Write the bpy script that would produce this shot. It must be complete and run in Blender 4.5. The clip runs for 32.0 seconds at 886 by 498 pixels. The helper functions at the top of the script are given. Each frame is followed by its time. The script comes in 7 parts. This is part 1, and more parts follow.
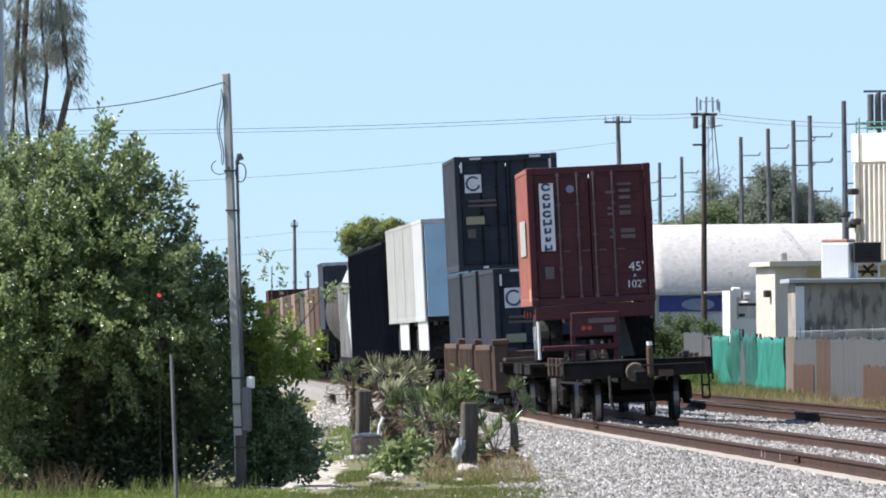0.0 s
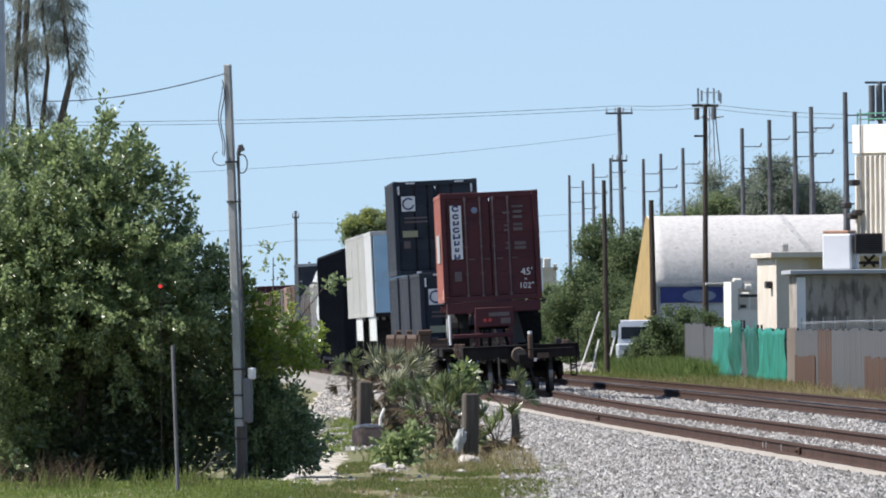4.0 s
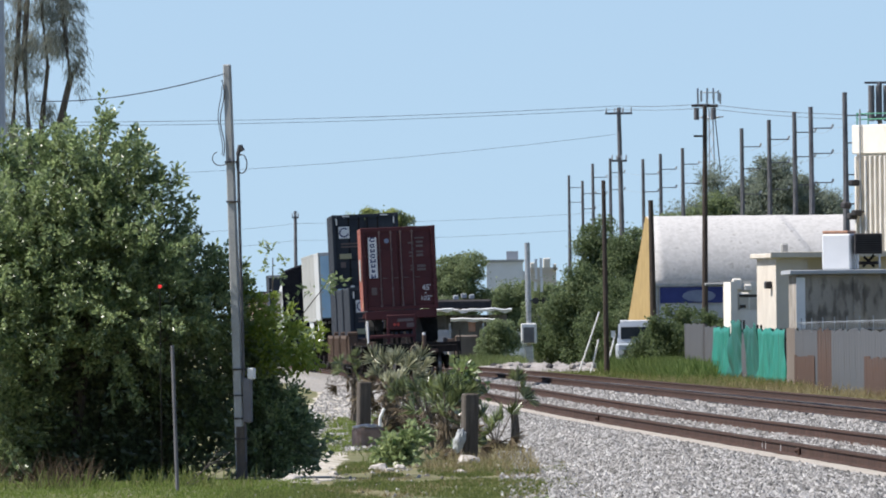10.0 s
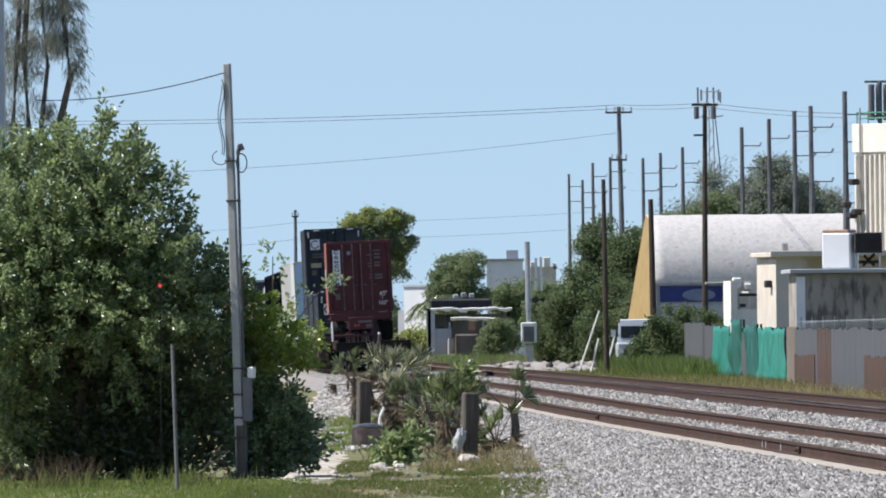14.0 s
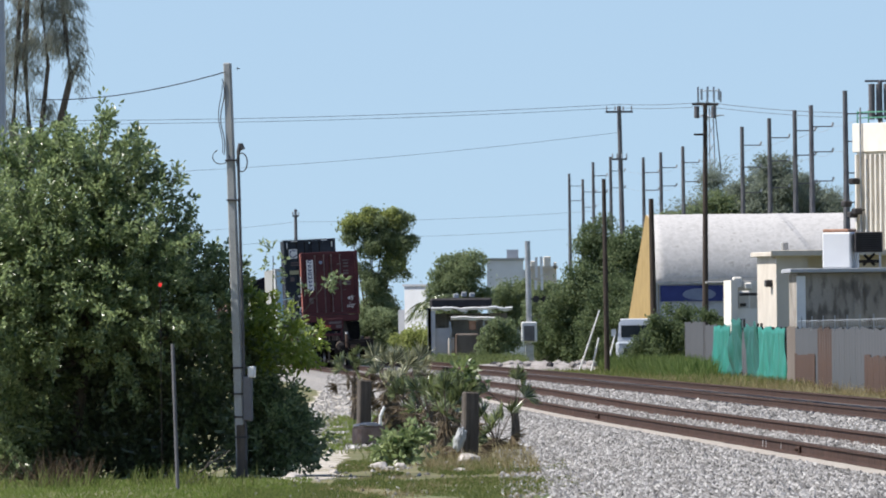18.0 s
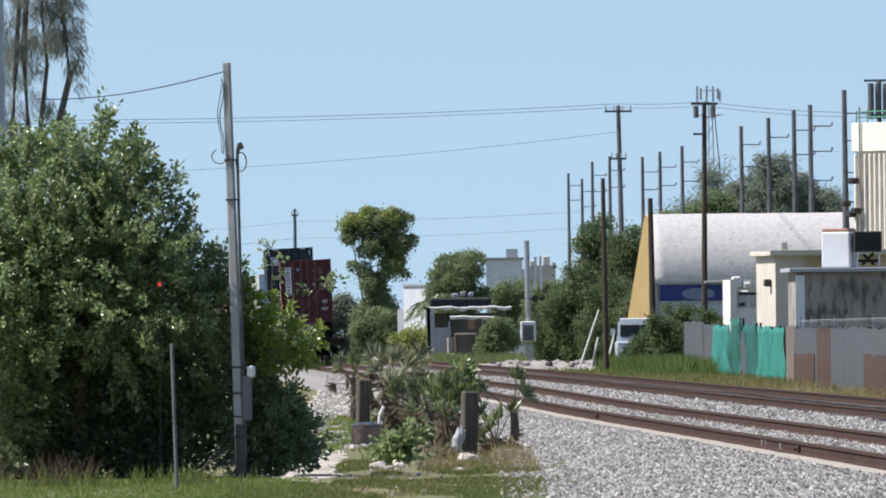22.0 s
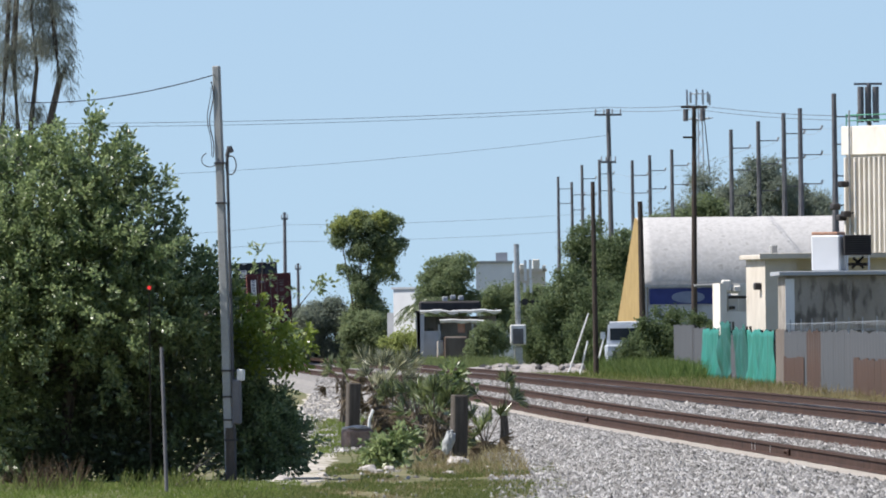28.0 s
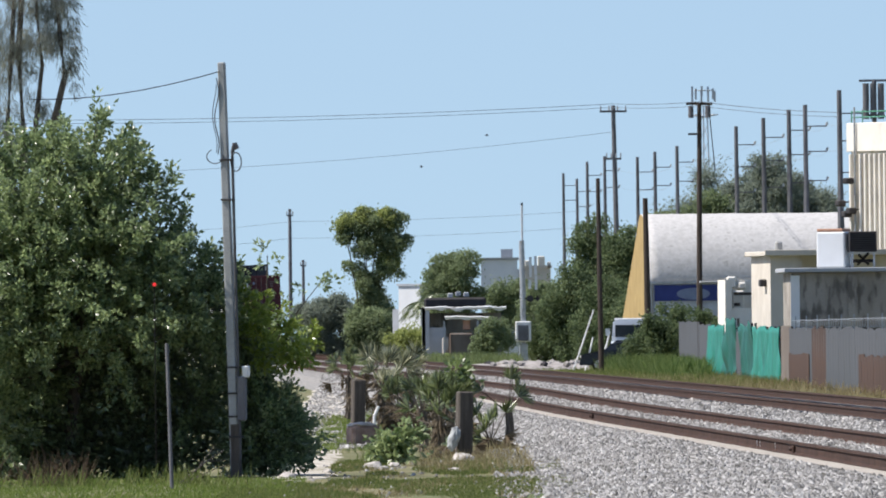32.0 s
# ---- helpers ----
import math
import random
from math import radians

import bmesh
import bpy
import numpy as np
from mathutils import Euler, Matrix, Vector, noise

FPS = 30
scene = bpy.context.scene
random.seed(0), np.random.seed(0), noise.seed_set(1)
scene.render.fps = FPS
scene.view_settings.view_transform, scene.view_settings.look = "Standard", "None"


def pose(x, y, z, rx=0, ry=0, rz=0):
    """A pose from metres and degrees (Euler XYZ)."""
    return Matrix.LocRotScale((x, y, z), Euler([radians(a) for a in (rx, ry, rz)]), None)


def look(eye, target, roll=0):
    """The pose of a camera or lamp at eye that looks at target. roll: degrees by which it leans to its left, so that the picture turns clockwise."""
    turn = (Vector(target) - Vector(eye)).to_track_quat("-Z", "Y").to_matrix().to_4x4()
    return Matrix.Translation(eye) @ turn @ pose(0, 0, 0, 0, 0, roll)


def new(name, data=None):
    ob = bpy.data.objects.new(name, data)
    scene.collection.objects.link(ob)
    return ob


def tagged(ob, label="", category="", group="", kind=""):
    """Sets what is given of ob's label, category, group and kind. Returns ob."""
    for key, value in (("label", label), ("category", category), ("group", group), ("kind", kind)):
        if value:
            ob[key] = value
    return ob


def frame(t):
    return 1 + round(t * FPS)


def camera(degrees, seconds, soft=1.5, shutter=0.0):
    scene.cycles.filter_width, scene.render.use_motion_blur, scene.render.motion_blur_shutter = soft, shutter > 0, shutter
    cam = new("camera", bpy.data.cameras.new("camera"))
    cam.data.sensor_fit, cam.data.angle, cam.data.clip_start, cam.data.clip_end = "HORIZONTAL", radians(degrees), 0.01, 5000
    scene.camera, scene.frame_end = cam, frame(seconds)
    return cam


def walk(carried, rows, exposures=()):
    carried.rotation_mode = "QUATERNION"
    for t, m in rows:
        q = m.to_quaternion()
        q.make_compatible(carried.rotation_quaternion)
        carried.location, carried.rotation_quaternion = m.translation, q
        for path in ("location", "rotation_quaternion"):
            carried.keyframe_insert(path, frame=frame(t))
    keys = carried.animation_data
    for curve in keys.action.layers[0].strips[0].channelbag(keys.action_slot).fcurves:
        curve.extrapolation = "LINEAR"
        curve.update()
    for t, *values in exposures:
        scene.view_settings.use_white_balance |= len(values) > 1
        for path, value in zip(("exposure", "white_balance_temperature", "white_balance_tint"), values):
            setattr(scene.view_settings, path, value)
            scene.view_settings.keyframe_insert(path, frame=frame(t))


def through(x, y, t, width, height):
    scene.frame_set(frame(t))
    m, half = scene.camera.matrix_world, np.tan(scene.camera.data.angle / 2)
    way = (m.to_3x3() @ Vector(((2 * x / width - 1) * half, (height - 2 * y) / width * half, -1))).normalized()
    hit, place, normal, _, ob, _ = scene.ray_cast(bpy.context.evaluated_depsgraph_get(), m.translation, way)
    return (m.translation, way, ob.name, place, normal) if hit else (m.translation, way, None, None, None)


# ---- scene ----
cam = camera(3.0, 32.0, soft=1.9)
EYE = (0.0, 0.0, 1.53)


def aim(t, across, up):
    """A row of the path: the way across and up at a kilometre."""
    return t, look(EYE, (across, 1000.0, 1.53 + up), -0.6)


walk(cam, [
    aim(0.0, 0.037, 5.581),
    aim(0.5, 0.110, 5.404),
    aim(1.0, 0.220, 5.144),
    aim(1.5, 0.097, 5.017),
    aim(2.0, 0.010, 5.090),
    aim(2.5, -0.040, 5.067),
    aim(3.0, -0.067, 5.097),
    aim(3.5, -0.050, 5.074),
    aim(5.5, -0.037, 5.050),
    aim(6.0, -0.060, 5.070),
    aim(6.5, -0.077, 5.090),
    aim(7.0, -0.067, 5.070),
    aim(7.5, -0.060, 5.060),
    aim(8.0, -0.003, 5.027),
    aim(8.5, -0.037, 5.060),
    aim(9.0, -0.000, 5.010),
    aim(9.5, -0.027, 5.037),
    aim(10.0, -0.020, 5.067),
    aim(10.5, -0.030, 5.013),
    aim(11.0, -0.020, 5.057),
    aim(11.5, -0.003, 5.050),
    aim(12.0, -0.040, 5.030),
    aim(12.5, -0.037, 5.050),
    aim(13.0, -0.080, 5.020),
    aim(13.5, 0.000, 5.017),
    aim(14.0, -0.020, 5.010),
    aim(14.5, 0.040, 4.950),
    aim(16.5, 0.003, 4.970),
    aim(17.0, -0.000, 4.983),
    aim(17.5, -0.020, 5.000),
    aim(18.0, -0.040, 4.973),
    aim(18.5, -0.027, 4.943),
    aim(19.0, -0.000, 4.907),
    aim(19.5, 0.010, 4.913),
    aim(20.0, 0.037, 4.953),
    aim(20.5, -0.000, 4.950),
    aim(21.0, -0.000, 4.963),
    aim(21.5, 0.027, 4.953),
    aim(22.0, 0.010, 4.943),
    aim(22.5, -0.017, 4.980),
    aim(23.0, -0.003, 4.993),
    aim(23.5, -0.040, 4.990),
    aim(24.0, -0.010, 4.993),
    aim(24.5, -0.010, 4.983),
    aim(25.0, -0.010, 4.953),
    aim(25.5, -0.007, 4.907),
    aim(27.5, 0.474, 5.060),
    aim(28.0, 0.615, 5.137),
    aim(28.5, 0.404, 5.154),
    aim(29.0, 0.327, 5.030),
    aim(29.5, 0.324, 4.953),
    aim(30.0, 0.327, 4.883),
    aim(30.5, 0.354, 4.866),
    aim(31.0, 0.334, 4.876),
    aim(31.5, 0.317, 4.923),
    aim(32.0, 0.307, 4.943),
], exposures=[(0.0, 0.95, 6480, 12), (1.0, 0.82, 6480, 12), (3.0, 0.77, 6480, 12), (7.0, 0.67, 6480, 12), (32.0, 0.62, 6480, 12)])

# ---- light ----
SUN_EL, SUN_AZ = radians(52), radians(-90)          # azimuth from +Y, clockwise
to_sun = Vector((math.sin(SUN_AZ) * math.cos(SUN_EL), math.cos(SUN_AZ) * math.cos(SUN_EL), math.sin(SUN_EL)))
world = bpy.data.worlds.new("sky_world")
scene.world = world
world.use_nodes = True
wn = world.node_tree
sky = wn.nodes.new("ShaderNodeTexSky")
sky.sky_type, sky.sun_disc = "NISHITA", False
sky.sun_elevation, sky.sun_rotation = SUN_EL, SUN_AZ
sky.air_density, sky.dust_density, sky.ozone_density, sky.altitude = 1.0, 0.6, 2.0, 0.0
lift = wn.nodes.new("ShaderNodeMapping")
lift.inputs["Location"].default_value = (0.0, 0.0, 0.12)     # clear deep sky: little haze low down
wco = wn.nodes.new("ShaderNodeTexCoord")
wn.links.new(wco.outputs["Generated"], lift.inputs["Vector"])
wn.links.new(lift.outputs["Vector"], sky.inputs["Vector"])
wn.nodes["Background"].inputs["Strength"].default_value = 0.097
wn.links.new(sky.outputs["Color"], wn.nodes["Background"].inputs["Color"])
sun = new("sun", bpy.data.lights.new("sun", "SUN"))
sun.data.energy, sun.data.angle, sun.data.color = 4.6, radians(0.53), (1.0, 0.955, 0.88)
sun.matrix_world = look(to_sun * 100, (0, 0, 0))

# ---- materials ----


def surface(name, a, b, scale=6.0, rough=0.7, metal=0.0, bump=0.15, fine=40.0, stain=None, stain_scale=0.8, vary=0.12, stretch=(1, 1, 1), stain_at=0.58, spec=0.3):
    """A procedural surface: two colours mixed by a coarse and a fine noise, with stains, relief and a small change from piece to piece."""
    m = bpy.data.materials.new(name)
    m.use_nodes = True
    t = m.node_tree
    p = t.nodes["Principled BSDF"]
    co = t.nodes.new("ShaderNodeTexCoord")
    mp = t.nodes.new("ShaderNodeMapping")
    mp.inputs["Scale"].default_value = stretch
    t.links.new(co.outputs["Object"], mp.inputs["Vector"])

    def noise_node(s, detail=4.0):
        n = t.nodes.new("ShaderNodeTexNoise")
        n.inputs["Scale"].default_value, n.inputs["Detail"].default_value = s, detail
        t.links.new(mp.outputs["Vector"], n.inputs["Vector"])
        return n

    n1, n2 = noise_node(scale), noise_node(fine, 3.0)
    add = t.nodes.new("ShaderNodeMath")
    add.operation = "MULTIPLY_ADD"
    add.inputs[1].default_value, add.inputs[2].default_value = 0.45, 0.28
    t.links.new(n2.outputs["Fac"], add.inputs[0])
    mul = t.nodes.new("ShaderNodeMath")
    mul.operation = "MULTIPLY"
    t.links.new(n1.outputs["Fac"], mul.inputs[0])
    t.links.new(add.outputs[0], mul.inputs[1])
    ramp = t.nodes.new("ShaderNodeValToRGB")
    ramp.color_ramp.elements[0].position, ramp.color_ramp.elements[1].position = 0.14, 0.36
    ramp.color_ramp.elements[0].color, ramp.color_ramp.elements[1].color = (*a, 1), (*b, 1)
    t.links.new(mul.outputs[0], ramp.inputs["Fac"])
    out = ramp.outputs["Color"]
    if stain:
        n3 = noise_node(stain_scale, 6.0)
        r3 = t.nodes.new("ShaderNodeValToRGB")
        r3.color_ramp.elements[0].position, r3.color_ramp.elements[1].position = stain_at, stain_at + 0.12
        t.links.new(n3.outputs["Fac"], r3.inputs["Fac"])
        mx = t.nodes.new("ShaderNodeMix")
        mx.data_type = "RGBA"
        t.links.new(r3.outputs["Color"], mx.inputs[0])
        t.links.new(out, mx.inputs[6])
        mx.inputs[7].default_value = (*stain, 1)
        out = mx.outputs[2]
    if vary:
        info = t.nodes.new("ShaderNodeObjectInfo")
        mr = t.nodes.new("ShaderNodeMapRange")
        mr.inputs["To Min"].default_value, mr.inputs["To Max"].default_value = 1 - vary, 1 + vary
        t.links.new(info.outputs["Random"], mr.inputs["Value"])
        hs = t.nodes.new("ShaderNodeHueSaturation")
        t.links.new(mr.outputs["Result"], hs.inputs["Value"])
        t.links.new(out, hs.inputs["Color"])
        out = hs.outputs["Color"]
    t.links.new(out, p.inputs["Base Color"])
    p.inputs["Metallic"].default_value = metal
    p.inputs["Specular IOR Level"].default_value = spec
    rr = t.nodes.new("ShaderNodeMapRange")
    rr.inputs["To Min"].default_value, rr.inputs["To Max"].default_value = max(0.05, rough - 0.12), min(1.0, rough + 0.12)
    t.links.new(n2.outputs["Fac"], rr.inputs["Value"])
    t.links.new(rr.outputs["Result"], p.inputs["Roughness"])
    if bump:
        bp = t.nodes.new("ShaderNodeBump")
        bp.inputs["Strength"].default_value, bp.inputs["Distance"].default_value = bump, 0.02
        t.links.new(n2.outputs["Fac"], bp.inputs["Height"])
        t.links.new(bp.outputs["Normal"], p.inputs["Normal"])
    return m


def foliage(name, a, b, through=0.35, rough=0.45, gloss=0.4):
    """Leaves: colour by leaf, some light passing through the blade."""
    m = bpy.data.materials.new(name)
    m.use_nodes = True
    t = m.node_tree
    p = t.nodes["Principled BSDF"]
    g = t.nodes.new("ShaderNodeNewGeometry")
    ramp = t.nodes.new("ShaderNodeValToRGB")
    ramp.color_ramp.elements[0].color, ramp.color_ramp.elements[1].color = (*a, 1), (*b, 1)
    t.links.new(g.outputs["Random Per Island"], ramp.inputs["Fac"])
    t.links.new(ramp.outputs["Color"], p.inputs["Base Color"])
    p.inputs["Roughness"].default_value = rough
    p.inputs["Specular IOR Level"].default_value = gloss
    tr = t.nodes.new("ShaderNodeBsdfTranslucent")
    hs = t.nodes.new("ShaderNodeHueSaturation")
    hs.inputs["Value"].default_value = 1.5
    t.links.new(ramp.outputs["Color"], hs.inputs["Color"])
    t.links.new(hs.outputs["Color"], tr.inputs["Color"])
    mx = t.nodes.new("ShaderNodeMixShader")
    mx.inputs[0].default_value = through
    t.links.new(p.outputs[0], mx.inputs[1])
    t.links.new(tr.outputs[0], mx.inputs[2])
    t.links.new(mx.outputs[0], t.nodes["Material Output"].inputs["Surface"])
    return m


def island(name, cols, rough=0.9):
    """Loose pieces (stones, litter) whose colour changes from piece to piece."""
    m = bpy.data.materials.new(name)
    m.use_nodes = True
    t = m.node_tree
    p = t.nodes["Principled BSDF"]
    g = t.nodes.new("ShaderNodeNewGeometry")
    ramp = t.nodes.new("ShaderNodeValToRGB")
    e = ramp.color_ramp.elements
    e[0].color, e[1].color = (*cols[0], 1), (*cols[-1], 1)
    for i, c in enumerate(cols[1:-1]):
        x = e.new((i + 1) / (len(cols) - 1))
        x.color = (*c, 1)
    t.links.new(g.outputs["Random Per Island"], ramp.inputs["Fac"])
    t.links.new(ramp.outputs["Color"], p.inputs["Base Color"])
    p.inputs["Roughness"].default_value = rough
    return m


M = {}
M["ballast"] = surface("ballast", (0.11, 0.103, 0.095), (0.33, 0.315, 0.295), 9, 0.95, bump=0.6, fine=30, vary=0)
M["stone"] = island("ballast_stone", [(0.085, 0.08, 0.072), (0.19, 0.182, 0.172), (0.285, 0.275, 0.262), (0.47, 0.455, 0.435)])
M["sand"] = surface("sand", (0.32, 0.285, 0.235), (0.54, 0.50, 0.43), 1.2, 0.95, bump=0.5, fine=18, stain=(0.17, 0.155, 0.09), stain_scale=0.6, vary=0, stain_at=0.53)
M["tan"] = surface("tan_gravel", (0.26, 0.235, 0.20), (0.42, 0.385, 0.34), 3, 0.95, bump=0.5, fine=25, vary=0)
M["soil"] = surface("soil", (0.07, 0.09, 0.03), (0.20, 0.17, 0.09), 0.35, 0.95, bump=0.5, fine=9, stain=(0.06, 0.10, 0.025), stain_scale=0.12, vary=0)
M["rail"] = surface("rail_rust", (0.036, 0.022, 0.018), (0.080, 0.049, 0.038), 2.5, 0.85, 0.0, bump=0.3, fine=35, vary=0.1, spec=0.12)
M["railhead"] = surface("rail_head", (0.060, 0.045, 0.038), (0.11, 0.088, 0.076), 3, 0.8, 0.0, bump=0.1, vary=0.05, spec=0.1)
M["tie"] = surface("tie_wood", (0.05, 0.04, 0.032), (0.13, 0.105, 0.085), 5, 0.9, bump=0.5, fine=50, stretch=(1, 6, 1))
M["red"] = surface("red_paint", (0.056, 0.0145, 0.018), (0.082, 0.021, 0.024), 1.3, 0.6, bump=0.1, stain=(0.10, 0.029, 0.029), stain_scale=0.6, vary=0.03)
# Faded and sunlit copy of red_paint, whose own red is darkened as shaded.
M["litfadedred"] = surface("sunlit_faded_red_paint", (0.22, 0.075, 0.06), (0.30, 0.11, 0.088), 1.0, 0.75, bump=0.1, stain=(0.34, 0.14, 0.11), vary=0.02)
M["redmark"] = surface("red_mark_paint", (0.42, 0.05, 0.04), (0.52, 0.08, 0.06), 2.0, 0.6, bump=0.05, vary=0.02)
M["navy"] = surface("navy_paint", (0.026, 0.031, 0.042), (0.048, 0.055, 0.067), 1.1, 0.7, bump=0.1, stain=(0.075, 0.08, 0.088), stain_scale=0.9, vary=0.06, spec=0.12, stain_at=0.62)
M["greypaint"] = surface("grey_paint", (0.062, 0.060, 0.058), (0.105, 0.10, 0.095), 1.2, 0.7, bump=0.1, stain=(0.16, 0.15, 0.14), vary=0.06, spec=0.1)
M["white"] = surface("white_panel", (0.28, 0.28, 0.268), (0.39, 0.39, 0.377), 0.9, 0.5, bump=0.05, stain=(0.22, 0.21, 0.19), vary=0.06)
M["cleanwhite"] = surface("clean_white_panel", (0.44, 0.445, 0.45), (0.54, 0.545, 0.55), 0.9, 0.4, bump=0.05, stain=(0.38, 0.375, 0.36), vary=0.03)
M["paleblue"] = surface("pale_blue_panel", (0.27, 0.43, 0.57), (0.35, 0.52, 0.66), 1.1, 0.45, bump=0.05, stain=(0.30, 0.40, 0.48), vary=0.04)
M["black"] = surface("black_panel", (0.010, 0.011, 0.017), (0.020, 0.021, 0.029), 1.0, 0.8, bump=0.1, vary=0.1, spec=0.03)
M["brownpaint"] = surface("brown_paint", (0.055, 0.036, 0.028), (0.12, 0.08, 0.058), 1.6, 0.75, bump=0.25, stain=(0.09, 0.06, 0.05), vary=0.15)
M["pinkpaint"] = surface("faded_red_paint", (0.20, 0.13, 0.105), (0.30, 0.21, 0.18), 1.4, 0.7, bump=0.2, stain=(0.20, 0.12, 0.10), vary=0.15)
M["steel"] = surface("dark_steel", (0.010, 0.0095, 0.010), (0.022, 0.019, 0.018), 3, 0.85, 0.0, bump=0.2, stain=(0.032, 0.024, 0.019), vary=0.1, spec=0.12)
M["galv"] = surface("galvanised", (0.32, 0.33, 0.34), (0.48, 0.49, 0.50), 4, 0.45, 0.6, bump=0.08, vary=0.08)
M["bright"] = surface("worn_steel", (0.20, 0.20, 0.21), (0.34, 0.34, 0.35), 5, 0.42, 0.8, bump=0.05)
M["tyre"] = surface("tyre_rubber", (0.012, 0.012, 0.012), (0.03, 0.03, 0.03), 8, 0.8, bump=0.2)
M["label"] = surface("label_white", (0.62, 0.62, 0.62), (0.75, 0.75, 0.75), 3, 0.6, bump=0, vary=0.03)
M["mark"] = surface("mark_grey", (0.10, 0.075, 0.075), (0.155, 0.125, 0.125), 3, 0.7, bump=0, vary=0.03)
M["bluemark"] = surface("mark_blue", (0.03, 0.045, 0.12), (0.05, 0.07, 0.17), 3, 0.6, bump=0)
M["yellowmark"] = surface("mark_yellow", (0.24, 0.23, 0.14), (0.36, 0.34, 0.22), 3, 0.6, bump=0)
M["wood"] = surface("weathered_wood", (0.045, 0.038, 0.033), (0.11, 0.094, 0.080), 3, 0.9, bump=0.5, fine=30, stretch=(5, 5, 0.6), stain=(0.055, 0.046, 0.040))
M["darkwood"] = surface("creosoted_wood", (0.035, 0.027, 0.022), (0.085, 0.066, 0.055), 3, 0.9, bump=0.5, fine=30, stretch=(5, 5, 0.5))
M["concrete"] = surface("pole_concrete", (0.26, 0.27, 0.27), (0.40, 0.41, 0.41), 2.2, 0.85, bump=0.2, stain=(0.20, 0.19, 0.17), stain_scale=0.5)
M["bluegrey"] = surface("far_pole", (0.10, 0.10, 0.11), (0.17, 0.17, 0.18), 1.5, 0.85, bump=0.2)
M["wire"] = surface("wire_black", (0.05, 0.05, 0.055), (0.09, 0.09, 0.095), 2, 0.6, bump=0)
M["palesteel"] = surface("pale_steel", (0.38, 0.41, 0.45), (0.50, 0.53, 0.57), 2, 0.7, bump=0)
# Far wires: paler than the black wire, with distance haze put into the colour.
M["hazewire"] = surface("haze_grey_wire", (0.22, 0.24, 0.27), (0.30, 0.32, 0.35), 2, 0.7, bump=0)
M["bark"] = surface("bark", (0.055, 0.045, 0.036), (0.15, 0.125, 0.10), 6, 0.95, bump=0.7, fine=30, stretch=(3, 3, 0.7))
M["leaf"] = foliage("bush_leaf", (0.070, 0.112, 0.046), (0.31, 0.375, 0.18), 0.42, 0.33, 0.8)
# Duller copy of bush_leaf, toned like the shaded inside of the bush.
M["shadeleaf"] = foliage("shaded_inner_leaf", (0.085, 0.12, 0.06), (0.22, 0.27, 0.14), 0.38, 0.28, 0.9)
M["leafy"] = foliage("young_leaf", (0.14, 0.20, 0.03), (0.26, 0.31, 0.07), 0.4)
M["fartree"] = foliage("far_leaf", (0.12, 0.16, 0.085), (0.24, 0.285, 0.145), 0.4, 0.6, 0.2)
M["limeleaf"] = foliage("lime_leaf", (0.19, 0.23, 0.075), (0.34, 0.37, 0.14), 0.45, 0.6, 0.2)
M["needle"] = foliage("needle_grey_green", (0.145, 0.158, 0.135), (0.29, 0.305, 0.26), 0.5, 0.7, 0.15)
# Greyer, bluer version of far_leaf: distance haze is mixed into the colour.
M["hazetree"] = foliage("haze_grey_leaf", (0.14, 0.165, 0.135), (0.25, 0.285, 0.22), 0.4, 0.7, 0.15)
M["saplingleaf"] = foliage("sapling_leaf", (0.050, 0.085, 0.026), (0.24, 0.30, 0.11), 0.3, 0.3, 0.8)
M["palm"] = foliage("palm_leaf", (0.030, 0.052, 0.018), (0.22, 0.26, 0.11), 0.25, 0.28, 0.9)
# Palm leaf with dry tone and sunlit highlights both put into its pale end.
M["palepalm"] = foliage("sunlit_dry_palm_leaf", (0.030, 0.050, 0.020), (0.46, 0.455, 0.30), 0.25, 0.35, 0.8)
M["drypalm"] = foliage("dry_palm_leaf", (0.075, 0.055, 0.037), (0.20, 0.16, 0.105), 0.2, 0.7, 0.2)
M["grass"] = foliage("grass_blade", (0.055, 0.085, 0.018), (0.20, 0.22, 0.075), 0.35, 0.6, 0.2)
M["drygrass"] = foliage("dry_grass_blade", (0.16, 0.125, 0.055), (0.36, 0.31, 0.18), 0.3, 0.7, 0.2)
M["brownweed"] = foliage("brown_weed", (0.05, 0.036, 0.025), (0.14, 0.105, 0.07), 0.3, 0.8, 0.1)
M["lushgrass"] = foliage("lush_grass_blade", (0.065, 0.105, 0.028), (0.16, 0.205, 0.07), 0.35, 0.6, 0.2)
M["thicket"] = foliage("thicket_leaf", (0.058, 0.088, 0.042), (0.15, 0.19, 0.088), 0.4, 0.6, 0.2)
M["shrubleaf"] = foliage("shrub_leaf", (0.055, 0.095, 0.030), (0.36, 0.42, 0.20), 0.35, 0.35, 0.6)
M["lawn"] = foliage("lawn_blade", (0.085, 0.135, 0.022), (0.21, 0.26, 0.07), 0.35, 0.6, 0.2)
M["farverge"] = foliage("far_verge_blade", (0.10, 0.13, 0.05), (0.20, 0.24, 0.10), 0.35, 0.6, 0.2)
M["roofwhite"] = surface("white_roof_coat", (0.40, 0.39, 0.38), (0.53, 0.52, 0.51), 3.0, 0.9, bump=0.7, fine=7, stain=(0.36, 0.35, 0.335), stain_scale=3.0, vary=0.02)
M["yellow"] = surface("yellow_wall", (0.29, 0.205, 0.085), (0.38, 0.275, 0.115), 1.2, 0.85, bump=0.1)
M["cream"] = surface("cream_stucco", (0.50, 0.45, 0.385), (0.61, 0.56, 0.485), 1.0, 0.9, bump=0.25, stain=(0.40, 0.35, 0.29), stain_scale=0.5, vary=0.04)
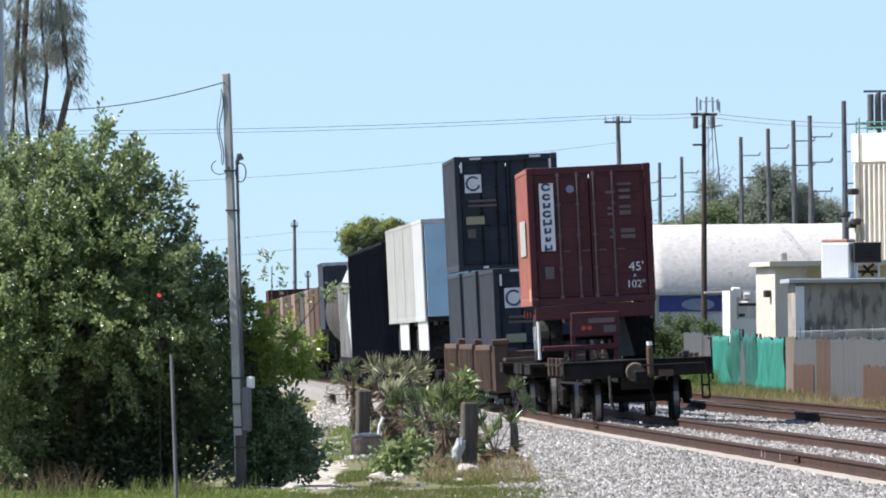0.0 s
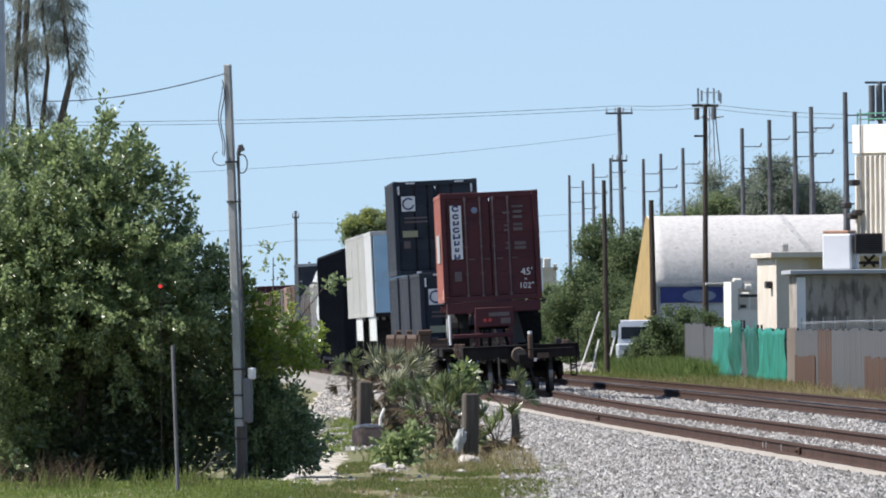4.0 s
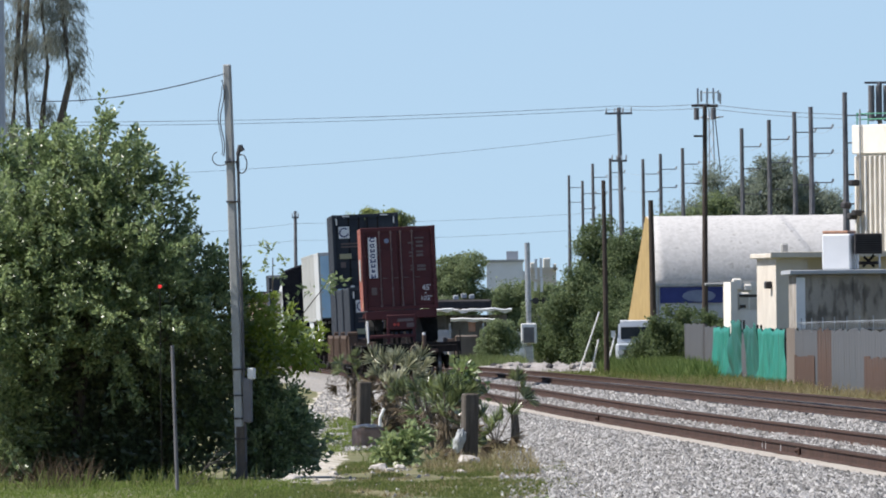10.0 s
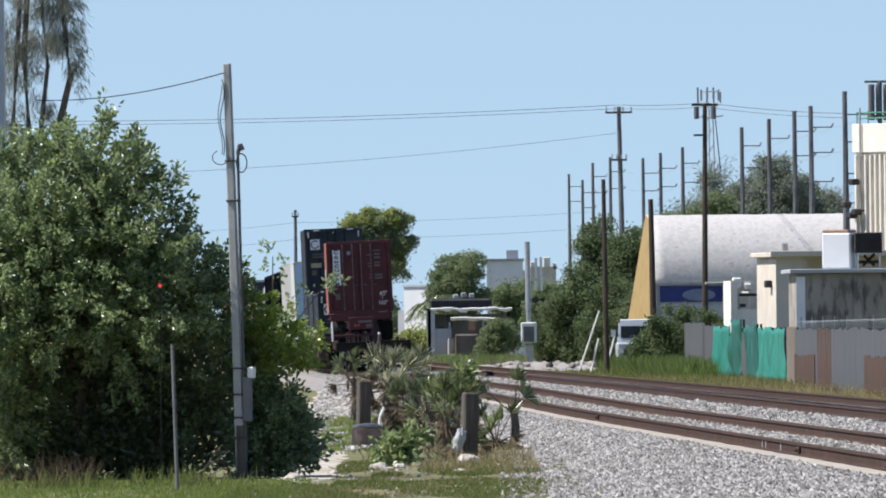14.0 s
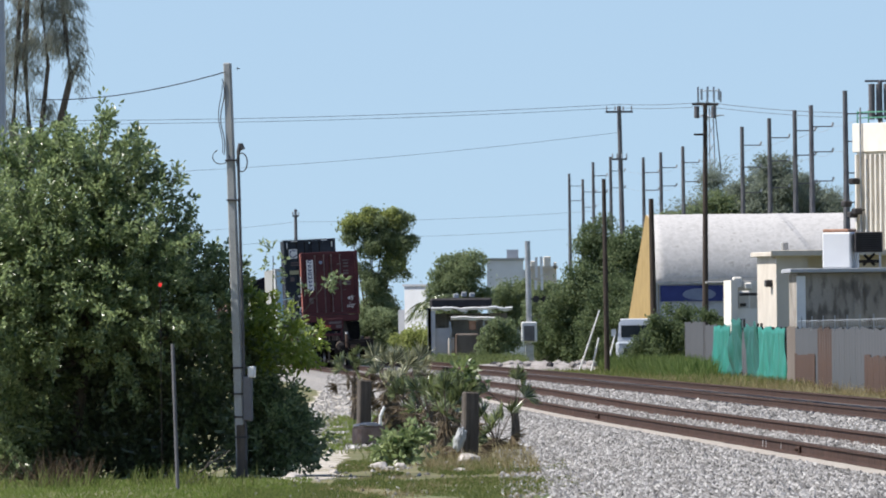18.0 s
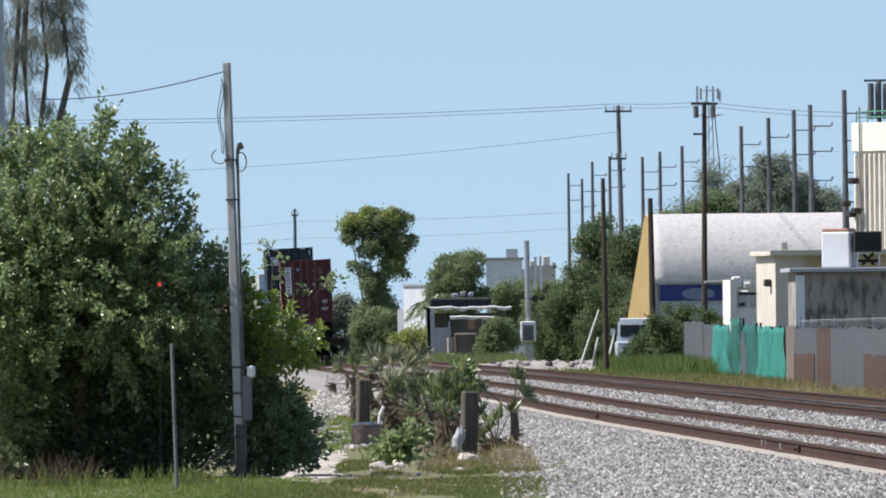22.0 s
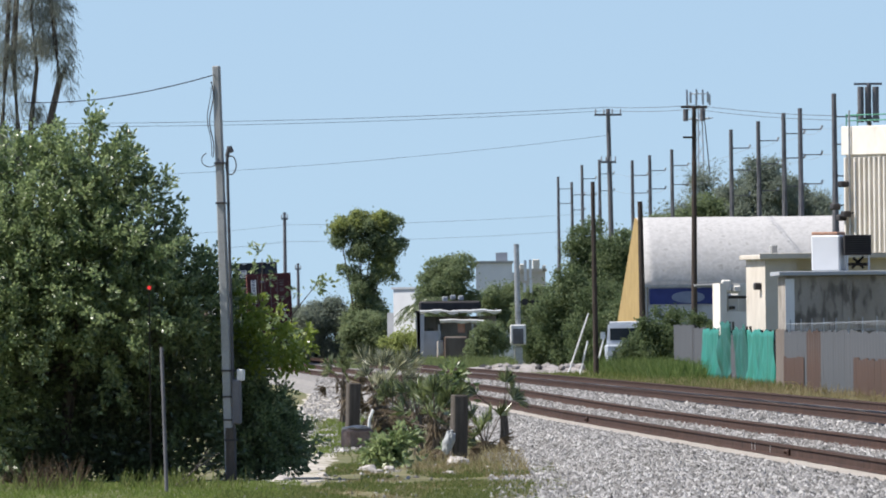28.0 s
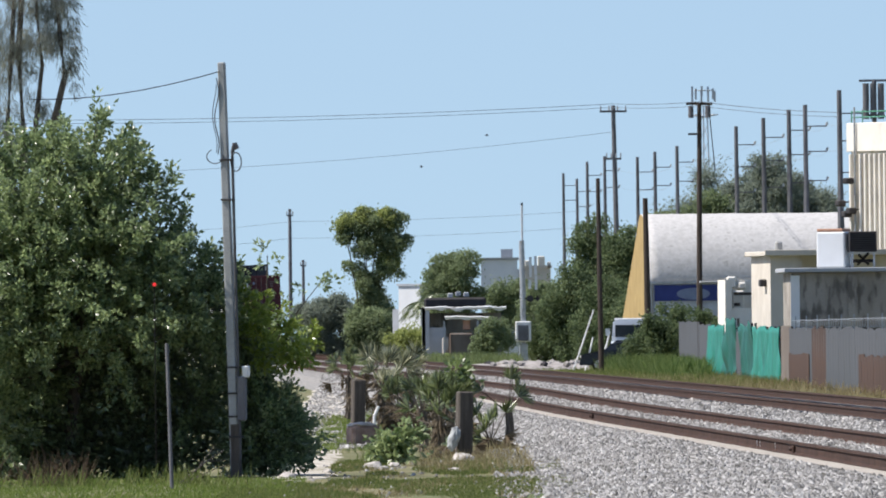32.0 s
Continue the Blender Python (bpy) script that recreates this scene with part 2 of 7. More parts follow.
M["palecream"] = surface("pale_cream_wall", (0.66, 0.62, 0.55), (0.78, 0.74, 0.67), 1.0, 0.9, bump=0.2, stain=(0.55, 0.50, 0.43), stain_scale=0.5, vary=0.04)
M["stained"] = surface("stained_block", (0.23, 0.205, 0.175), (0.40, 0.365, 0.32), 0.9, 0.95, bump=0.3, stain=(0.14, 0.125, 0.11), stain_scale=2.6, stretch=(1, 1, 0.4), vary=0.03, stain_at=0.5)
M["navyband"] = surface("navy_band", (0.02, 0.03, 0.13), (0.035, 0.05, 0.19), 1.5, 0.6, bump=0.05)
M["greywall"] = surface("grey_wall", (0.34, 0.36, 0.39), (0.45, 0.47, 0.50), 0.8, 0.85, bump=0.1, stain=(0.28, 0.29, 0.31))
M["sheet"] = surface("zinc_sheet", (0.048, 0.052, 0.060), (0.088, 0.092, 0.10), 0.5, 0.75, 0.0, bump=0.1, stain=(0.080, 0.054, 0.040), stain_scale=0.35, vary=0.03, stretch=(1, 0.5, 0.6), stain_at=0.58)
M["rustsheet"] = surface("rusted_sheet", (0.040, 0.024, 0.018), (0.078, 0.044, 0.032), 1.2, 0.85, 0.1, bump=0.2, stain=(0.085, 0.08, 0.08), stain_scale=0.5, vary=0.04, stretch=(1, 0.5, 0.5), stain_at=0.56)
M["greensheet"] = surface("green_tarp", (0.010, 0.14, 0.105), (0.022, 0.21, 0.16), 0.9, 0.55, bump=0.2, stain=(0.010, 0.10, 0.078), vary=0.05, stretch=(1, 1, 0.3))
M["darkgreen"] = surface("dark_green_tarp", (0.006, 0.06, 0.048), (0.012, 0.105, 0.082), 0.9, 0.6, bump=0.2, vary=0.1, stretch=(1, 1, 0.3))
M["brownsheet"] = surface("brown_sheet", (0.11, 0.09, 0.076), (0.17, 0.145, 0.125), 1.2, 0.85, bump=0.2, stain=(0.085, 0.058, 0.044), vary=0.1, stretch=(1, 1, 0.3))
M["darkbox"] = surface("dark_machine", (0.03, 0.028, 0.03), (0.065, 0.06, 0.06), 2, 0.6, 0.2, bump=0.1)
M["rubble"] = surface("pale_rock", (0.34, 0.31, 0.28), (0.52, 0.48, 0.44), 2.0, 0.95, bump=0.6, fine=14, stain=(0.25, 0.17, 0.12))
M["spoil"] = surface("grey_spoil", (0.20, 0.18, 0.17), (0.34, 0.32, 0.30), 2.0, 0.95, bump=0.6, fine=14, stain=(0.14, 0.11, 0.10))
M["carblue"] = surface("car_paint_dark", (0.012, 0.014, 0.02), (0.02, 0.023, 0.032), 1, 0.25, bump=0, vary=0, spec=0.5)
M["carpale"] = surface("car_paint_pale", (0.38, 0.42, 0.47), (0.46, 0.50, 0.55), 1, 0.35, bump=0, vary=0)
M["brick"] = surface("red_block", (0.18, 0.115, 0.09), (0.33, 0.24, 0.19), 5, 0.9, bump=0.4)
M["carwhite"] = surface("car_paint_white", (0.66, 0.67, 0.68), (0.74, 0.75, 0.76), 1, 0.25, bump=0, vary=0)
M["glass"] = surface("dark_glass", (0.02, 0.025, 0.03), (0.035, 0.04, 0.05), 1, 0.12, bump=0, vary=0)
M["greenrail"] = surface("green_paint", (0.05, 0.18, 0.12), (0.09, 0.26, 0.18), 3, 0.6, bump=0)
M["decal"] = surface("pale_blue_decal", (0.14, 0.17, 0.26), (0.20, 0.24, 0.33), 3, 0.6, bump=0)
M["orange"] = surface("clay_tile", (0.38, 0.20, 0.13), (0.50, 0.30, 0.21), 3, 0.8, bump=0.2)

lamp_red = bpy.data.materials.new("red_lamp_glow")
lamp_red.use_nodes = True
lamp_red.node_tree.nodes["Principled BSDF"].inputs["Base Color"].default_value = (0.5, 0.01, 0.01, 1)
lamp_red.node_tree.nodes["Principled BSDF"].inputs["Emission Color"].default_value = (1.0, 0.05, 0.05, 1)
lamp_red.node_tree.nodes["Principled BSDF"].inputs["Emission Strength"].default_value = 0.5
M["redlamp"] = lamp_red

# ---- building tools ----


def box(bm, c, size, bevel=0.0, turn=None):
    """A box by centre and size, its edges bevelled."""
    r = bmesh.ops.create_cube(bm, size=1.0, matrix=Matrix.Translation(c) @ (turn or Matrix()) @ Matrix.Diagonal((*size, 1)))
    if bevel:
        es = {e for v in r["verts"] for e in v.link_edges}
        bmesh.ops.bevel(bm, geom=list(es), offset=bevel, segments=1, affect="EDGES")


def rod(bm, a, b, r0, r1=None, n=8):
    """A tapered round bar from a to b."""
    a, b = Vector(a), Vector(b)
    d = b - a
    m = Matrix.Translation((a + b) / 2) @ d.to_track_quat("Z", "Y").to_matrix().to_4x4()
    bmesh.ops.create_cone(bm, cap_ends=True, segments=n, radius1=r0, radius2=r0 if r1 is None else r1, depth=d.length, matrix=m)


def part(name, bm, material, parent=None, label=""):
    """Links a bmesh as one mesh object under a thing or a part."""
    me = bpy.data.meshes.new(name)
    bm.to_mesh(me)
    bm.free()
    me.materials.append(M[material])
    ob = new(name, me)
    ob.parent = parent
    return tagged(ob, label) if label else ob


def boxes(name, items, material, parent=None, label="", bevel=0.0):
    """One part out of several boxes (centre, size)."""
    bm = bmesh.new()
    for c, s in items:
        box(bm, c, s, bevel)
    return part(name, bm, material, parent, label)


def each(name, items, material, parent=None, label="", bevel=0.0):
    """Several boxes, each a part of its own."""
    return [boxes(name, [it], material, parent, label, bevel) for it in items]


def rods(name, items, material, parent=None, label="", n=8):
    bm = bmesh.new()
    for it in items:
        rod(bm, *it, n=n)
    return part(name, bm, material, parent, label)


def thing(name, m, label, category, group="", kind=""):
    ob = new(name)
    ob.empty_display_size = 0.2
    ob.matrix_basis = m
    return tagged(ob, label, category, group, kind)


def raw(name, verts, faces, material, parent=None, label="", smooth=False):
    me = bpy.data.meshes.new(name)
    me.from_pydata(np.asarray(verts, dtype=float).reshape(-1, 3).tolist(), [], faces if isinstance(faces, list) else faces.tolist())
    me.materials.append(M[material])
    if smooth:
        me.shade_smooth()
    ob = new(name, me)
    ob.parent = parent
    return tagged(ob, label) if label else ob


def blades(name, base, ways, length, width, material, parent=None, label="", rng=None, bend=0.25, facing=None):
    """Many leaves or blades: each a folded rhomb from its base along its way, its upper side turned to facing where that is given."""
    rng = rng or np.random.default_rng(1)
    n = len(base)
    ways = ways / np.linalg.norm(ways, axis=1, keepdims=True)
    side = np.cross(ways, rng.normal(size=(n, 3)) if facing is None else facing + rng.normal(size=(n, 3)) * 0.4)
    side /= np.linalg.norm(side, axis=1, keepdims=True) + 1e-9
    up = np.cross(side, ways)
    length = np.broadcast_to(length, n)[:, None]
    width = np.broadcast_to(width, n)[:, None]
    mid = base + ways * length * 0.5 + up * width * bend
    v = np.stack([base, mid + side * width / 2, base + ways * length - up * width * bend, mid - side * width / 2], 1).reshape(-1, 3)
    i = np.arange(n)[:, None] * 4
    f = np.concatenate([i + np.array([0, 1, 2]), i + np.array([0, 2, 3])], 0)
    return raw(name, v, f, material, parent, label)


def crown(name, blobs, n, leaf, material, parent, seed, clumps=60, spread=0.22, aspect=0.5, down=0.0, label="", fill=0.5):
    """A crown of leaves in clumps scattered over and in a set of ellipsoids (x, y, z, rx, ry, rz)."""
    rng = np.random.default_rng(seed)
    blobs = np.array(blobs, float)
    vol = blobs[:, 3] * blobs[:, 5]
    pick = rng.choice(len(blobs), clumps, p=vol / vol.sum())
    d = rng.normal(size=(clumps, 3))
    d /= np.linalg.norm(d, axis=1, keepdims=True)
    rad = rng.random(clumps) ** fill
    cc = blobs[pick, :3] + d * blobs[pick, 3:] * rad[:, None]
    size = spread * (0.55 + 0.9 * rng.random(clumps))
    k = rng.integers(0, clumps, n)
    off = rng.normal(size=(n, 3)) * size[k][:, None] * np.array([1.0, 1.0, 0.75])
    base = cc[k] + off
    ways = off + rng.normal(size=(n, 3)) * spread * 0.9 + d[k] * spread * 0.4
    ways[:, 2] += spread * (0.25 - down)
    return blades(name, base, ways, leaf * (0.6 + 0.8 * rng.random(n)), leaf * aspect, material, parent, label, rng)


def lobed(name, blobs, n, leaf, material, parent, seed, lobes=60, size=0.5, aspect=0.6):
    """A crown of leafy lobes set over a set of ellipsoids: the leaves of a lobe lie over its dome and face outwards, some fill the core."""
    rng = np.random.default_rng(seed)
    blobs = np.array(blobs, float)
    area = blobs[:, 3] * blobs[:, 5]
    pick = rng.choice(len(blobs), lobes, p=area / area.sum())
    d = rng.normal(size=(lobes, 3))
    d[:, 2] += 0.25
    d /= np.linalg.norm(d, axis=1, keepdims=True)
    centre = blobs[pick, :3] + d * blobs[pick, 3:] * (0.40 + 0.62 * rng.random((lobes, 1)))
    rad = size * np.minimum(blobs[pick, 3], blobs[pick, 5]) * (0.35 + 0.85 * rng.random(lobes))
    k = rng.choice(lobes, n, p=rad ** 2 / (rad ** 2).sum())
    o = rng.normal(size=(n, 3)) + np.array([0, 0, 0.35])
    o /= np.linalg.norm(o, axis=1, keepdims=True)
    base = centre[k] + o * rad[k][:, None] * (0.55 + 0.5 * rng.random((n, 1)) ** 0.6) * np.array([1, 1, 0.8])
    base += rng.normal(size=(n, 3)) * leaf * 0.45
    inside = rng.random(n) < 0.26
    own = rng.choice(len(blobs), n, p=area / area.sum())
    base[inside] = (blobs[own, :3] + rng.normal(size=(n, 3)) * blobs[own, 3:] * 0.38)[inside]
    ways = np.cross(o, rng.normal(size=(n, 3))) + o * 0.25 + np.array([0, 0, -0.2])
    return blades(name, base, ways, leaf * (0.6 + 0.8 * rng.random(n)), leaf * aspect, material, parent, "", rng, facing=o)


def sprays(name, blobs, n, per, leaf, material, parent, seed, reach=0.5, width=0.06, aspect=0.5, lift=0.35, shell=0.35, front=False):
    """Leafy branch tips: n twigs growing outwards from a set of ellipsoids, each with small leaves set close round it."""
    r = np.random.default_rng(seed)
    blobs = np.array(blobs, float)
    area = blobs[:, 3] * blobs[:, 5]
    pick = r.choice(len(blobs), n, p=area / area.sum())
    d = r.normal(size=(n, 3))
    if front:
        d[:, 1] = -np.abs(d[:, 1])
    d /= np.linalg.norm(d, axis=1, keepdims=True)
    root = blobs[pick, :3] + d * blobs[pick, 3:] * (1 - shell * r.random((n, 1)))
    way = d + r.normal(size=(n, 3)) * 0.35 + np.array([0, 0, lift])
    way /= np.linalg.norm(way, axis=1, keepdims=True)
    long = reach * (0.4 + 0.8 * r.random((n, 1)))
    k = np.repeat(np.arange(n), per)
    u = r.random((n * per, 1)) ** 0.7
    around = r.normal(size=(n * per, 3))
    around /= np.linalg.norm(around, axis=1, keepdims=True)
    base = root[k] + way[k] * long[k] * u + around * width * (0.4 + 0.8 * r.random((n * per, 1)))
    ways = around * 0.9 + way[k] * 0.8 + np.array([0, 0, 0.1])
    return blades(name, base, ways, leaf * (0.6 + 0.7 * r.random(n * per)), leaf * aspect, material, parent, "", r, facing=d[k] * 0.6 + np.array([0, 0, 0.6]))


def limbs(name, paths, material, parent, n=7):
    """Trunks and branches: each path is a list of (x, y, z, radius)."""
    v, f = [], []
    for p in paths:
        k = len(v)
        for i, q in enumerate(p):
            d = Vector(p[min(i + 1, len(p) - 1)][:3]) - Vector(p[max(i - 1, 0)][:3])
            turn = d.to_track_quat("Z", "Y")
            for j in range(n):
                a = 6.2832 * j / n
                v.append(Vector(q[:3]) + turn @ Vector((math.cos(a) * q[3], math.sin(a) * q[3], 0)))
        for i in range(len(p) - 1):
            for j in range(n):
                f.append((k + i * n + j, k + i * n + (j + 1) % n, k + (i + 1) * n + (j + 1) % n, k + (i + 1) * n + j))
        f.append(tuple(k + j for j in reversed(range(n))))
        f.append(tuple(k + (len(p) - 1) * n + j for j in range(n)))
    return raw(name, [tuple(q) for q in v], f, material, parent)


def sagging(name, a, b, sag, r, material="wire", label="black overhead wire sagging between poles", parent=None, steps=24):
    """A wire from a to b with its sag."""
    pts = []
    for i in range(steps + 1):
        u = i / steps
        p = Vector(a).lerp(Vector(b), u)
        pts.append((p.x, p.y, p.z - sag * 4 * u * (1 - u), r))
    ob = limbs(name, [pts], material, parent, 5)
    if not parent:
        tagged(ob, label, "wire", "overhead wires")
    return ob

# ---- ground, tracks ----


def near_track(y):
    return 3.26 - 0.01987 * (y - 355)


def far_track(y):
    return 8.66 - 0.01772 * (y - 355) - 6e-6 * np.maximum(0.0, y - 560.0) ** 2


GROUND = -0.45


def rise(y):
    """The nearer track climbs a hand's breadth as it runs away."""
    u = np.clip((y - 330.0) / 130.0, 0.0, 1.0)
    return 0.09 * u * u * (3 - 2 * u)


CANT = math.tan(radians(2.1))
FAR_CANT = 0.047


def bed_edge(y):
    """How far the stone shoulder spreads on the open side; it narrows up the line."""
    return np.clip(5.1 - 0.022 * (y - 204), 3.2, 5.1)


def bed(y):
    """The cross-section of the stone bed under both tracks at y: (x, z)."""
    a, b = near_track(y), far_track(y)
    e, h = bed_edge(y), rise(y)
    return [(a - e, GROUND - 0.06), (a - e * 0.72, -0.37 + h * 0.6), (a - 2.0, -0.27 + h), (a - 1.3, -0.20 - 1.3 * CANT + h), (a + 1.3, -0.20 + 1.3 * CANT + h), (a + 2.0, -0.20 + h),
            (b - 2.0, -0.26), (b - 1.3, -0.225 - 1.3 * FAR_CANT), (b + 1.3, -0.225 + 1.3 * FAR_CANT), (b + 2.1, -0.30), (b + 3.6, GROUND - 0.06)]


def bed_z(x, y):
    p = bed(y)
    return np.interp(x, [q[0] for q in p], [q[1] for q in p])


rng = np.random.default_rng(7)
gx = np.concatenate([[-2500, -600, -150, -60, -30], np.arange(-20, 41, 2.0), [60, 150, 600, 2500]])
gy = np.concatenate([[-400, -60, 0, 60, 120, 170], np.arange(190, 460, 6.0), np.arange(460, 1300, 40.0), [1400, 1600, 2000, 2800, 4500]])
gv = [(x, y, GROUND + (0.03 * noise.noise((x * 0.3, y * 0.1, 0)) if 190 < y < 460 and abs(x) < 40 else 0)) for y in gy for x in gx]
w = len(gx)
gf = [(j * w + i, j * w + i + 1, (j + 1) * w + i + 1, (j + 1) * w + i) for j in range(len(gy) - 1) for i in range(w - 1)]
tagged(raw("ground", gv, gf, "soil"), "flat sandy ground with patchy grass beside the railway", "ground", kind="structure")

by = np.concatenate([np.arange(120, 420, 3.0), np.arange(420, 2400, 30.0)])
bv = [(x, y, z + (0.018 * noise.noise((x * 2, y * 0.9, 3)))) for y in by for x, z in bed(y)]
w = 11
bf = [(j * w + i, j * w + i + 1, (j + 1) * w + i + 1, (j + 1) * w + i) for j in range(len(by) - 1) for i in range(w - 1)]
tagged(raw("track_bed", bv, bf, "ballast"), "grey crushed stone bed under two railway tracks", "track bed", kind="structure")


def stones(name, n, y0, y1, lo, hi, size, label, seed, power=1.6, material="stone"):
    """Loose broken stones lying on the bed between two lines beside the track."""
    r = np.random.default_rng(seed)
    y = y0 + (y1 - y0) * r.random(n) ** power
    x = lo(y) + (hi(y) - lo(y)) * r.random(n)
    z = np.array([bed_z(a, b) for a, b in zip(x, y)])
    z = np.maximum(z, GROUND)
    oct6 = np.array([(1, 0, 0), (-1, 0, 0), (0, 1, 0), (0, -1, 0), (0, 0, 1), (0, 0, -1)], float)
    tri = np.array([(0, 2, 4), (2, 1, 4), (1, 3, 4), (3, 0, 4), (2, 0, 5), (1, 2, 5), (3, 1, 5), (0, 3, 5)])
    sc = size * (0.45 + 0.8 * r.random((n, 1, 1))) * (0.7 + 0.6 * r.random((n, 6, 1)))
    v = oct6[None] * sc
    ang = r.random(n) * 6.283
    ca, sa = np.cos(ang)[:, None], np.sin(ang)[:, None]
    v = np.stack([v[:, :, 0] * ca - v[:, :, 1] * sa, v[:, :, 0] * sa + v[:, :, 1] * ca, v[:, :, 2] * 0.8], 2)
    v[:, :, 2] += (r.random((n, 1)) - 0.3) * v[:, :, 0]
    v += np.stack([x, y, z + size * 0.15], 1)[:, None, :]
    f = (np.arange(n)[:, None, None] * 6 + tri[None]).reshape(-1, 3)
    ob = raw(name, v.reshape(-1, 3), f, material)
    return tagged(ob, label, "gravel", kind="stuff")


stones("ballast_stones", 60000, 162, 470, lambda y: near_track(y) - bed_edge(y) + 0.1, lambda y: near_track(y) - 1.2, 0.053, "loose grey crushed stone on the track shoulder", 3)
stones("strewn_stones", 900, 200, 290, lambda y: near_track(y) - bed_edge(y) - 0.5, lambda y: near_track(y) - bed_edge(y) + 0.2, 0.04, "grey stones strewn from the track shoulder into the grass", 9, 1.0)
stones("ballast_stones", 16000, 190, 520, lambda y: near_track(y) - 0.66, lambda y: near_track(y) + 0.66, 0.055, "grey crushed stone between the rails", 4)
stones("ballast_stones", 24000, 200, 680, lambda y: near_track(y) + 0.85, lambda y: far_track(y) - 0.85, 0.062, "grey crushed stone between the two tracks", 5)

stones("path_stones", 5200, 290, 720, lambda y: -2.6 - 0.0046 * (y - 228), lambda y: -0.6 - 0.0036 * (y - 228), 0.055, "pale stones strewn over a sandy track", 6, 1.2)
stones("grass_stones", 260, 204, 264, lambda y: -2.6 + 0 * y, lambda y: near_track(y) - bed_edge(y) + 0.2, 0.035, "pale stones lying in thin grass", 8, 1.0)

# pale fine gravel swept along the foot of the nearer rail
fy = np.arange(190, 620, 4.0)
fv, ff = [], []
for j, y in enumerate(fy):
    for u in (-1.16, -1.05, -0.95, -0.86):
        x = near_track(y) + u + 0.05 * noise.noise((u, y * 0.2, 0))
        fv.append((x, y, bed_z(x, y) + 0.03))
for j in range(len(fy) - 1):
    for i in range(3):
        k = j * 4 + i
        ff.append((k, k + 1, k + 5, k + 4))
tagged(raw("gravel_strip", fv, ff, "tan"), "pale tan fine gravel along the foot of a rail", "gravel", kind="structure")


def rail(line, off, tilt, label, climb=0.0):
    """One steel rail: base flange, web and head, laid along a track."""
    prof = [(-0.075, 0.0), (0.075, 0.0), (0.07, 0.018), (0.012, 0.035), (0.012, 0.13), (0.037, 0.142), (0.037, 0.172), (0.028, 0.18), (-0.028, 0.18), (-0.037, 0.172), (-0.037, 0.142), (-0.012, 0.13), (-0.012, 0.035), (-0.07, 0.018)]
    ys = np.arange(120, 2300, 20.0)
    n = len(prof)
    v = [(line(y) + off + px, y, pz - 0.18 + off * tilt + climb * rise(y)) for y in ys for px, pz in prof]
    f = [(j * n + i, j * n + (i + 1) % n, (j + 1) * n + (i + 1) % n, (j + 1) * n + i) for j in range(len(ys) - 1) for i in range(n)]
    ob = tagged(raw("rail", v, f, "rail"), label, "rail", "railway rails", "structure")
    hv = [(line(y) + off + px, y, pz + off * tilt + climb * rise(y)) for y in ys for px, pz in ((-0.026, 0.002), (0.026, 0.002))]
    raw("running_surface", hv, [(2 * j, 2 * j + 1, 2 * j + 3, 2 * j + 2) for j in range(len(ys) - 1)], "railhead", ob, "worn bare steel top of the rail")
    return ob


near_left = rail(near_track, -0.7525, CANT, "rust-brown steel rail of the nearer track", 1.0)
rail(near_track, 0.7525, CANT, "rust-brown steel rail of the nearer track", 1.0)
rail(far_track, -0.7525, FAR_CANT, "rust-brown steel rail of the second track")
rail(far_track, 0.7525, FAR_CANT, "rust-brown steel rail of the second track")

# joint bars and white paint marks on the near rail
for y in (234.0, 330.0):
    x = near_track(y) - 0.7525
    jb = boxes("joint_bar", [((x - 0.028, y, -0.105 - 0.7525 * CANT), (0.035, 1.1, 0.10))], "rail", near_left, "bolted joint bar", 0.01)
    for k in range(4):
        rods("bolt", [((x - 0.045, y - 0.42 + k * 0.28, -0.105 - 0.7525 * CANT), (x - 0.075, y - 0.42 + k * 0.28, -0.105 - 0.7525 * CANT), 0.022)], "rail", jb, n=6)
for y in (240.5, 246.0, 247.2):
    x = near_track(y) - 0.7525
    boxes("paint_mark", [((x - 0.016, y, -0.10 - 0.7525 * CANT), (0.006, 0.12, 0.10))], "label", near_left, "white paint mark on the rail")

# ---- train ----
# Places along the train are metres from the rear face of the red container.
SPEED, START = 23.5, 355.0
TRAIN = []                       # (thing, place along the train, turn in its own frame)
HEADING = math.degrees(math.atan(0.01987))


def on_track(s, m=Matrix()):
    y = START + s
    return pose(near_track(y), y, rise(y), 0, -2.1, HEADING) @ m


def rolling(name, s, z, label, category, group="", yaw=0.0):
    m = pose(0, 0, z, 0, 0, yaw)
    ob = thing(name, on_track(s, m), label, category, group)
    TRAIN.append((ob, s, m))
    return ob


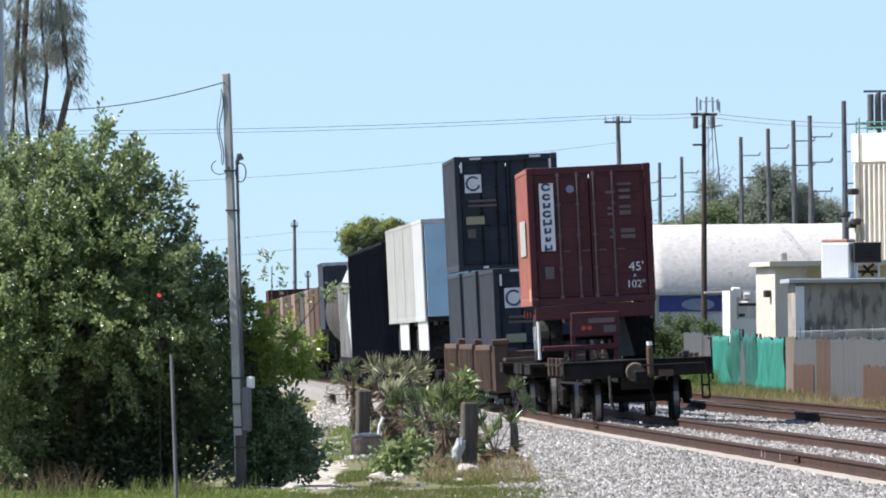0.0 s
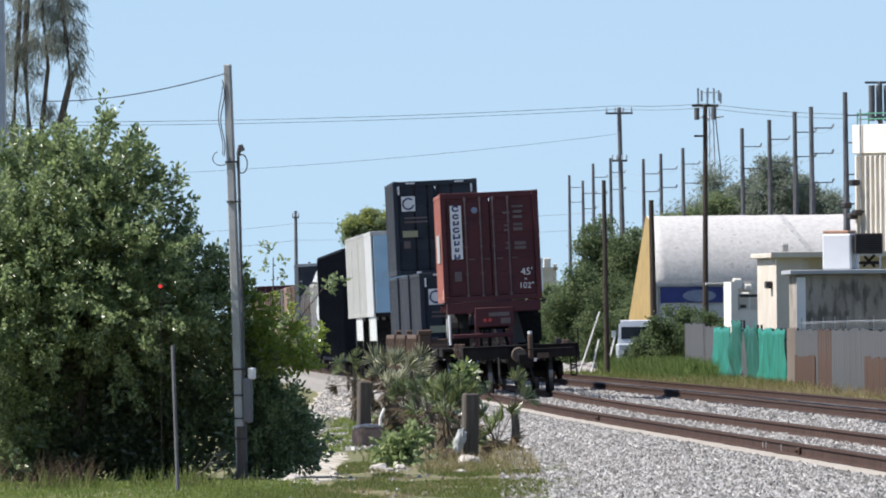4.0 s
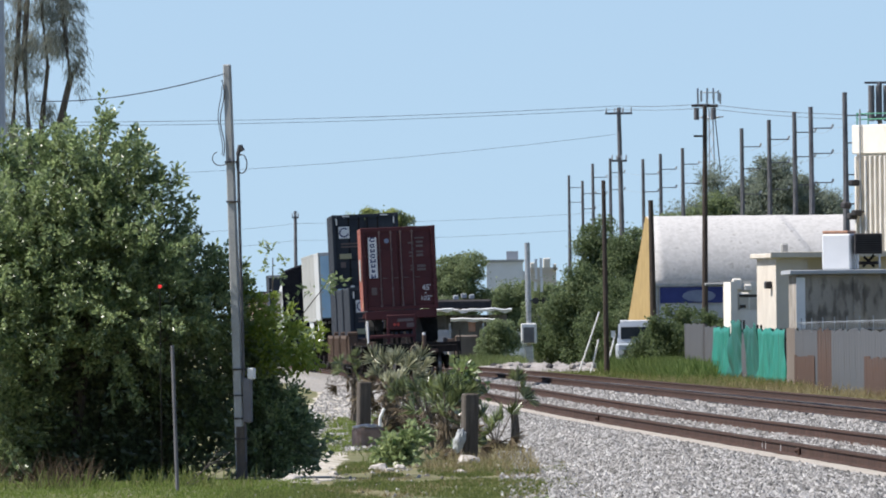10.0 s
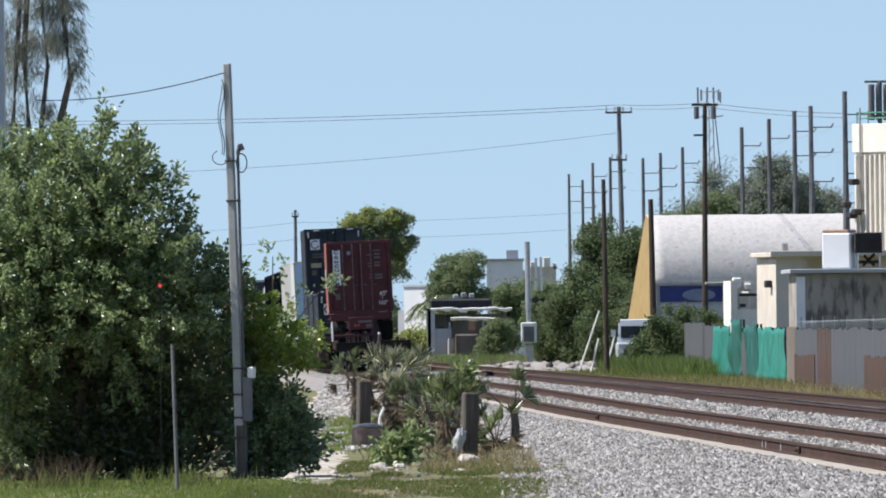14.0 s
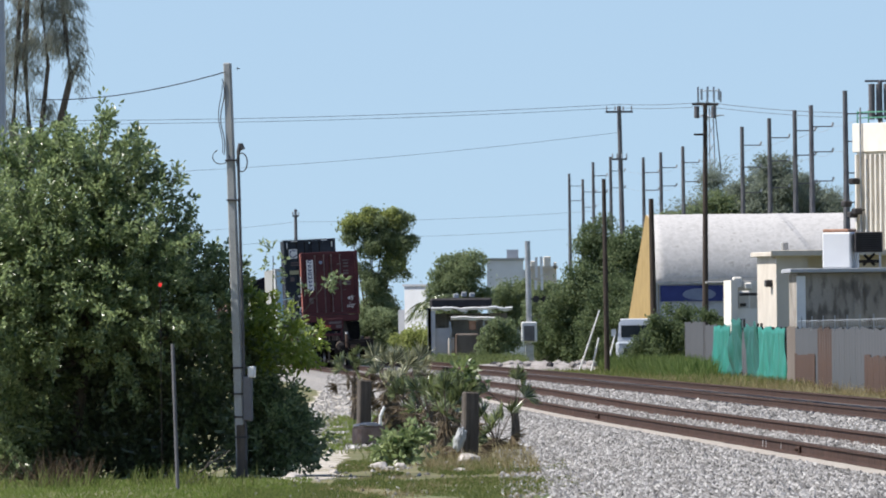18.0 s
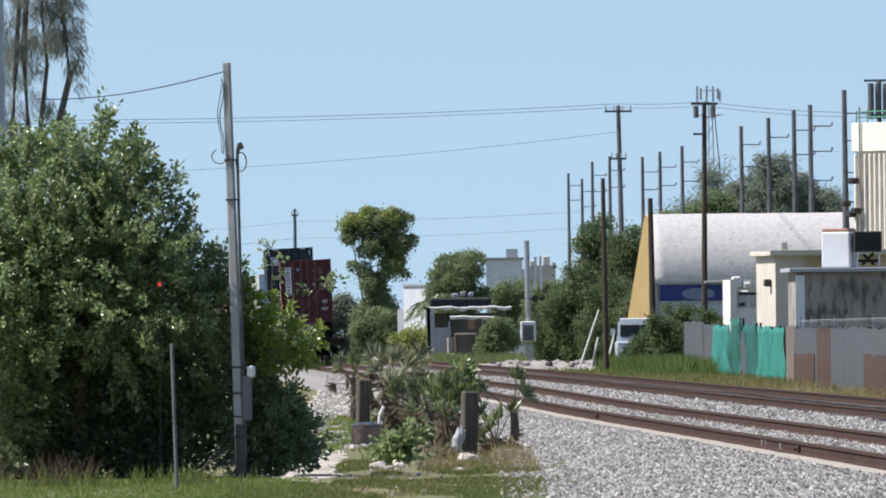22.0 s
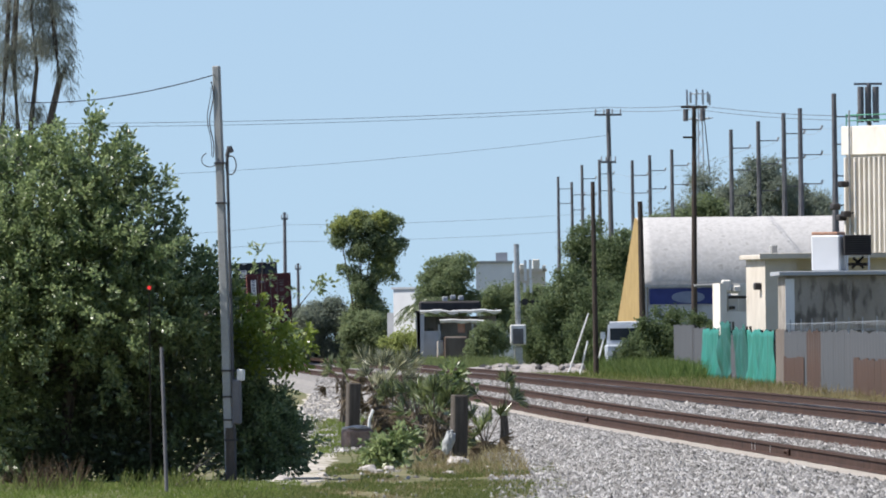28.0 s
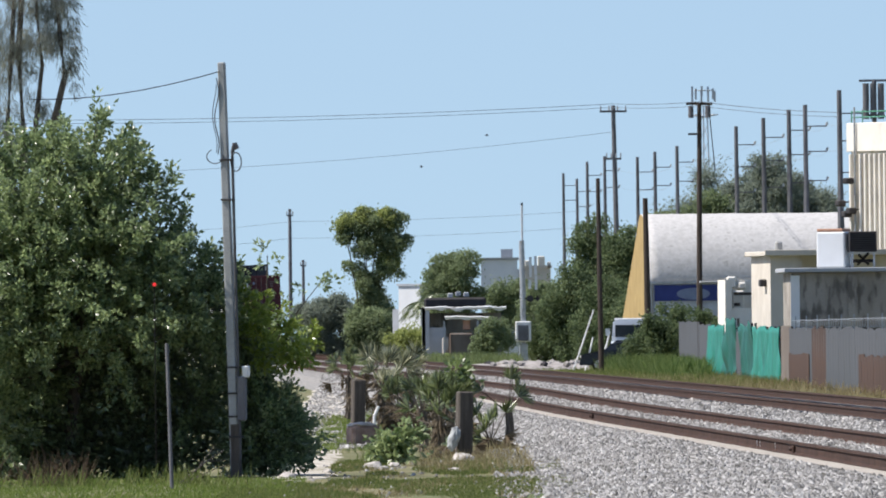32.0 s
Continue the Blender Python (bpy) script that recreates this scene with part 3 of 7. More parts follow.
def truck(parent, y):
    """A two-axle bogie: side frames, bolster, four wheels, two axles."""
    bm = bmesh.new()
    for sx in (-1, 1):
        x = sx * 1.0
        box(bm, (x, y, 0.62), (0.14, 1.15, 0.16), 0.03)
        for dy in (-0.9, 0.9):
            box(bm, (x, y + dy, 0.5), (0.16, 0.34, 0.30), 0.04)
            box(bm, (x, y + dy * 0.62, 0.55), (0.12, 0.5, 0.12), 0.02)
        box(bm, (x, y, 0.33), (0.12, 1.0, 0.10), 0.02)
        for dy in (-0.18, 0, 0.18):
            rod(bm, (x, y + dy, 0.36), (x, y + dy, 0.58), 0.06, n=8)
    box(bm, (0, y, 0.62), (2.2, 0.36, 0.26), 0.04)
    tr = part("truck", bm, "steel", parent)
    for dy in (-0.86, 0.86):
        for sx in (-1, 1):
            bm = bmesh.new()
            x = sx * 0.76
            rod(bm, (x - 0.065, y + dy, 0.43), (x + 0.065, y + dy, 0.43), 0.43, 0.425, 28)
            rod(bm, (x - sx * 0.075 - 0.015, y + dy, 0.43), (x - sx * 0.075 + 0.015, y + dy, 0.43), 0.455, n=28)
            rod(bm, (x - 0.1, y + dy, 0.43), (x + 0.1, y + dy, 0.43), 0.11, n=12)
            part("wheel", bm, "steel", tr)
            # Bright treads on the rear axle only; the other is kept dark as shaded.
            if dy < 0:
                rods("wheel_tread", [((x - 0.05, y + dy, 0.43), (x + 0.05, y + dy, 0.43), 0.4315)], "bright", tr, "bright worn wheel tread", 28)
        rods("axle", [((-0.7, y + dy, 0.43), (0.7, y + dy, 0.43), 0.08)], "steel", tr)
    return tr


def coupler(parent, y, sign):
    bm = bmesh.new()
    box(bm, (0, y + sign * 0.25, 0.85), (0.16, 0.6, 0.18), 0.03)
    box(bm, (0.03, y + sign * 0.6, 0.85), (0.28, 0.22, 0.28), 0.05)
    rod(bm, (0.2, y + sign * 0.5, 0.7), (0.3, y + sign * 0.62, 0.25), 0.025)
    part("coupler", bm, "steel", parent)


def flat_platform(s, length, deck=1.18, rear_end=False, trucks=(2.2,), label="dark steel flat car platform with worn deck", rich=False, apron=((0.2, 17.0),)):
    """A flat platform: deck, side sills, cross bearers, end plates, bogies."""
    car = rolling("flat_car", s, 0, label, "railway car", "cars of the train")
    boxes("centre_sill", [((0, length / 2, deck - 0.30), (0.62, length, 0.56))], "steel", car, bevel=0.03)
    wide = ((0.0, 3.0),) if rear_end else apron
    for y0, y1 in wide:
        boxes("deck", [((0, (y0 + y1) / 2, deck - 0.04), (2.86, y1 - y0, 0.08))], "steel", car, bevel=0.01)
        k = max(2, int((y1 - y0) / 1.4))
        for i in range(k):
            boxes("cross_bearer", [((0, y0 + 0.3 + i * (y1 - y0 - 0.6) / (k - 1), deck - 0.18), (2.66, 0.12, 0.2))], "steel", car, bevel=0.01)
        for sx in (-1, 1):
            boxes("deck_edge", [((sx * 1.40, (y0 + y1) / 2, deck - 0.12), (0.06, y1 - y0, 0.2))], "steel", car, bevel=0.01)
    for y in trucks:
        truck(car, y)
    if rear_end:
        boxes("end_beam", [((0, 0.07, deck - 0.17), (2.9, 0.14, 0.34))], "steel", car, bevel=0.02)
        coupler(car, 0, -1)
        # brake stand, hand brake wheel, grab irons and steps
        boxes("brake_stand", [((0.25, -0.02, deck - 0.05), (0.13, 0.12, 0.62))], "brownpaint", car, "brown rusted brake stand", 0.04)
        rods("brake_stand_cap", [((0.25, -0.02, deck + 0.26), (0.25, -0.02, deck + 0.34), 0.055)], "label", car, "pale cap of the brake stand")
        bm = bmesh.new()
        bmesh.ops.create_cone(bm, cap_ends=True, segments=24, radius1=0.19, radius2=0.16, depth=0.09, matrix=pose(-0.05, -0.1, deck - 0.24, 90))
        part("brake_drum", bm, "tie", car, "round dark brown cover below the deck")
        bm = bmesh.new()
        rod(bm, (1.45, 0.05, deck - 0.45), (1.45, 0.05, deck + 0.35), 0.018)
        rod(bm, (1.45, 0.05, deck + 0.35), (1.40, 0.25, deck + 0.35), 0.018)
        part("grab_iron", bm, "steel", car)
        bm = bmesh.new()
        for x in (1.24, 1.38):
            rod(bm, (x, 0.1, deck - 0.3), (x, 0.1, deck - 0.80), 0.02)
        for z in (0.55, 0.80):
            rod(bm, (1.24, 0.1, deck - z), (1.38, 0.1, deck - z), 0.02)
        part("step_ladder", bm, "steel", car)
        bm = bmesh.new()
        rod(bm, (-0.55, 0.0, deck - 0.3), (-0.55, -0.18, deck - 0.75), 0.03)
        rod(bm, (-0.55, -0.18, deck - 0.75), (-0.5, -0.2, deck - 0.95), 0.035)
        part("brake_hose", bm, "tyre", car, "black rubber brake hose")
        # brake gear hung below the deck
        rods("train_pipe", [((-1.05, 0.2, deck - 0.42), (-1.05, 17.5, deck - 0.42), 0.03)], "brownpaint", car, "rusty brake pipe below the deck")
        rods("brake_cylinder", [((-0.5, 4.4, deck - 0.55), (-0.5, 5.2, deck - 0.55), 0.2)], "steel", car, n=16)
        rods("air_tank", [((0.75, 4.0, deck - 0.5), (0.75, 5.6, deck - 0.5), 0.24)], "steel", car, n=16)
        for yy in (3.4, 6.2, 9.0, 11.8, 14.4):
            boxes("pipe_hanger", [((-1.05, yy, deck - 0.3), (0.05, 0.05, 0.3))], "steel", car)
        for yy in (5.0, 8.0, 11.0, 14.0):
            boxes("outrigger", [((0, yy, deck - 0.22), (2.6, 0.16, 0.22))], "steel", car, bevel=0.02)
            for sx in (-1, 1):
                boxes("stake_pocket", [((sx * 1.32, yy, deck - 0.1), (0.10, 0.2, 0.36))], "brownpaint", car, "rust-brown stake pocket", 0.015)
        for sx in (-1, 1):
            boxes("side_walk", [((sx * 1.12, 10.2, deck - 0.06), (0.45, 14.2, 0.05))], "steel", car, bevel=0.01)
        boxes("hose_bracket", [((0.55, -0.03, deck - 0.28), (0.3, 0.08, 0.14))], "brownpaint", car, bevel=0.02)
        rods("uncoupling_lever", [((0.1, -0.12, deck - 0.12), (1.3, -0.12, deck - 0.12), 0.016), ((1.3, -0.12, deck - 0.12), (1.36, -0.14, deck - 0.42), 0.016)], "steel", car)
        boxes("marker_lamp", [((0.95, 0.3, deck + 0.07), (0.14, 0.14, 0.14))], "darkbox", car, bevel=0.02)
    if rich:
        for yy, hz in rich:
            bm = bmesh.new()
            for sx in (-0.45, 0.45):
                rod(bm, (sx, yy, deck), (sx * 0.5, yy + 0.9, deck + hz), 0.05)
            box(bm, (0, yy + 0.9, deck + hz), (0.9, 0.6, 0.08), 0.02)
            rod(bm, (0, yy + 2.0, deck), (0, yy + 1.0, deck + hz), 0.05)
            part("trailer_hitch", bm, "steel", car, "dark folding trailer hitch")
    return car


def container(name, s, z, length, colour, side, label, logo=None, high=2.9, detail=True, yaw=0.0):
    """A steel box container: ribbed sides, roof, door end with lock rods, corner posts and castings."""
    w = 2.60
    c = rolling(name, s, z, label, "container", "containers on the train", yaw)
    # ribbed sides, as a folded sheet
    step = 0.28
    k = int(length / step)
    prof = []
    for i in range(k):
        y = 0.08 + i * (length - 0.16) / k
        d = (length - 0.16) / k
        prof += [(y, 0.0), (y + d * 0.3, 0.0), (y + d * 0.5, 0.036), (y + d * 0.8, 0.036)]
    prof.append((length - 0.08, 0.0))
    for sx in (-1, 1):
        v = [(sx * (w / 2 - 0.012 - dx), y, zz) for y, dx in prof for zz in (0.14, high - 0.1)]
        f = [(2 * i, 2 * i + 1, 2 * i + 3, 2 * i + 2) for i in range(len(prof) - 1)]
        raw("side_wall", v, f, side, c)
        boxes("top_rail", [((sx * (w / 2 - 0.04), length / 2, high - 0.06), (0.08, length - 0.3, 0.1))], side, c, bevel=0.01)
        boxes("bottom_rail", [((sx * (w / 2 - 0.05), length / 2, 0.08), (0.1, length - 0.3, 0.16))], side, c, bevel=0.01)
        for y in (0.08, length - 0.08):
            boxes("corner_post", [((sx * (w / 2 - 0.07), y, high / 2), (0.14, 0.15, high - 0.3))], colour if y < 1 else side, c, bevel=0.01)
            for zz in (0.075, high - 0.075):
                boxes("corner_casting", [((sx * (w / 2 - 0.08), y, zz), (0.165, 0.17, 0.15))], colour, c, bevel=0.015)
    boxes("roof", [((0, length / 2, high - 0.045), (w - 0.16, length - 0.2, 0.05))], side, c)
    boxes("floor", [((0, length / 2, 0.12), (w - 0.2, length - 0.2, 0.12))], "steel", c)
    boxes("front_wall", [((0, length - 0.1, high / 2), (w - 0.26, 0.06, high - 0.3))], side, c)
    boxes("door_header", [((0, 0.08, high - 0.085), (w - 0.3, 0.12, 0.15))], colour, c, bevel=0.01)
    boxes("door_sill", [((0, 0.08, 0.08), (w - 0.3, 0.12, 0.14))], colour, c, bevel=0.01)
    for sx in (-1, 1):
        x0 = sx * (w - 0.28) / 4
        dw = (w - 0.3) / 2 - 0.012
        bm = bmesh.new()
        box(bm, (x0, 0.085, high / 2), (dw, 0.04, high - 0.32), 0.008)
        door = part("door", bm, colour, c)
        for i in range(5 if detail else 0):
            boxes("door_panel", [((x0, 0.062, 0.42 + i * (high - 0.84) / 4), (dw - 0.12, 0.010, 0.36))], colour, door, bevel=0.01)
        for dx in ((-0.07, 0.33) if sx < 0 else (-0.49, -0.09)):
            bm = bmesh.new()
            rod(bm, (x0 + dx, 0.03, 0.12), (x0 + dx, 0.03, high - 0.12), 0.021, n=8)
            for zz in (0.16, 0.75, 1.45, 2.1, high - 0.18):
                box(bm, (x0 + dx, 0.04, zz), (0.09, 0.04, 0.06), 0.008)
            box(bm, (x0 + dx + 0.14, 0.022, 1.12), (0.16, 0.015, 0.03), 0.004)
            part("lock_rod", bm, "redrod" if colour == "red" else "steel", door)
        if detail:
            for i in range(4):
                boxes("hinge", [((sx * (w / 2 - 0.15), 0.015, 0.35 + i * (high - 0.7) / 3), (0.10, 0.02, 0.07))], colour, door)
    return c


def flat_mark(name, parent, x, z, sx, sz, material="mark", y=0.012, label=""):
    return boxes(name, [((x, y, z), (sx, 0.012, sz))], material, parent, label)


def lettering(text, parent, x, z, size, material, y=0.008):
    cu = bpy.data.curves.new("lettering", "FONT")
    cu.body, cu.size, cu.extrude, cu.align_x = text, size, 0.002, "CENTER"
    tmp = bpy.data.objects.new("lettering", cu)
    me = bpy.data.meshes.new_from_object(tmp)
    bpy.data.objects.remove(tmp)
    me.materials.clear()
    me.materials.append(M[material])
    ob = new("lettering", me)
    ob.parent = parent
    ob.matrix_basis = pose(x, y, z, 90)
    return tagged(ob, "painted white lettering")


M["redrod"] = surface("red_rod", (0.10, 0.07, 0.07), (0.15, 0.11, 0.11), 3, 0.5, bump=0)


def chassis(s, z, length, colour="red", label="dark red skeletal trailer chassis under the container"):
    """A road chassis: rails, cross members, rear bumper with plate and lamps, tandem axles, landing legs."""
    c = rolling("trailer_chassis", s, z, label, "trailer", "trailers on the train")
    bm = bmesh.new()
    for sx in (-0.48, 0.48):
        box(bm, (sx, length / 2, 0.98), (0.12, length - 0.1, 0.34), 0.015)
    for i in range(6):
        box(bm, (0, 0.4 + i * (length - 0.8) / 5, 1.02), (2.3, 0.14, 0.18), 0.015)
    part("frame", bm, colour, c)
    boxes("rear_bolster", [((0, 0.1, 1.03), (2.5, 0.2, 0.30))], colour, c, bevel=0.02)
    bm = bmesh.new()
    box(bm, (-0.48, 0.02, 0.35), (0.10, 0.1, 0.95), 0.015)
    box(bm, (0.42, 0.02, 0.35), (0.10, 0.1, 0.95), 0.015)
    box(bm, (-0.32, 0.0, 0.28), (1.62, 0.1, 0.12), 0.02)
    part("bumper", bm, colour, c, "dark red rear bumper")
    boxes("lamp_panel", [((0.0, -0.01, 0.76), (1.02, 0.06, 0.52))], colour, c, bevel=0.02)
    boxes("plate", [((0.13, -0.055, 0.83), (0.55, 0.012, 0.10))], "mark", c, "pale plate with unreadable marks")
    boxes("plate", [((0.30, -0.055, 0.65), (0.26, 0.012, 0.15))], "mark", c, "pale plate with unreadable marks")
    for sx in (-0.25, -0.12):
        rods("tail_lamp", [((sx, -0.05, 0.68), (sx, -0.03, 0.68), 0.05)], "redmark", c, "red tail lamp", 12)
        each("mud_flap", [((0.95, 0.9, 0.45), (0.62, 0.02, 0.75))], "tyre", c, "black rubber mud flap")
    raw("bent_flap", [(0.50, 0.55, 1.0), (0.60, 0.55, 1.0), (0.82, 0.5, 0.05), (0.44, 0.5, 0.05), (0.50, 0.58, 1.0), (0.60, 0.58, 1.0), (0.82, 0.53, 0.05), (0.44, 0.53, 0.05)],
        [[0, 1, 2, 3], [7, 6, 5, 4], [0, 4, 5, 1], [1, 5, 6, 2], [2, 6, 7, 3], [3, 7, 4, 0]], "greypaint", c, "grey dusty bent flap")
    rods("corner_stand", [((-1.19, 0.12, 0.06), (-1.19, 0.12, 0.86), 0.035)], "label", c, "pale worn corner stand")
    for y in (1.7, 3.0):
        for sx in (-1, 1):
            bm = bmesh.new()
            for dx in (0.78, 1.08):
                rod(bm, (sx * dx - 0.13, y, 0.5), (sx * dx + 0.13, y, 0.5), 0.5, n=20)
            wh = part("wheel", bm, "tyre", c, "black rubber tyre")
            rods("rim", [((sx * 1.16, y, 0.5), (sx * 1.22, y, 0.5), 0.27)], "galv", wh, n=16)
        rods("axle", [((-1.0, y, 0.5), (1.0, y, 0.5), 0.07)], "steel", c)
    for sx in (-0.7, 0.7):
        boxes("landing_leg", [((sx, length - 2.8, 0.55), (0.12, 0.12, 1.0)), ((sx, length - 2.8, 0.06), (0.28, 0.28, 0.07))], "steel", c)
    return c


def van_trailer(s, z, length, side, rear, label, high=2.75, skirt=False):
    """A box trailer: side panels with seams, rear doors, roof, underframe, wheels, landing legs."""
    w = 2.64
    c = rolling("van_trailer", s, z, label, "trailer", "trailers on the train")
    b = 1.22
    for sx in (-1, 1):
        k = int(length / 1.22)
        for i in range(k):
            d = length / k
            boxes("side_panel", [((sx * (w / 2 - 0.03), (i + 0.5) * d, b + high / 2), (0.05, d - 0.012, high - 0.2))], side, c)
        boxes("top_rail", [((sx * (w / 2 - 0.03), length / 2, b + high - 0.05), (0.07, length, 0.1))], side, c, bevel=0.01)
        boxes("bottom_rail", [((sx * (w / 2 - 0.03), length / 2, b + 0.06), (0.07, length, 0.14))], side, c, bevel=0.01)
    boxes("roof", [((0, length / 2, b + high - 0.02), (w - 0.1, length - 0.02, 0.04))], "white", c)
    boxes("floor", [((0, length / 2, b + 0.08), (w - 0.12, length - 0.02, 0.14))], "steel", c)
    boxes("front_wall", [((0, length - 0.04, b + high / 2), (w - 0.14, 0.05, high - 0.2))], side, c)
    for sx in (-1, 1):
        door = boxes("door", [((sx * 0.63, 0.02, b + high / 2), (1.2, 0.05, high - 0.24))], rear, c, bevel=0.01)
        rods("lock_rod", [((sx * 0.3, -0.02, b + 0.1), (sx * 0.3, -0.02, b + high - 0.12), 0.02)], "galv", door)
        for zz in (0.5, 1.2, 1.9):
            boxes("hinge", [((sx * 1.2, -0.012, b + zz), (0.12, 0.02, 0.06))], "galv", door)
    boxes("door_header", [((0, 0.02, b + high - 0.07), (w, 0.08, 0.14))], "galv", c, bevel=0.01)
    bm = bmesh.new()
    for sx in (-0.45, 0.45):
        box(bm, (sx, 2.6, 1.1), (0.12, 4.6, 0.22), 0.01)
        box(bm, (sx * 1.2, 0.05, 0.75), (0.1, 0.1, 0.75), 0.01)
    box(bm, (0, 0.05, 0.42), (2.2, 0.1, 0.1), 0.01)
    part("underframe", bm, "steel", c)
    for y in (1.9, 3.2):
        for sx in (-1, 1):
            bm = bmesh.new()
            for dx in (0.8, 1.1):
                rod(bm, (sx * dx - 0.13, y, 0.5), (sx * dx + 0.13, y, 0.5), 0.5, n=18)
            part("wheel", bm, "tyre", c)
        rods("axle", [((-1.0, y, 0.5), (1.0, y, 0.5), 0.07)], "steel", c)
    each("mud_flap", [((-0.9, 1.2, 0.62), (0.6, 0.02, 0.95)), ((0.9, 1.2, 0.62), (0.6, 0.02, 0.95))], "tyre", c)
    for sx in (-0.8, 0.8):
        boxes("landing_leg", [((sx, length - 3, 0.6), (0.12, 0.12, 1.2))], "galv", c)
    if skirt:
        for sx in (-1, 1):
            boxes("side_skirt", [((sx * 1.24, length / 2, 0.80), (0.04, length - 1.0, 0.82))], "carwhite", c, "clean white panel below the trailer floor", 0.015)
    return c


def well_platform(s, length, last=False):
    """A well car unit: deep side sills with posts, end bulkheads, floor, bogies at the joints."""
    car = rolling("well_car", s, 0, "rust-brown well car with deep weathered side sills", "railway car", "cars of the train")
    y0, y1 = 3.2, length - 1.0
    for sx in (-1, 1):
        boxes("side_sill", [((sx * 1.42, (y0 + y1) / 2, 0.92), (0.07, y1 - y0, 0.95))], "brownpaint", car, bevel=0.015)
        boxes("top_chord", [((sx * 1.42, (y0 + y1) / 2, 1.44), (0.16, y1 - y0, 0.12))], "brownpaint", car, bevel=0.015)
        k = 9
        for i in range(k):
            boxes("side_post", [((sx * 1.48, y0 + 0.15 + i * (y1 - y0 - 0.3) / (k - 1), 0.92), (0.08, 0.16, 0.95))], "brownpaint", car, bevel=0.012)
        boxes("end_post", [((sx * 1.25, y0 - 0.12, 0.95), (0.36, 0.22, 1.1))], "brownpaint", car, "rust-brown end post", 0.04)
        boxes("end_post_cap", [((sx * 1.25, y0 - 0.12, 1.56), (0.40, 0.26, 0.14))], "brownpaint", car, "worn cap of the end post", 0.03)
    boxes("floor", [((0, (y0 + y1) / 2, 0.3), (2.7, y1 - y0, 0.08))], "steel", car)
    each("end_bulkhead", [((0, y0 - 0.05, 0.9), (2.5, 0.12, 0.9)), ((0, y1 + 0.05, 0.9), (2.5, 0.12, 0.9))], "brownpaint", car, bevel=0.02)
    each("draft_sill", [((0, 1.4, 0.95), (0.5, 3.4, 0.4)), ((0, length - 0.4, 0.95), (0.5, 1.2, 0.4))], "steel", car, bevel=0.02)
    boxes("end_platform", [((0, 1.5, 1.16), (2.4, 2.6, 0.06))], "brownpaint", car)
    truck(car, 1.3)
    if last:
        truck(car, length - 0.2)
    return car


def spine_platform(s, length, deck):
    """A spine car unit: one deep centre sill, wheel aprons near the rear, a hitch near the front, bogie at the joint."""
    car = rolling("spine_car", s, 0, "dark steel spine car with wheel aprons", "railway car", "cars of the train")
    boxes("centre_sill", [((0, length / 2, deck - 0.3), (0.55, length, 0.55))], "steel", car, bevel=0.03)
    boxes("wheel_apron", [((0, 3.6, deck - 0.03), (2.7, 4.6, 0.06))], "steel", car, bevel=0.01)
    for y in (1.6, 3.6, 5.6):
        boxes("apron_bearer", [((0, y, deck - 0.14), (2.5, 0.1, 0.18))], "steel", car)
    boxes("hitch_stand", [((0, length - 2.6, deck + 0.45), (0.9, 0.5, 0.9))], "steel", car, bevel=0.06)
    truck(car, 0.6)
    return car


# tail: three joined flat platforms, the middle one loaded
flat_platform(-27.0, 17.9, 1.18, True, (2.3, 16.9), "dark steel spine car platform, empty, at the tail of the train")
flat_platform(-8.9, 17.6, 1.12, False, (16.6,), "dark steel spine car platform under a red container", [(13.6, 1.0)], ((8.6, 13.2), (15.5, 17.4)))
flat_platform(8.9, 18.0, 1.12, False, (17.0,), "dark steel spine car platform, empty, with a raised trailer hitch", [(6.5, 1.2)], ((0.4, 4.6), (15.0, 17.8)))
chassis(0.0, 1.14, 13.7)
# Door end takes the shaded red, the side walls the lit, faded red.
red = container("red_container", 0.0, 2.33, 13.716, "red", "litfadedred", "dark red 45-foot steel container, faded side coloured paler as sunlit, white markings", True, yaw=-0.4)
# white upright name board with blue shapes in place of letters
flat_mark("name_board", red, -0.90, 1.85, 0.30, 1.42, "label", 0.004, "white upright board with blue shapes")
for i, (wd, hh) in enumerate([(0.2, 0.15), (0.17, 0.12), (0.19, 0.12), (0.18, 0.13), (0.24, 0.14), (0.17, 0.13), (0.12, 0.11), (0.2, 0.14)]):
    z = 2.45 - i * 0.178 + (0.0 if i else 0.03)
    bm = bmesh.new()
    if i in (0, 1, 3):
        for k in range(14):
            a = 0.7 + k * 5.0 / 13
            box(bm, (-0.90 + math.cos(a) * wd * 0.4, -0.004, z + math.sin(a) * hh * 0.42), (0.045, 0.01, 0.04))
    else:
        box(bm, (-0.90 - wd * 0.3, -0.004, z), (0.05, 0.01, hh))
        box(bm, (-0.90 + wd * 0.1, -0.004, z - hh * 0.2), (wd * 0.6, 0.01, 0.045))
        box(bm, (-0.90 + wd * 0.3, -0.004, z + hh * 0.15), (0.045, 0.01, hh * 0.6))
    part("name_shape", bm, "bluemark", red, "blue shape on the name board")
rods("round_decal", [((-0.40, 0.0, 2.42), (-0.40, 0.012, 2.42), 0.085)], "decal", red, "round pale blue decal", 16)
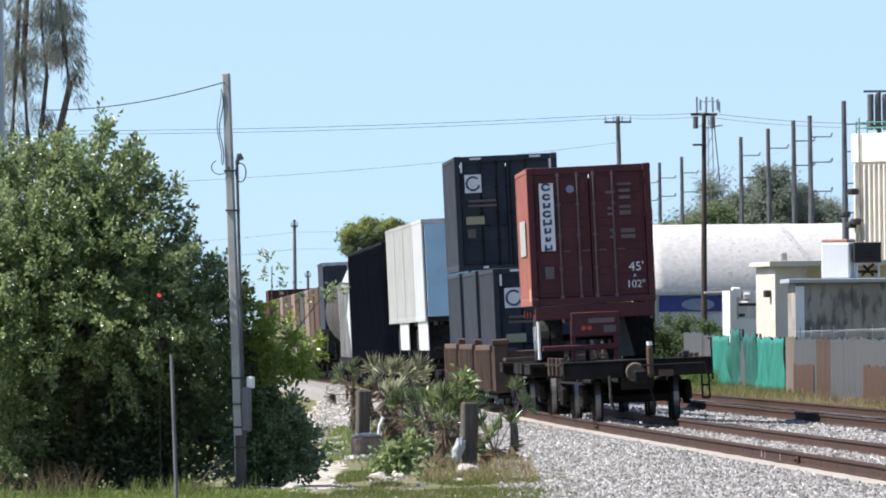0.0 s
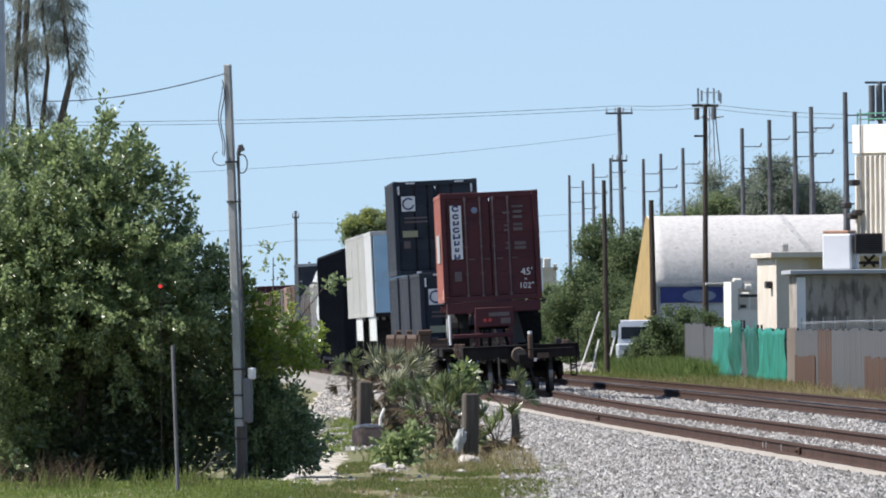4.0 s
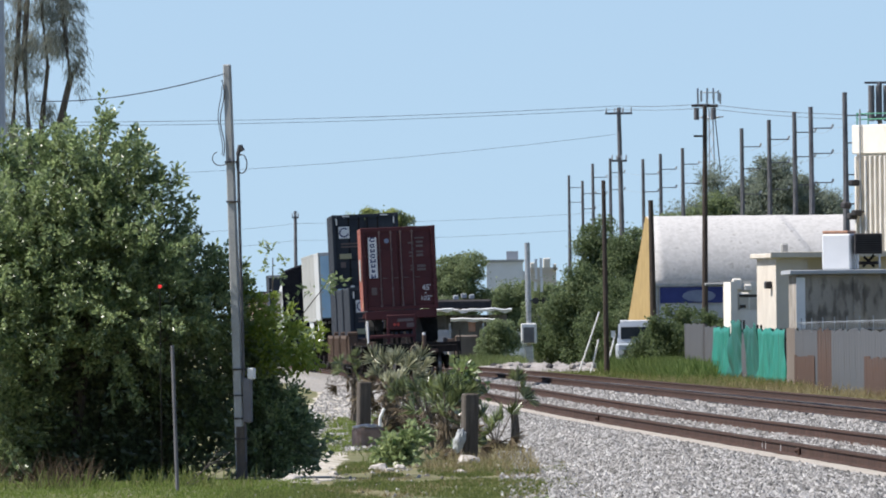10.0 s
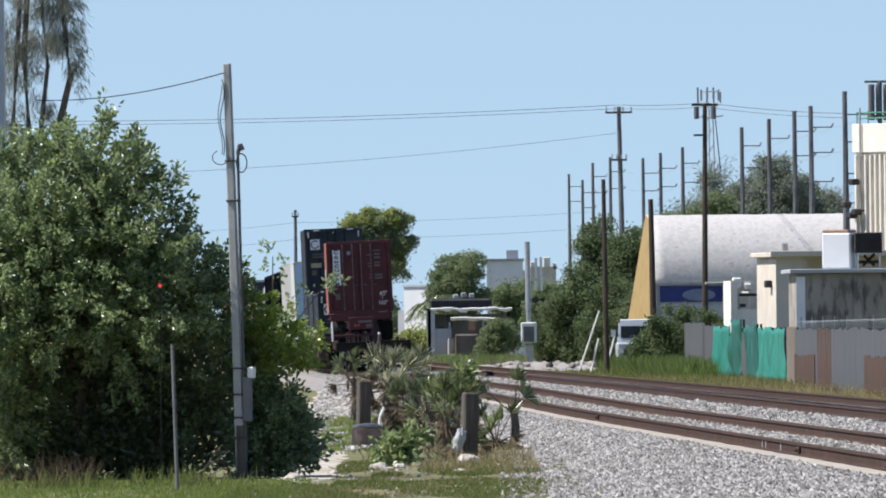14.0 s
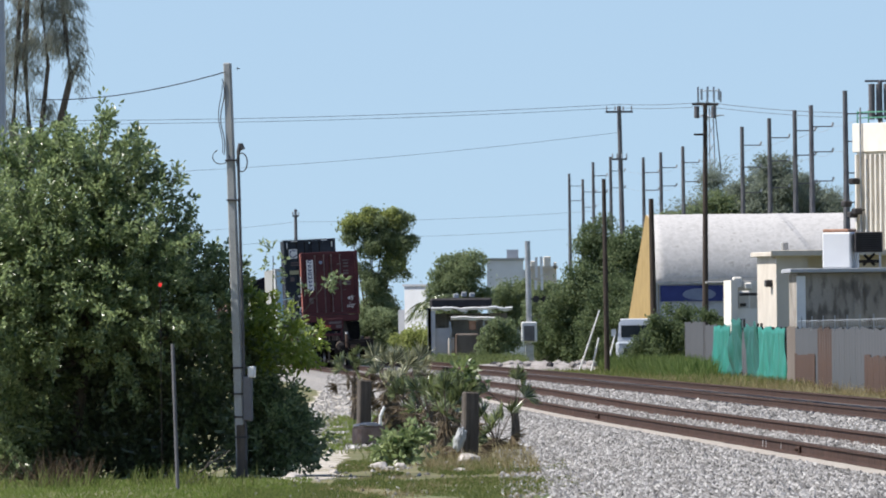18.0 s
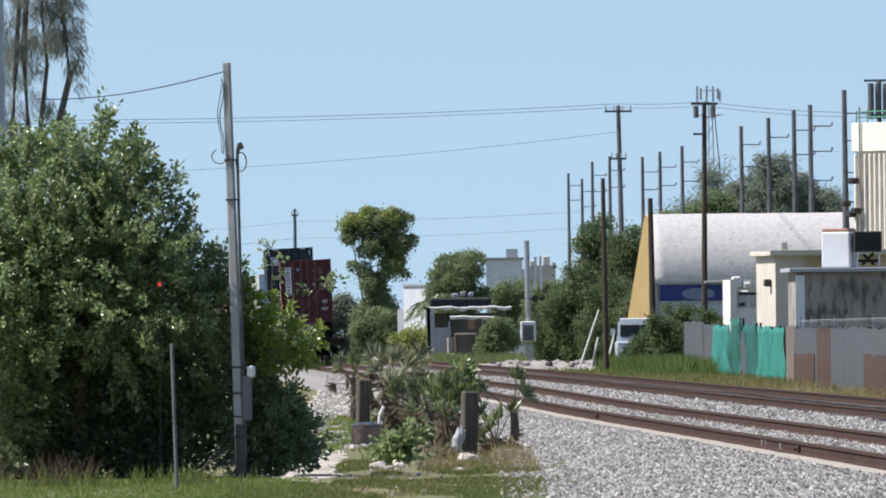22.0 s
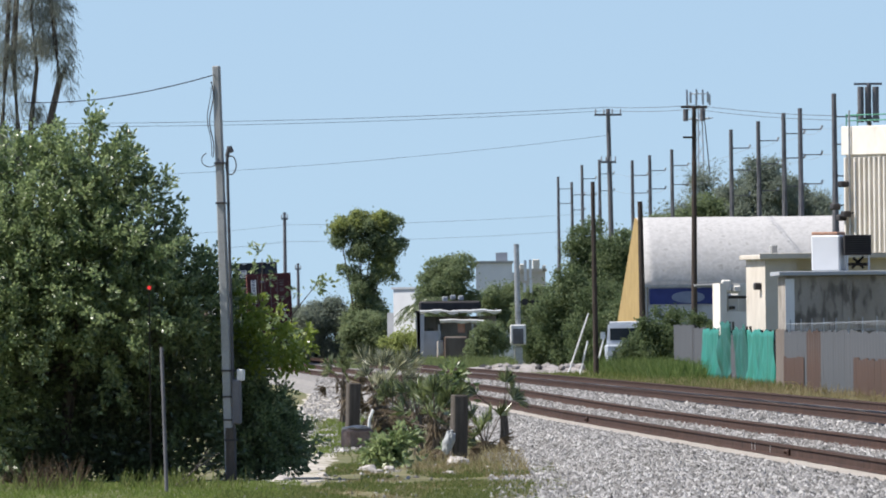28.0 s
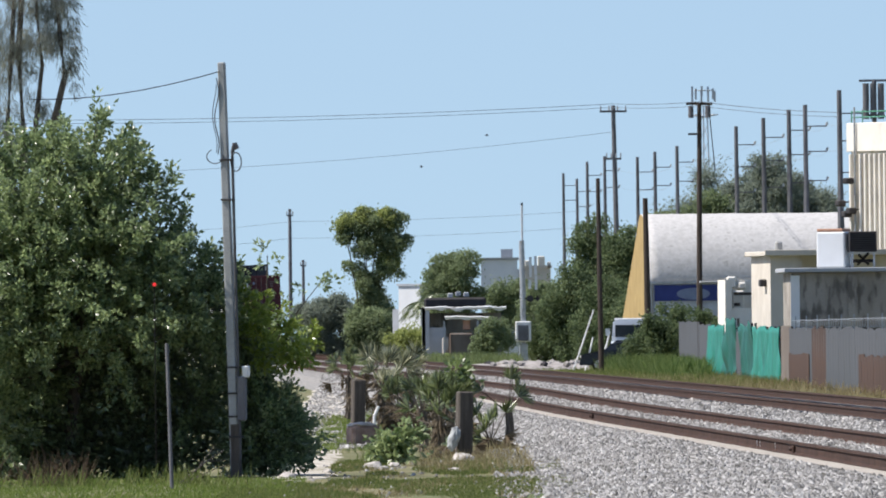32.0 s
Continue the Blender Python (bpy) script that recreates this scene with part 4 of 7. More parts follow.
for x, z, sx, sz in [(0.74, 2.48, 0.30, 0.05), (0.44, 2.32, 0.20, 0.06), (0.74, 2.34, 0.24, 0.07), (0.74, 2.20, 0.24, 0.07),
                     (0.42, 1.98, 0.10, 0.05), (0.74, 2.0, 0.24, 0.06), (0.74, 1.88, 0.24, 0.09), (0.42, 1.86, 0.10, 0.05),
                     (0.45, 1.52, 0.10, 0.05), (0.78, 1.5, 0.30, 0.09), (0.78, 1.38, 0.30, 0.08), (0.45, 1.38, 0.12, 0.05)]:
    flat_mark("marking", red, x, z, sx, sz, "mark", 0.004, "faded white marking, unreadable")
lettering("45'", red, 0.92, 0.65, 0.27, "label", -0.002)
lettering("x", red, 0.88, 0.52, 0.13, "label", -0.002)
lettering("102\"", red, 0.90, 0.30, 0.22, "label", -0.002)
flat_mark("placard", red, -0.90, 0.68, 0.19, 0.26, "mark", 0.004, "pale square placard")
bm = bmesh.new()
box(bm, (-1.315, 6.5, 1.45), (0.006, 6.2, 0.75))
part("side_board", bm, "white", red, "white name panel on the side")
boxes("gooseneck_plate", [((-1.30, 1.2, 0.22), (0.02, 1.9, 0.28))], "orange", red)

# three well units, the third with two containers
for i, s in enumerate((30.0, 48.5, 67.0)):
    well_platform(s, 18.4, i == 2)
for i, (s, z) in enumerate(((35.0, 0.36), (53.5, 0.36), (72.0, 0.36), (72.0, 3.31))):
    c = container("navy_container", s, z, 14.63, "navy", "navy", "dark navy weathered steel container with a white emblem")
    flat_mark("emblem_plate", c, -0.84, 2.20, 0.42, 0.46, "label", -0.004, "white square with a blue ring")
    bm = bmesh.new()
    for k in range(20):
        a = 0.9 + k * 5.0 / 19
        box(bm, (-0.84 + math.cos(a) * 0.165, -0.012, 2.20 + math.sin(a) * 0.165), (0.05, 0.01, 0.05))
    part("emblem_ring", bm, "bluemark", c, "blue ring")
    rods("emblem_disc", [((-0.82, -0.018, 2.20), (-0.82, -0.010, 2.20), 0.10)], "label", c, "pale disc", 14)
    for x, zz, sx, sz in [(-0.62, 1.76, 0.70, 0.06), (-0.62, 1.64, 0.72, 0.06)]:
        flat_mark("marking", c, x, zz, sx, sz, "mark", -0.004, "faded white marking, unreadable")
    flat_mark("placard", c, -0.82, 1.27, 0.46, 0.20, "yellowmark", -0.004, "pale yellow placard")
    flat_mark("placard", c, -0.92, 0.94, 0.20, 0.22, "mark", -0.004, "grey placard")
    for x, zz, sx, sz in [(-0.75, 2.83, 0.28, 0.05), (0.75, 2.83, 0.28, 0.05), (-1.12, 2.62, 0.05, 0.26), (1.12, 2.62, 0.05, 0.26), (-0.6, 0.08, 0.14, 0.06), (0.6, 0.08, 0.14, 0.06)]:
        flat_mark("marking", c, x, zz, sx, sz, "label", -0.002)

# platforms and trailers ahead
spine_platform(86.6, 30.0, 0.88)
LOADS = [(119.0, "cleanwhite", "paleblue", 2.86, True, "clean white box trailer with pale blue rear doors"), (134.0, "white", "white", 2.88, False, "dusty white box trailer on a spine car"),
         (149.2, "white", "white", 2.9, True, "dusty white box trailer with white side skirts"), (164.4, "white", "white", 2.92, False, "dusty white box trailer on a spine car")]
for s, side, rear, hh, skirt, lab in LOADS:
    spine_platform(s - 0.5, 15.0, 0.88)
    van_trailer(s, 0.9, 14.6, side, rear, lab, hh, skirt)


def hopper_car(s, length=14.6):
    """A deep closed hopper car: plated sides with posts, end sheets, top coaming, hopper chutes, bogies."""
    car = rolling("hopper_car", s, 0, "tall plain black hopper car with ribbed sides", "railway car", "cars of the train")
    top = 4.72
    for sx in (-1, 1):
        boxes("side_sheet", [((sx * 1.38, length / 2, 2.6), (0.05, length - 0.5, 4.16))], "black", car)
        boxes("top_chord", [((sx * 1.38, length / 2, top - 0.06), (0.14, length - 0.4, 0.14))], "black", car, bevel=0.02)
        for i in range(10):
            boxes("side_post", [((sx * 1.43, 0.5 + i * (length - 1.0) / 9, 2.65), (0.07, 0.14, 4.0))], "black", car)
    each("end_sheet", [((0, 0.28, 2.65), (2.7, 0.06, 4.08)), ((0, length - 0.28, 2.65), (2.7, 0.06, 4.08))], "black", car)
    boxes("roof", [((0, length / 2, top), (2.6, length - 0.6, 0.08))], "black", car, bevel=0.02)
    each("chute", [((0, 5.0, 0.62), (2.0, 2.4, 0.5)), ((0, 8.6, 0.62), (2.0, 2.4, 0.5)), ((0, 11.2, 0.62), (2.0, 2.4, 0.5))], "steel", car, bevel=0.1)
    truck(car, 2.0)
    truck(car, length - 2.0)
    return car


def frame_car(s, length=17.3, gable=True):
    """A flat car with white uprights, wrapped goods inside and, on one, a gabled white end."""
    car = flat_platform(s, length, 1.0, False, (1.4,), "flat car with white uprights and wrapped goods", False, ((0.2, 17.0),))
    for sx in (-1, 1):
        for i in range(5):
            boxes("upright", [((sx * 1.3, 0.2 + i * 4.0, 2.3), (0.14, 0.14, 2.6))], "white", car, "dusty white upright", 0.02)
        boxes("top_beam", [((sx * 1.3, 8.3, 3.65), (0.14, 16.4, 0.14))], "white", car, bevel=0.02)
    if gable:
        for tri in ([(0.15, 3.72), (0.15, 4.22), (16.6, 3.80)], [(0.15, 1.25), (0.15, 3.35), (7.5, 2.55)]):
            v = [(x, y, z) for x in (-1.46, -1.40) for y, z in tri]
            raw("side_gable", v, [[0, 1, 2], [5, 4, 3], [0, 3, 4, 1], [1, 4, 5, 2], [2, 5, 3, 0]], "carwhite", car, "white slanting side panel")
    for i in range(7):
        boxes("wrapped_bale", [((-0.5 + 0.55 * (i % 3), 0.9 + i * 2.2, 1.75 + 0.25 * (i % 2)), (1.1, 1.8, 1.4))], "pinkpaint" if i % 2 else "greypaint", car, bevel=0.2)
    return car


def tank_car(s, length=17.0):
    """A tank car: long round shell with dished ends and pale bands, dome, bogies."""
    car = rolling("tank_car", s, 0, "grimy grey-brown tank car with pale bands", "railway car", "cars of the train")
    bm = bmesh.new()
    rod(bm, (0, 1.2, 2.75), (0, length - 1.2, 2.75), 1.42, n=28)
    rod(bm, (0, 0.5, 2.75), (0, 1.2, 2.75), 0.9, 1.42, 28)
    rod(bm, (0, length - 1.2, 2.75), (0, length - 0.5, 2.75), 1.42, 0.9, 28)
    part("shell", bm, "brownpaint", car)
    for y in (2.2, 5.0, 8.6, 12.2, length - 2.2):
        rods("band", [((0, y - 0.09, 2.75), (0, y + 0.09, 2.75), 1.45)], "white", car, "pale band round the tank", 28)
    rods("dome", [((0, length / 2, 4.1), (0, length / 2, 4.45), 0.55)], "brownpaint", car, n=18)
    boxes("walkway", [((0, length / 2, 4.2), (0.7, 6.0, 0.05))], "steel", car)
    each("saddle", [((0, 2.2, 1.2), (2.2, 0.8, 0.7)), ((0, length - 2.2, 1.2), (2.2, 0.8, 0.7))], "steel", car)
    boxes("sill", [((0, length / 2, 0.95), (0.6, length, 0.35))], "steel", car)
    truck(car, 2.0)
    truck(car, length - 2.0)
    return car


for i in range(5):
    hopper_car(180.0 + i * 14.8)
frame_car(255.0)
frame_car(273.0, gable=False)
tank_car(291.0)
tank_car(309.0)
spine_platform(334.5, 19.0, 0.88)
van_trailer(336.0, 0.9, 16.1, "navy", "navy", "dark navy box trailer on a spine car", 2.72)
MORE = [("brownpaint", 0), ("brownpaint", 0), ("pinkpaint", 0), ("greypaint", 0), ("brownpaint", 0), ("pinkpaint", 0), ("brownpaint", 0), ("brownpaint", 0), ("pinkpaint", 0), ("greypaint", 0),
        ("brownpaint", 0), ("brownpaint", 0), ("red", 2), ("brownpaint", 0), ("navy", 0)]
WORD = {"pinkpaint": "faded pink-red", "white": "dusty white", "brownpaint": "rust-brown", "navy": "dark navy", "greypaint": "weathered grey", "red": "red"}
for i, (col, kind) in enumerate(MORE):
    s = 356.0 + i * 18.0
    flat_platform(s - 1.0, 17.6, 1.0, False, (1.0,), apron=((0.2, 17.4),))
    for k in range(max(1, kind)):
        container("steel_container", s, 1.02 + 1.75 * k, 14.6, col, col, WORD[col] + " steel container on a flat car", high=2.9 if kind < 2 else 1.74, detail=False)

# ---- beyond the tracks: fence, buildings, poles ----


def fence_line(y):
    return 12.74 - 0.0043 * (y - 488)


def sheet_mesh(width, high, ridge=0.018, pitch=0.11):
    """A folded metal sheet with thickness."""
    k = max(2, int(width / pitch))
    v, f = [], []
    for i in range(2 * k + 1):
        y = width * i / (2 * k)
        x = ridge if i % 2 else 0.0
        v += [(x, y, 0), (x, y, high), (x + 0.012, y, 0), (x + 0.012, y, high)]
    for i in range(2 * k):
        a, b = 4 * i, 4 * i + 4
        f += [(a, b, b + 1, a + 1), (a + 2, a + 3, b + 3, b + 2), (a + 1, b + 1, b + 3, a + 3), (a, a + 2, b + 2, b)]
    return v, f


def cloth_mesh(width, high, fold, seed, ragged):
    """A hanging tarpaulin: slanting folds that deepen downwards, a sagging ragged top and an uneven hem."""
    n, m = int(width / 0.35), 9
    v, f = [], []
    for i in range(n + 1):
        y = width * i / n
        top = high + ragged * noise.noise((y * 0.16, seed, 3.0)) + 0.4 * ragged * noise.noise((y * 0.7, seed, 7.0)) - 0.05 * abs(math.sin(y * 0.5))
        hem = 0.05 + 0.12 * abs(noise.noise((y * 0.3, seed, 11.0)))
        for j in range(m + 1):
            u = j / m
            z = hem + (top - hem) * u
            yy = y + 0.9 * (1 - u) * noise.noise((y * 0.12, u * 1.5, seed))
            x = fold * (2.2 * noise.noise((y * 0.22 + u * 0.8, u * 0.7, seed)) + 1.2 * noise.noise((y * 0.8 - u * 1.4, u, seed + 4))) * (1.25 - 0.6 * u)
            v.append((x - 0.04, yy, z))
    w_ = m + 1
    for i in range(n):
        for j in range(m):
            k = i * w_ + j
            f.append((k, k + 1, k + w_ + 1, k + w_))
    return v, f


def panel_fence(y0, y1, material, label, hi, seed, lift=0.0, fold=0.018):
    """A run of upright metal sheets, or a hung tarpaulin, on posts and rails, beside the track."""
    r = random.Random(seed)
    fence = thing("sheet_fence", pose(fence_line(y0) - (0.03 if hi < 1.3 else 0), y0, GROUND + 0.02), label, "fence", "fences along the track")
    long = y1 - y0
    if fold > 0.03:
        cl = raw("tarpaulin", *cloth_mesh(long, hi + lift, fold * 2.2, seed * 0.37, 0.16 if fold < 0.08 else 0.5), material, fence, smooth=True)
        cl.modifiers.new("thickness", "SOLIDIFY").thickness = 0.01
        cl.matrix_basis = pose(-0.05, 0, 0, 0, 0, math.degrees(math.atan(0.0043)))
    v, f = sheet_mesh(3.02, hi, 0.006, 0.30)
    y, n, first = 0.0, 0, None
    while y < long - 0.5:
        x = fence_line(y0 + y) - fence_line(y0)
        if fold <= 0.03:
            ob = raw("sheet", v, f, material, fence) if first is None else new("sheet", first.data)
            ob.parent = fence
            first = first or ob
            ob.matrix_basis = pose(x + 0.002 * (n % 2), y, lift + r.uniform(-0.05, 0.04), 0, r.uniform(-0.03, 0.03), 0.25)
        if n % 2 == 0:
            boxes("post", [((x + 0.09, y, (hi + lift) / 2), (0.09, 0.09, hi + lift + 0.02))], "wood", fence)
        y += 3.0
        n += 1
    each("fence_rail", [((0.06, long / 2, 0.5), (0.05, long, 0.09)), ((0.06, long / 2, hi + lift - 0.4), (0.05, long, 0.09))], "wood", fence)
    return fence


for y0, y1, mat_name, lab, hi, lift, fold in (
        (420, 507, "sheet", "grey corrugated metal fence with rust stains", 1.95, 0, 0.012), (470, 507, "rustsheet", "rusted metal sheets patching a fence", 1.15, 0, 0.012),
        (507, 546, "sheet", "grey corrugated metal fence", 2.0, 0, 0.012), (546, 563, "rustsheet", "rust-brown corrugated metal fence", 2.02, 0, 0.012),
        (563, 593, "sheet", "grey corrugated metal fence with rust stains", 2.0, 0, 0.012), (566, 592, "rustsheet", "rusted metal sheets patching a fence", 1.1, 0, 0.012),
        (593, 605, "brownsheet", "grey-brown weathered sheet fence", 2.05, 0, 0.012),
        (605, 648, "greensheet", "green tarpaulin hung on a fence", 2.0, 0.05, 0.05), (648, 664, "darkgreen", "dark torn green tarpaulin on a fence", 2.2, 0, 0.09), (664, 678, "sheet", "grey metal fence behind torn tarpaulin", 1.9, 0, 0.012),
        (678, 694, "darkgreen", "dark folded green tarpaulin on a fence", 2.3, 0.1, 0.09), (694, 728, "greensheet", "green tarpaulin hung on a fence", 1.9, 0.25, 0.05),
        (728, 753, "sheet", "grey corrugated metal fence", 2.2, 0, 0.012), (753, 757, "darkbox", "dark gap post in a fence", 2.3, 0, 0.012), (757, 800, "sheet", "grey corrugated metal fence", 2.35, 0, 0.012)):
    panel_fence(y0, y1, mat_name, lab, hi, int(y0), lift, fold)
# barbed wire coils over the rusted part
wire_top = thing("barbed_wire", pose(12.5, 488, 1.6), "loose barbed wire coil along a fence top", "wire")
bm = bmesh.new()
pts = []
for i in range(900):
    a = i * 0.42
    y = 430 + i * 0.175
    pts.append((fence_line(y) + 0.10 * math.cos(a) - 12.5, y - 488, 0.1 + 0.13 * math.sin(a)))
for a, b in zip(pts[:-1], pts[1:]):
    rod(bm, a, b, 0.006, n=3)
part("coil", bm, "galv", wire_top)
for i in range(12):
    boxes("stay", [((fence_line(430 + i * 14) - 12.5, -58 + i * 14, 0.12), (0.04, 0.04, 0.5))], "galv", wire_top)


# vaulted warehouse: barrel roof, yellow end wall, front wall with navy band
vault = thing("vaulted_warehouse", pose(10.62, 850, GROUND, 0, 0, 5), "white vaulted warehouse with a yellow end wall and navy band", "building")
L_, W_, EAVE, RISE = 15.5, 14.0, 4.35, 3.5
arc = [(4.2 - math.cos(a) * 4.2, EAVE + math.sin(a) * RISE) for a in np.linspace(0, math.pi / 2, 17)] + [(4.2 + (W_ - 4.2) * u, EAVE + RISE - (EAVE + RISE - 2.4) * u) for u in np.linspace(0.125, 1, 8)]
v, f = [], []
k = 30
for i in range(k + 1):
    for y, z in arc:
        v.append((L_ * i / k, y, z + 0.03 * noise.noise((i * 0.6, y, z))))
for i in range(k):
    for j in range(24):
        f.append((i * 25 + j, (i + 1) * 25 + j, (i + 1) * 25 + j + 1, i * 25 + j + 1))
ob = raw("roof", v, f, "roofwhite", vault, "white coated barrel roof", True)
sol = ob.modifiers.new("thickness", "SOLIDIFY")
sol.thickness = 0.12
for x in (0.06, L_ - 0.06):
    raw("end_wall", [(x - 0.1, y, z - 0.02) for y, z in arc] + [(x - 0.1, W_, 0), (x - 0.1, 0, 0)] + [(x + 0.1, y, z - 0.02) for y, z in arc] + [(x + 0.1, W_, 0), (x + 0.1, 0, 0)],
        [list(range(27)), list(range(53, 26, -1))] + [[i, i + 27, (i + 1) % 27 + 27, (i + 1) % 27] for i in range(27)], "yellow", vault, "yellow painted end wall")
boxes("front_wall", [((L_ / 2, 0.12, EAVE / 2), (L_, 0.2, EAVE))], "greywall", vault)
boxes("back_wall", [((L_ / 2, W_ - 0.12, 1.15), (L_, 0.2, 2.3))], "greywall", vault)
boxes("corner_trim", [((0.02, -0.04, EAVE / 2), (0.22, 0.1, EAVE))], "white", vault, "white corner trim")
boxes("fascia_band", [((2.2, -0.03, EAVE - 0.50), (3.9, 0.06, 0.80))], "navyband", vault, "navy blue painted band")
bm = bmesh.new()
bmesh.ops.create_cone(bm, cap_ends=True, segments=24, radius1=0.6, radius2=0.6, depth=0.03, matrix=Matrix.Translation((2.2, -0.075, EAVE - 0.55)) @ Matrix.Diagonal((1.4, 1, 0.5, 1)) @ pose(0, 0, 0, 90))
part("fascia_emblem", bm, "decal", vault, "pale blue oval emblem")
boxes("gutter", [((L_ / 2, -0.1, EAVE + 0.02), (L_, 0.16, 0.1))], "galv", vault)

# small canopy on a post before the warehouse
can = thing("canopy", pose(13.0, 790, GROUND), "flat white canopy on a grey post", "canopy")
boxes("canopy_roof", [((0.2, 0, 4.2), (2.0, 2.0, 0.12))], "white", can, bevel=0.03)
boxes("canopy_post", [((0.15, 0, 2.1), (0.22, 0.22, 4.2))], "galv", can)

# cream ruin, low cream building
cream = thing("cream_outbuilding", pose(12.2, 720, GROUND, 0, 0, 6), "pale cream stucco outbuilding with uneven top", "building")
each("wall", [((0.14, 1.2, 2.05), (0.28, 2.6, 4.1))], "palecream", cream)
each("wall", [((0.85, 0.1, 1.6), (1.35, 0.2, 2.6))], "palecream", cream)
each("wall", [((0.95, 2.4, 2.0), (1.7, 0.2, 4.2))], "palecream", cream)
each("parapet_piece", [((0.55, 2.25, 4.0), (0.4, 0.3, 0.5)), ((1.0, 2.2, 3.85), (0.35, 0.3, 0.3)), ((0.75, 1.5, 3.2), (0.5, 0.3, 0.9))], "palecream", cream, bevel=0.06)
each("beam", [((0.6, 0.6, 3.05), (0.12, 1.2, 0.14)), ((0.9, 1.0, 3.5), (0.8, 0.12, 0.12))], "wood", cream)

beige = thing("beige_building", pose(13.75, 700, GROUND, 0, 0, 8), "beige stucco building with a flat overhanging roof", "building")
each("wall", [((0.1, 2.5, 2.5), (0.2, 5.0, 5.0))], "cream", beige, "sunlit beige side wall")
each("wall", [((0.75, 0.1, 2.5), (1.1, 0.2, 5.0)), ((3.4, 1.2, 2.5), (4.2, 0.2, 5.0)), ((1.3, 0.65, 2.5), (0.2, 0.9, 5.0)), ((5.4, 3.1, 2.5), (0.2, 3.6, 5.0)), ((2.8, 4.9, 2.5), (5.2, 0.2, 5.0))], "cream", beige)
boxes("roof", [((2.7, 2.4, 5.1), (5.9, 5.6, 0.2))], "cream", beige, "flat roof with a beige edge", 0.03)
boxes("roof_edge", [((2.7, -0.42, 5.14), (6.0, 0.1, 0.24))], "cream", beige, bevel=0.02)
boxes("wall_lamp", [((-0.14, 1.2, 3.9), (0.28, 0.5, 0.3))], "darkbox", beige, bevel=0.04)
boxes("roof_vent", [((0.55, 1.2, 5.42), (0.3, 0.3, 0.4))], "white", beige, bevel=0.06)

# stained block annexe with cooling unit on its roof
ann = thing("block_annexe", pose(13.38, 640, GROUND, 0, 0, 1.2), "grey block annexe with black mould stains and white roof edge", "building")
each("wall", [((3.4, 0.1, 2.05), (6.8, 0.2, 4.1))], "stained", ann, "grey block wall with dark streaks")
each("wall", [((0.1, 4, 2.05), (0.2, 7.6, 4.1)), ((6.7, 4, 2.05), (0.2, 7.6, 4.1)), ((3.4, 7.9, 2.05), (6.8, 0.2, 4.1))], "stained", ann)
boxes("roof", [((3.3, 3.8, 4.2), (7.2, 8.2, 0.16))], "greywall", ann, "pale flat roof with a drip edge", 0.02)
boxes("corner_trim", [((0.12, -0.03, 2.2), (0.34, 0.06, 3.6))], "carwhite", ann, "white painted corner strip")
each("wall_pilaster", [((2.3, -0.03, 2.0), (0.35, 0.08, 4.0)), ((4.6, -0.03, 2.0), (0.35, 0.08, 4.0))], "stained", ann)

tank_box = thing("white_roof_box", pose(14.35, 642.4, 3.835, 0, 0, -22), "white box housing with a clay-red top on the annexe roof", "housing")
boxes("shell", [((0.6, 0.5, 0.68), (1.15, 1.0, 1.36))], "carwhite", tank_box, bevel=0.05)
boxes("cap", [((0.55, 0.5, 1.43), (1.05, 0.9, 0.12))], "orange", tank_box, "clay-red cap", 0.03)

ac = thing("roof_cooling_unit", pose(15.60, 641.5, 3.835), "dark rusty cooling unit on a metal frame", "cooling unit")
boxes("casing", [((0.52, 0.5, 0.98), (1.05, 1.0, 0.78))], "darkbox", ac, bevel=0.03)
for i in range(9):
    boxes("louvre", [((0.52, -0.015, 0.65 + i * 0.083), (0.95, 0.03, 0.03))], "steel", ac)
each("frame_leg", [((0.1, 0.1, 0.3), (0.06, 0.06, 0.6)), ((0.95, 0.1, 0.3), (0.06, 0.06, 0.6)), ((0.1, 0.9, 0.3), (0.06, 0.06, 0.6)), ((0.95, 0.9, 0.3), (0.06, 0.06, 0.6))], "galv", ac)
rods("pipe", [((0.3, 0.3, 0.1), (0.75, 0.3, 0.55), 0.05), ((0.75, 0.3, 0.1), (0.35, 0.3, 0.5), 0.05), ((0.15, 0.2, 0.25), (0.9, 0.2, 0.25), 0.06)], "steel", ac, "dark pipework")

# tall ribbed building at the far side
tall = thing("tall_beige_building", pose(18.62, 760, GROUND, 0, 0, -60), "tall beige building with upright ribs, lamps and pipes", "building")
each("wall", [((5, 0.1, 5.0), (10, 0.2, 10.0)), ((0.1, 6, 5.0), (0.2, 11.8, 10.0)), ((9.9, 6, 5.0), (0.2, 11.8, 10.0)), ((5, 12, 5.0), (10, 0.2, 10.0))], "palecream", tall)
boxes("roof", [((5, 6, 10.1), (10, 12, 0.2))], "greywall", tall)
boxes("parapet", [((5, -0.05, 10.55), (10.2, 0.3, 1.3))], "palecream", tall, "pale cream parapet", 0.03)
for i in range(14):
    boxes("rib", [((0.18 + i * 0.42, -0.1, 4.9), (0.14, 0.22, 9.8))], "palecream", tall, bevel=0.02)
# Dark strips laid between the ribs imitate the shade in the grooves.
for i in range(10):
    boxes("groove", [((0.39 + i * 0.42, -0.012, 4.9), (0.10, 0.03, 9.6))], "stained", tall)
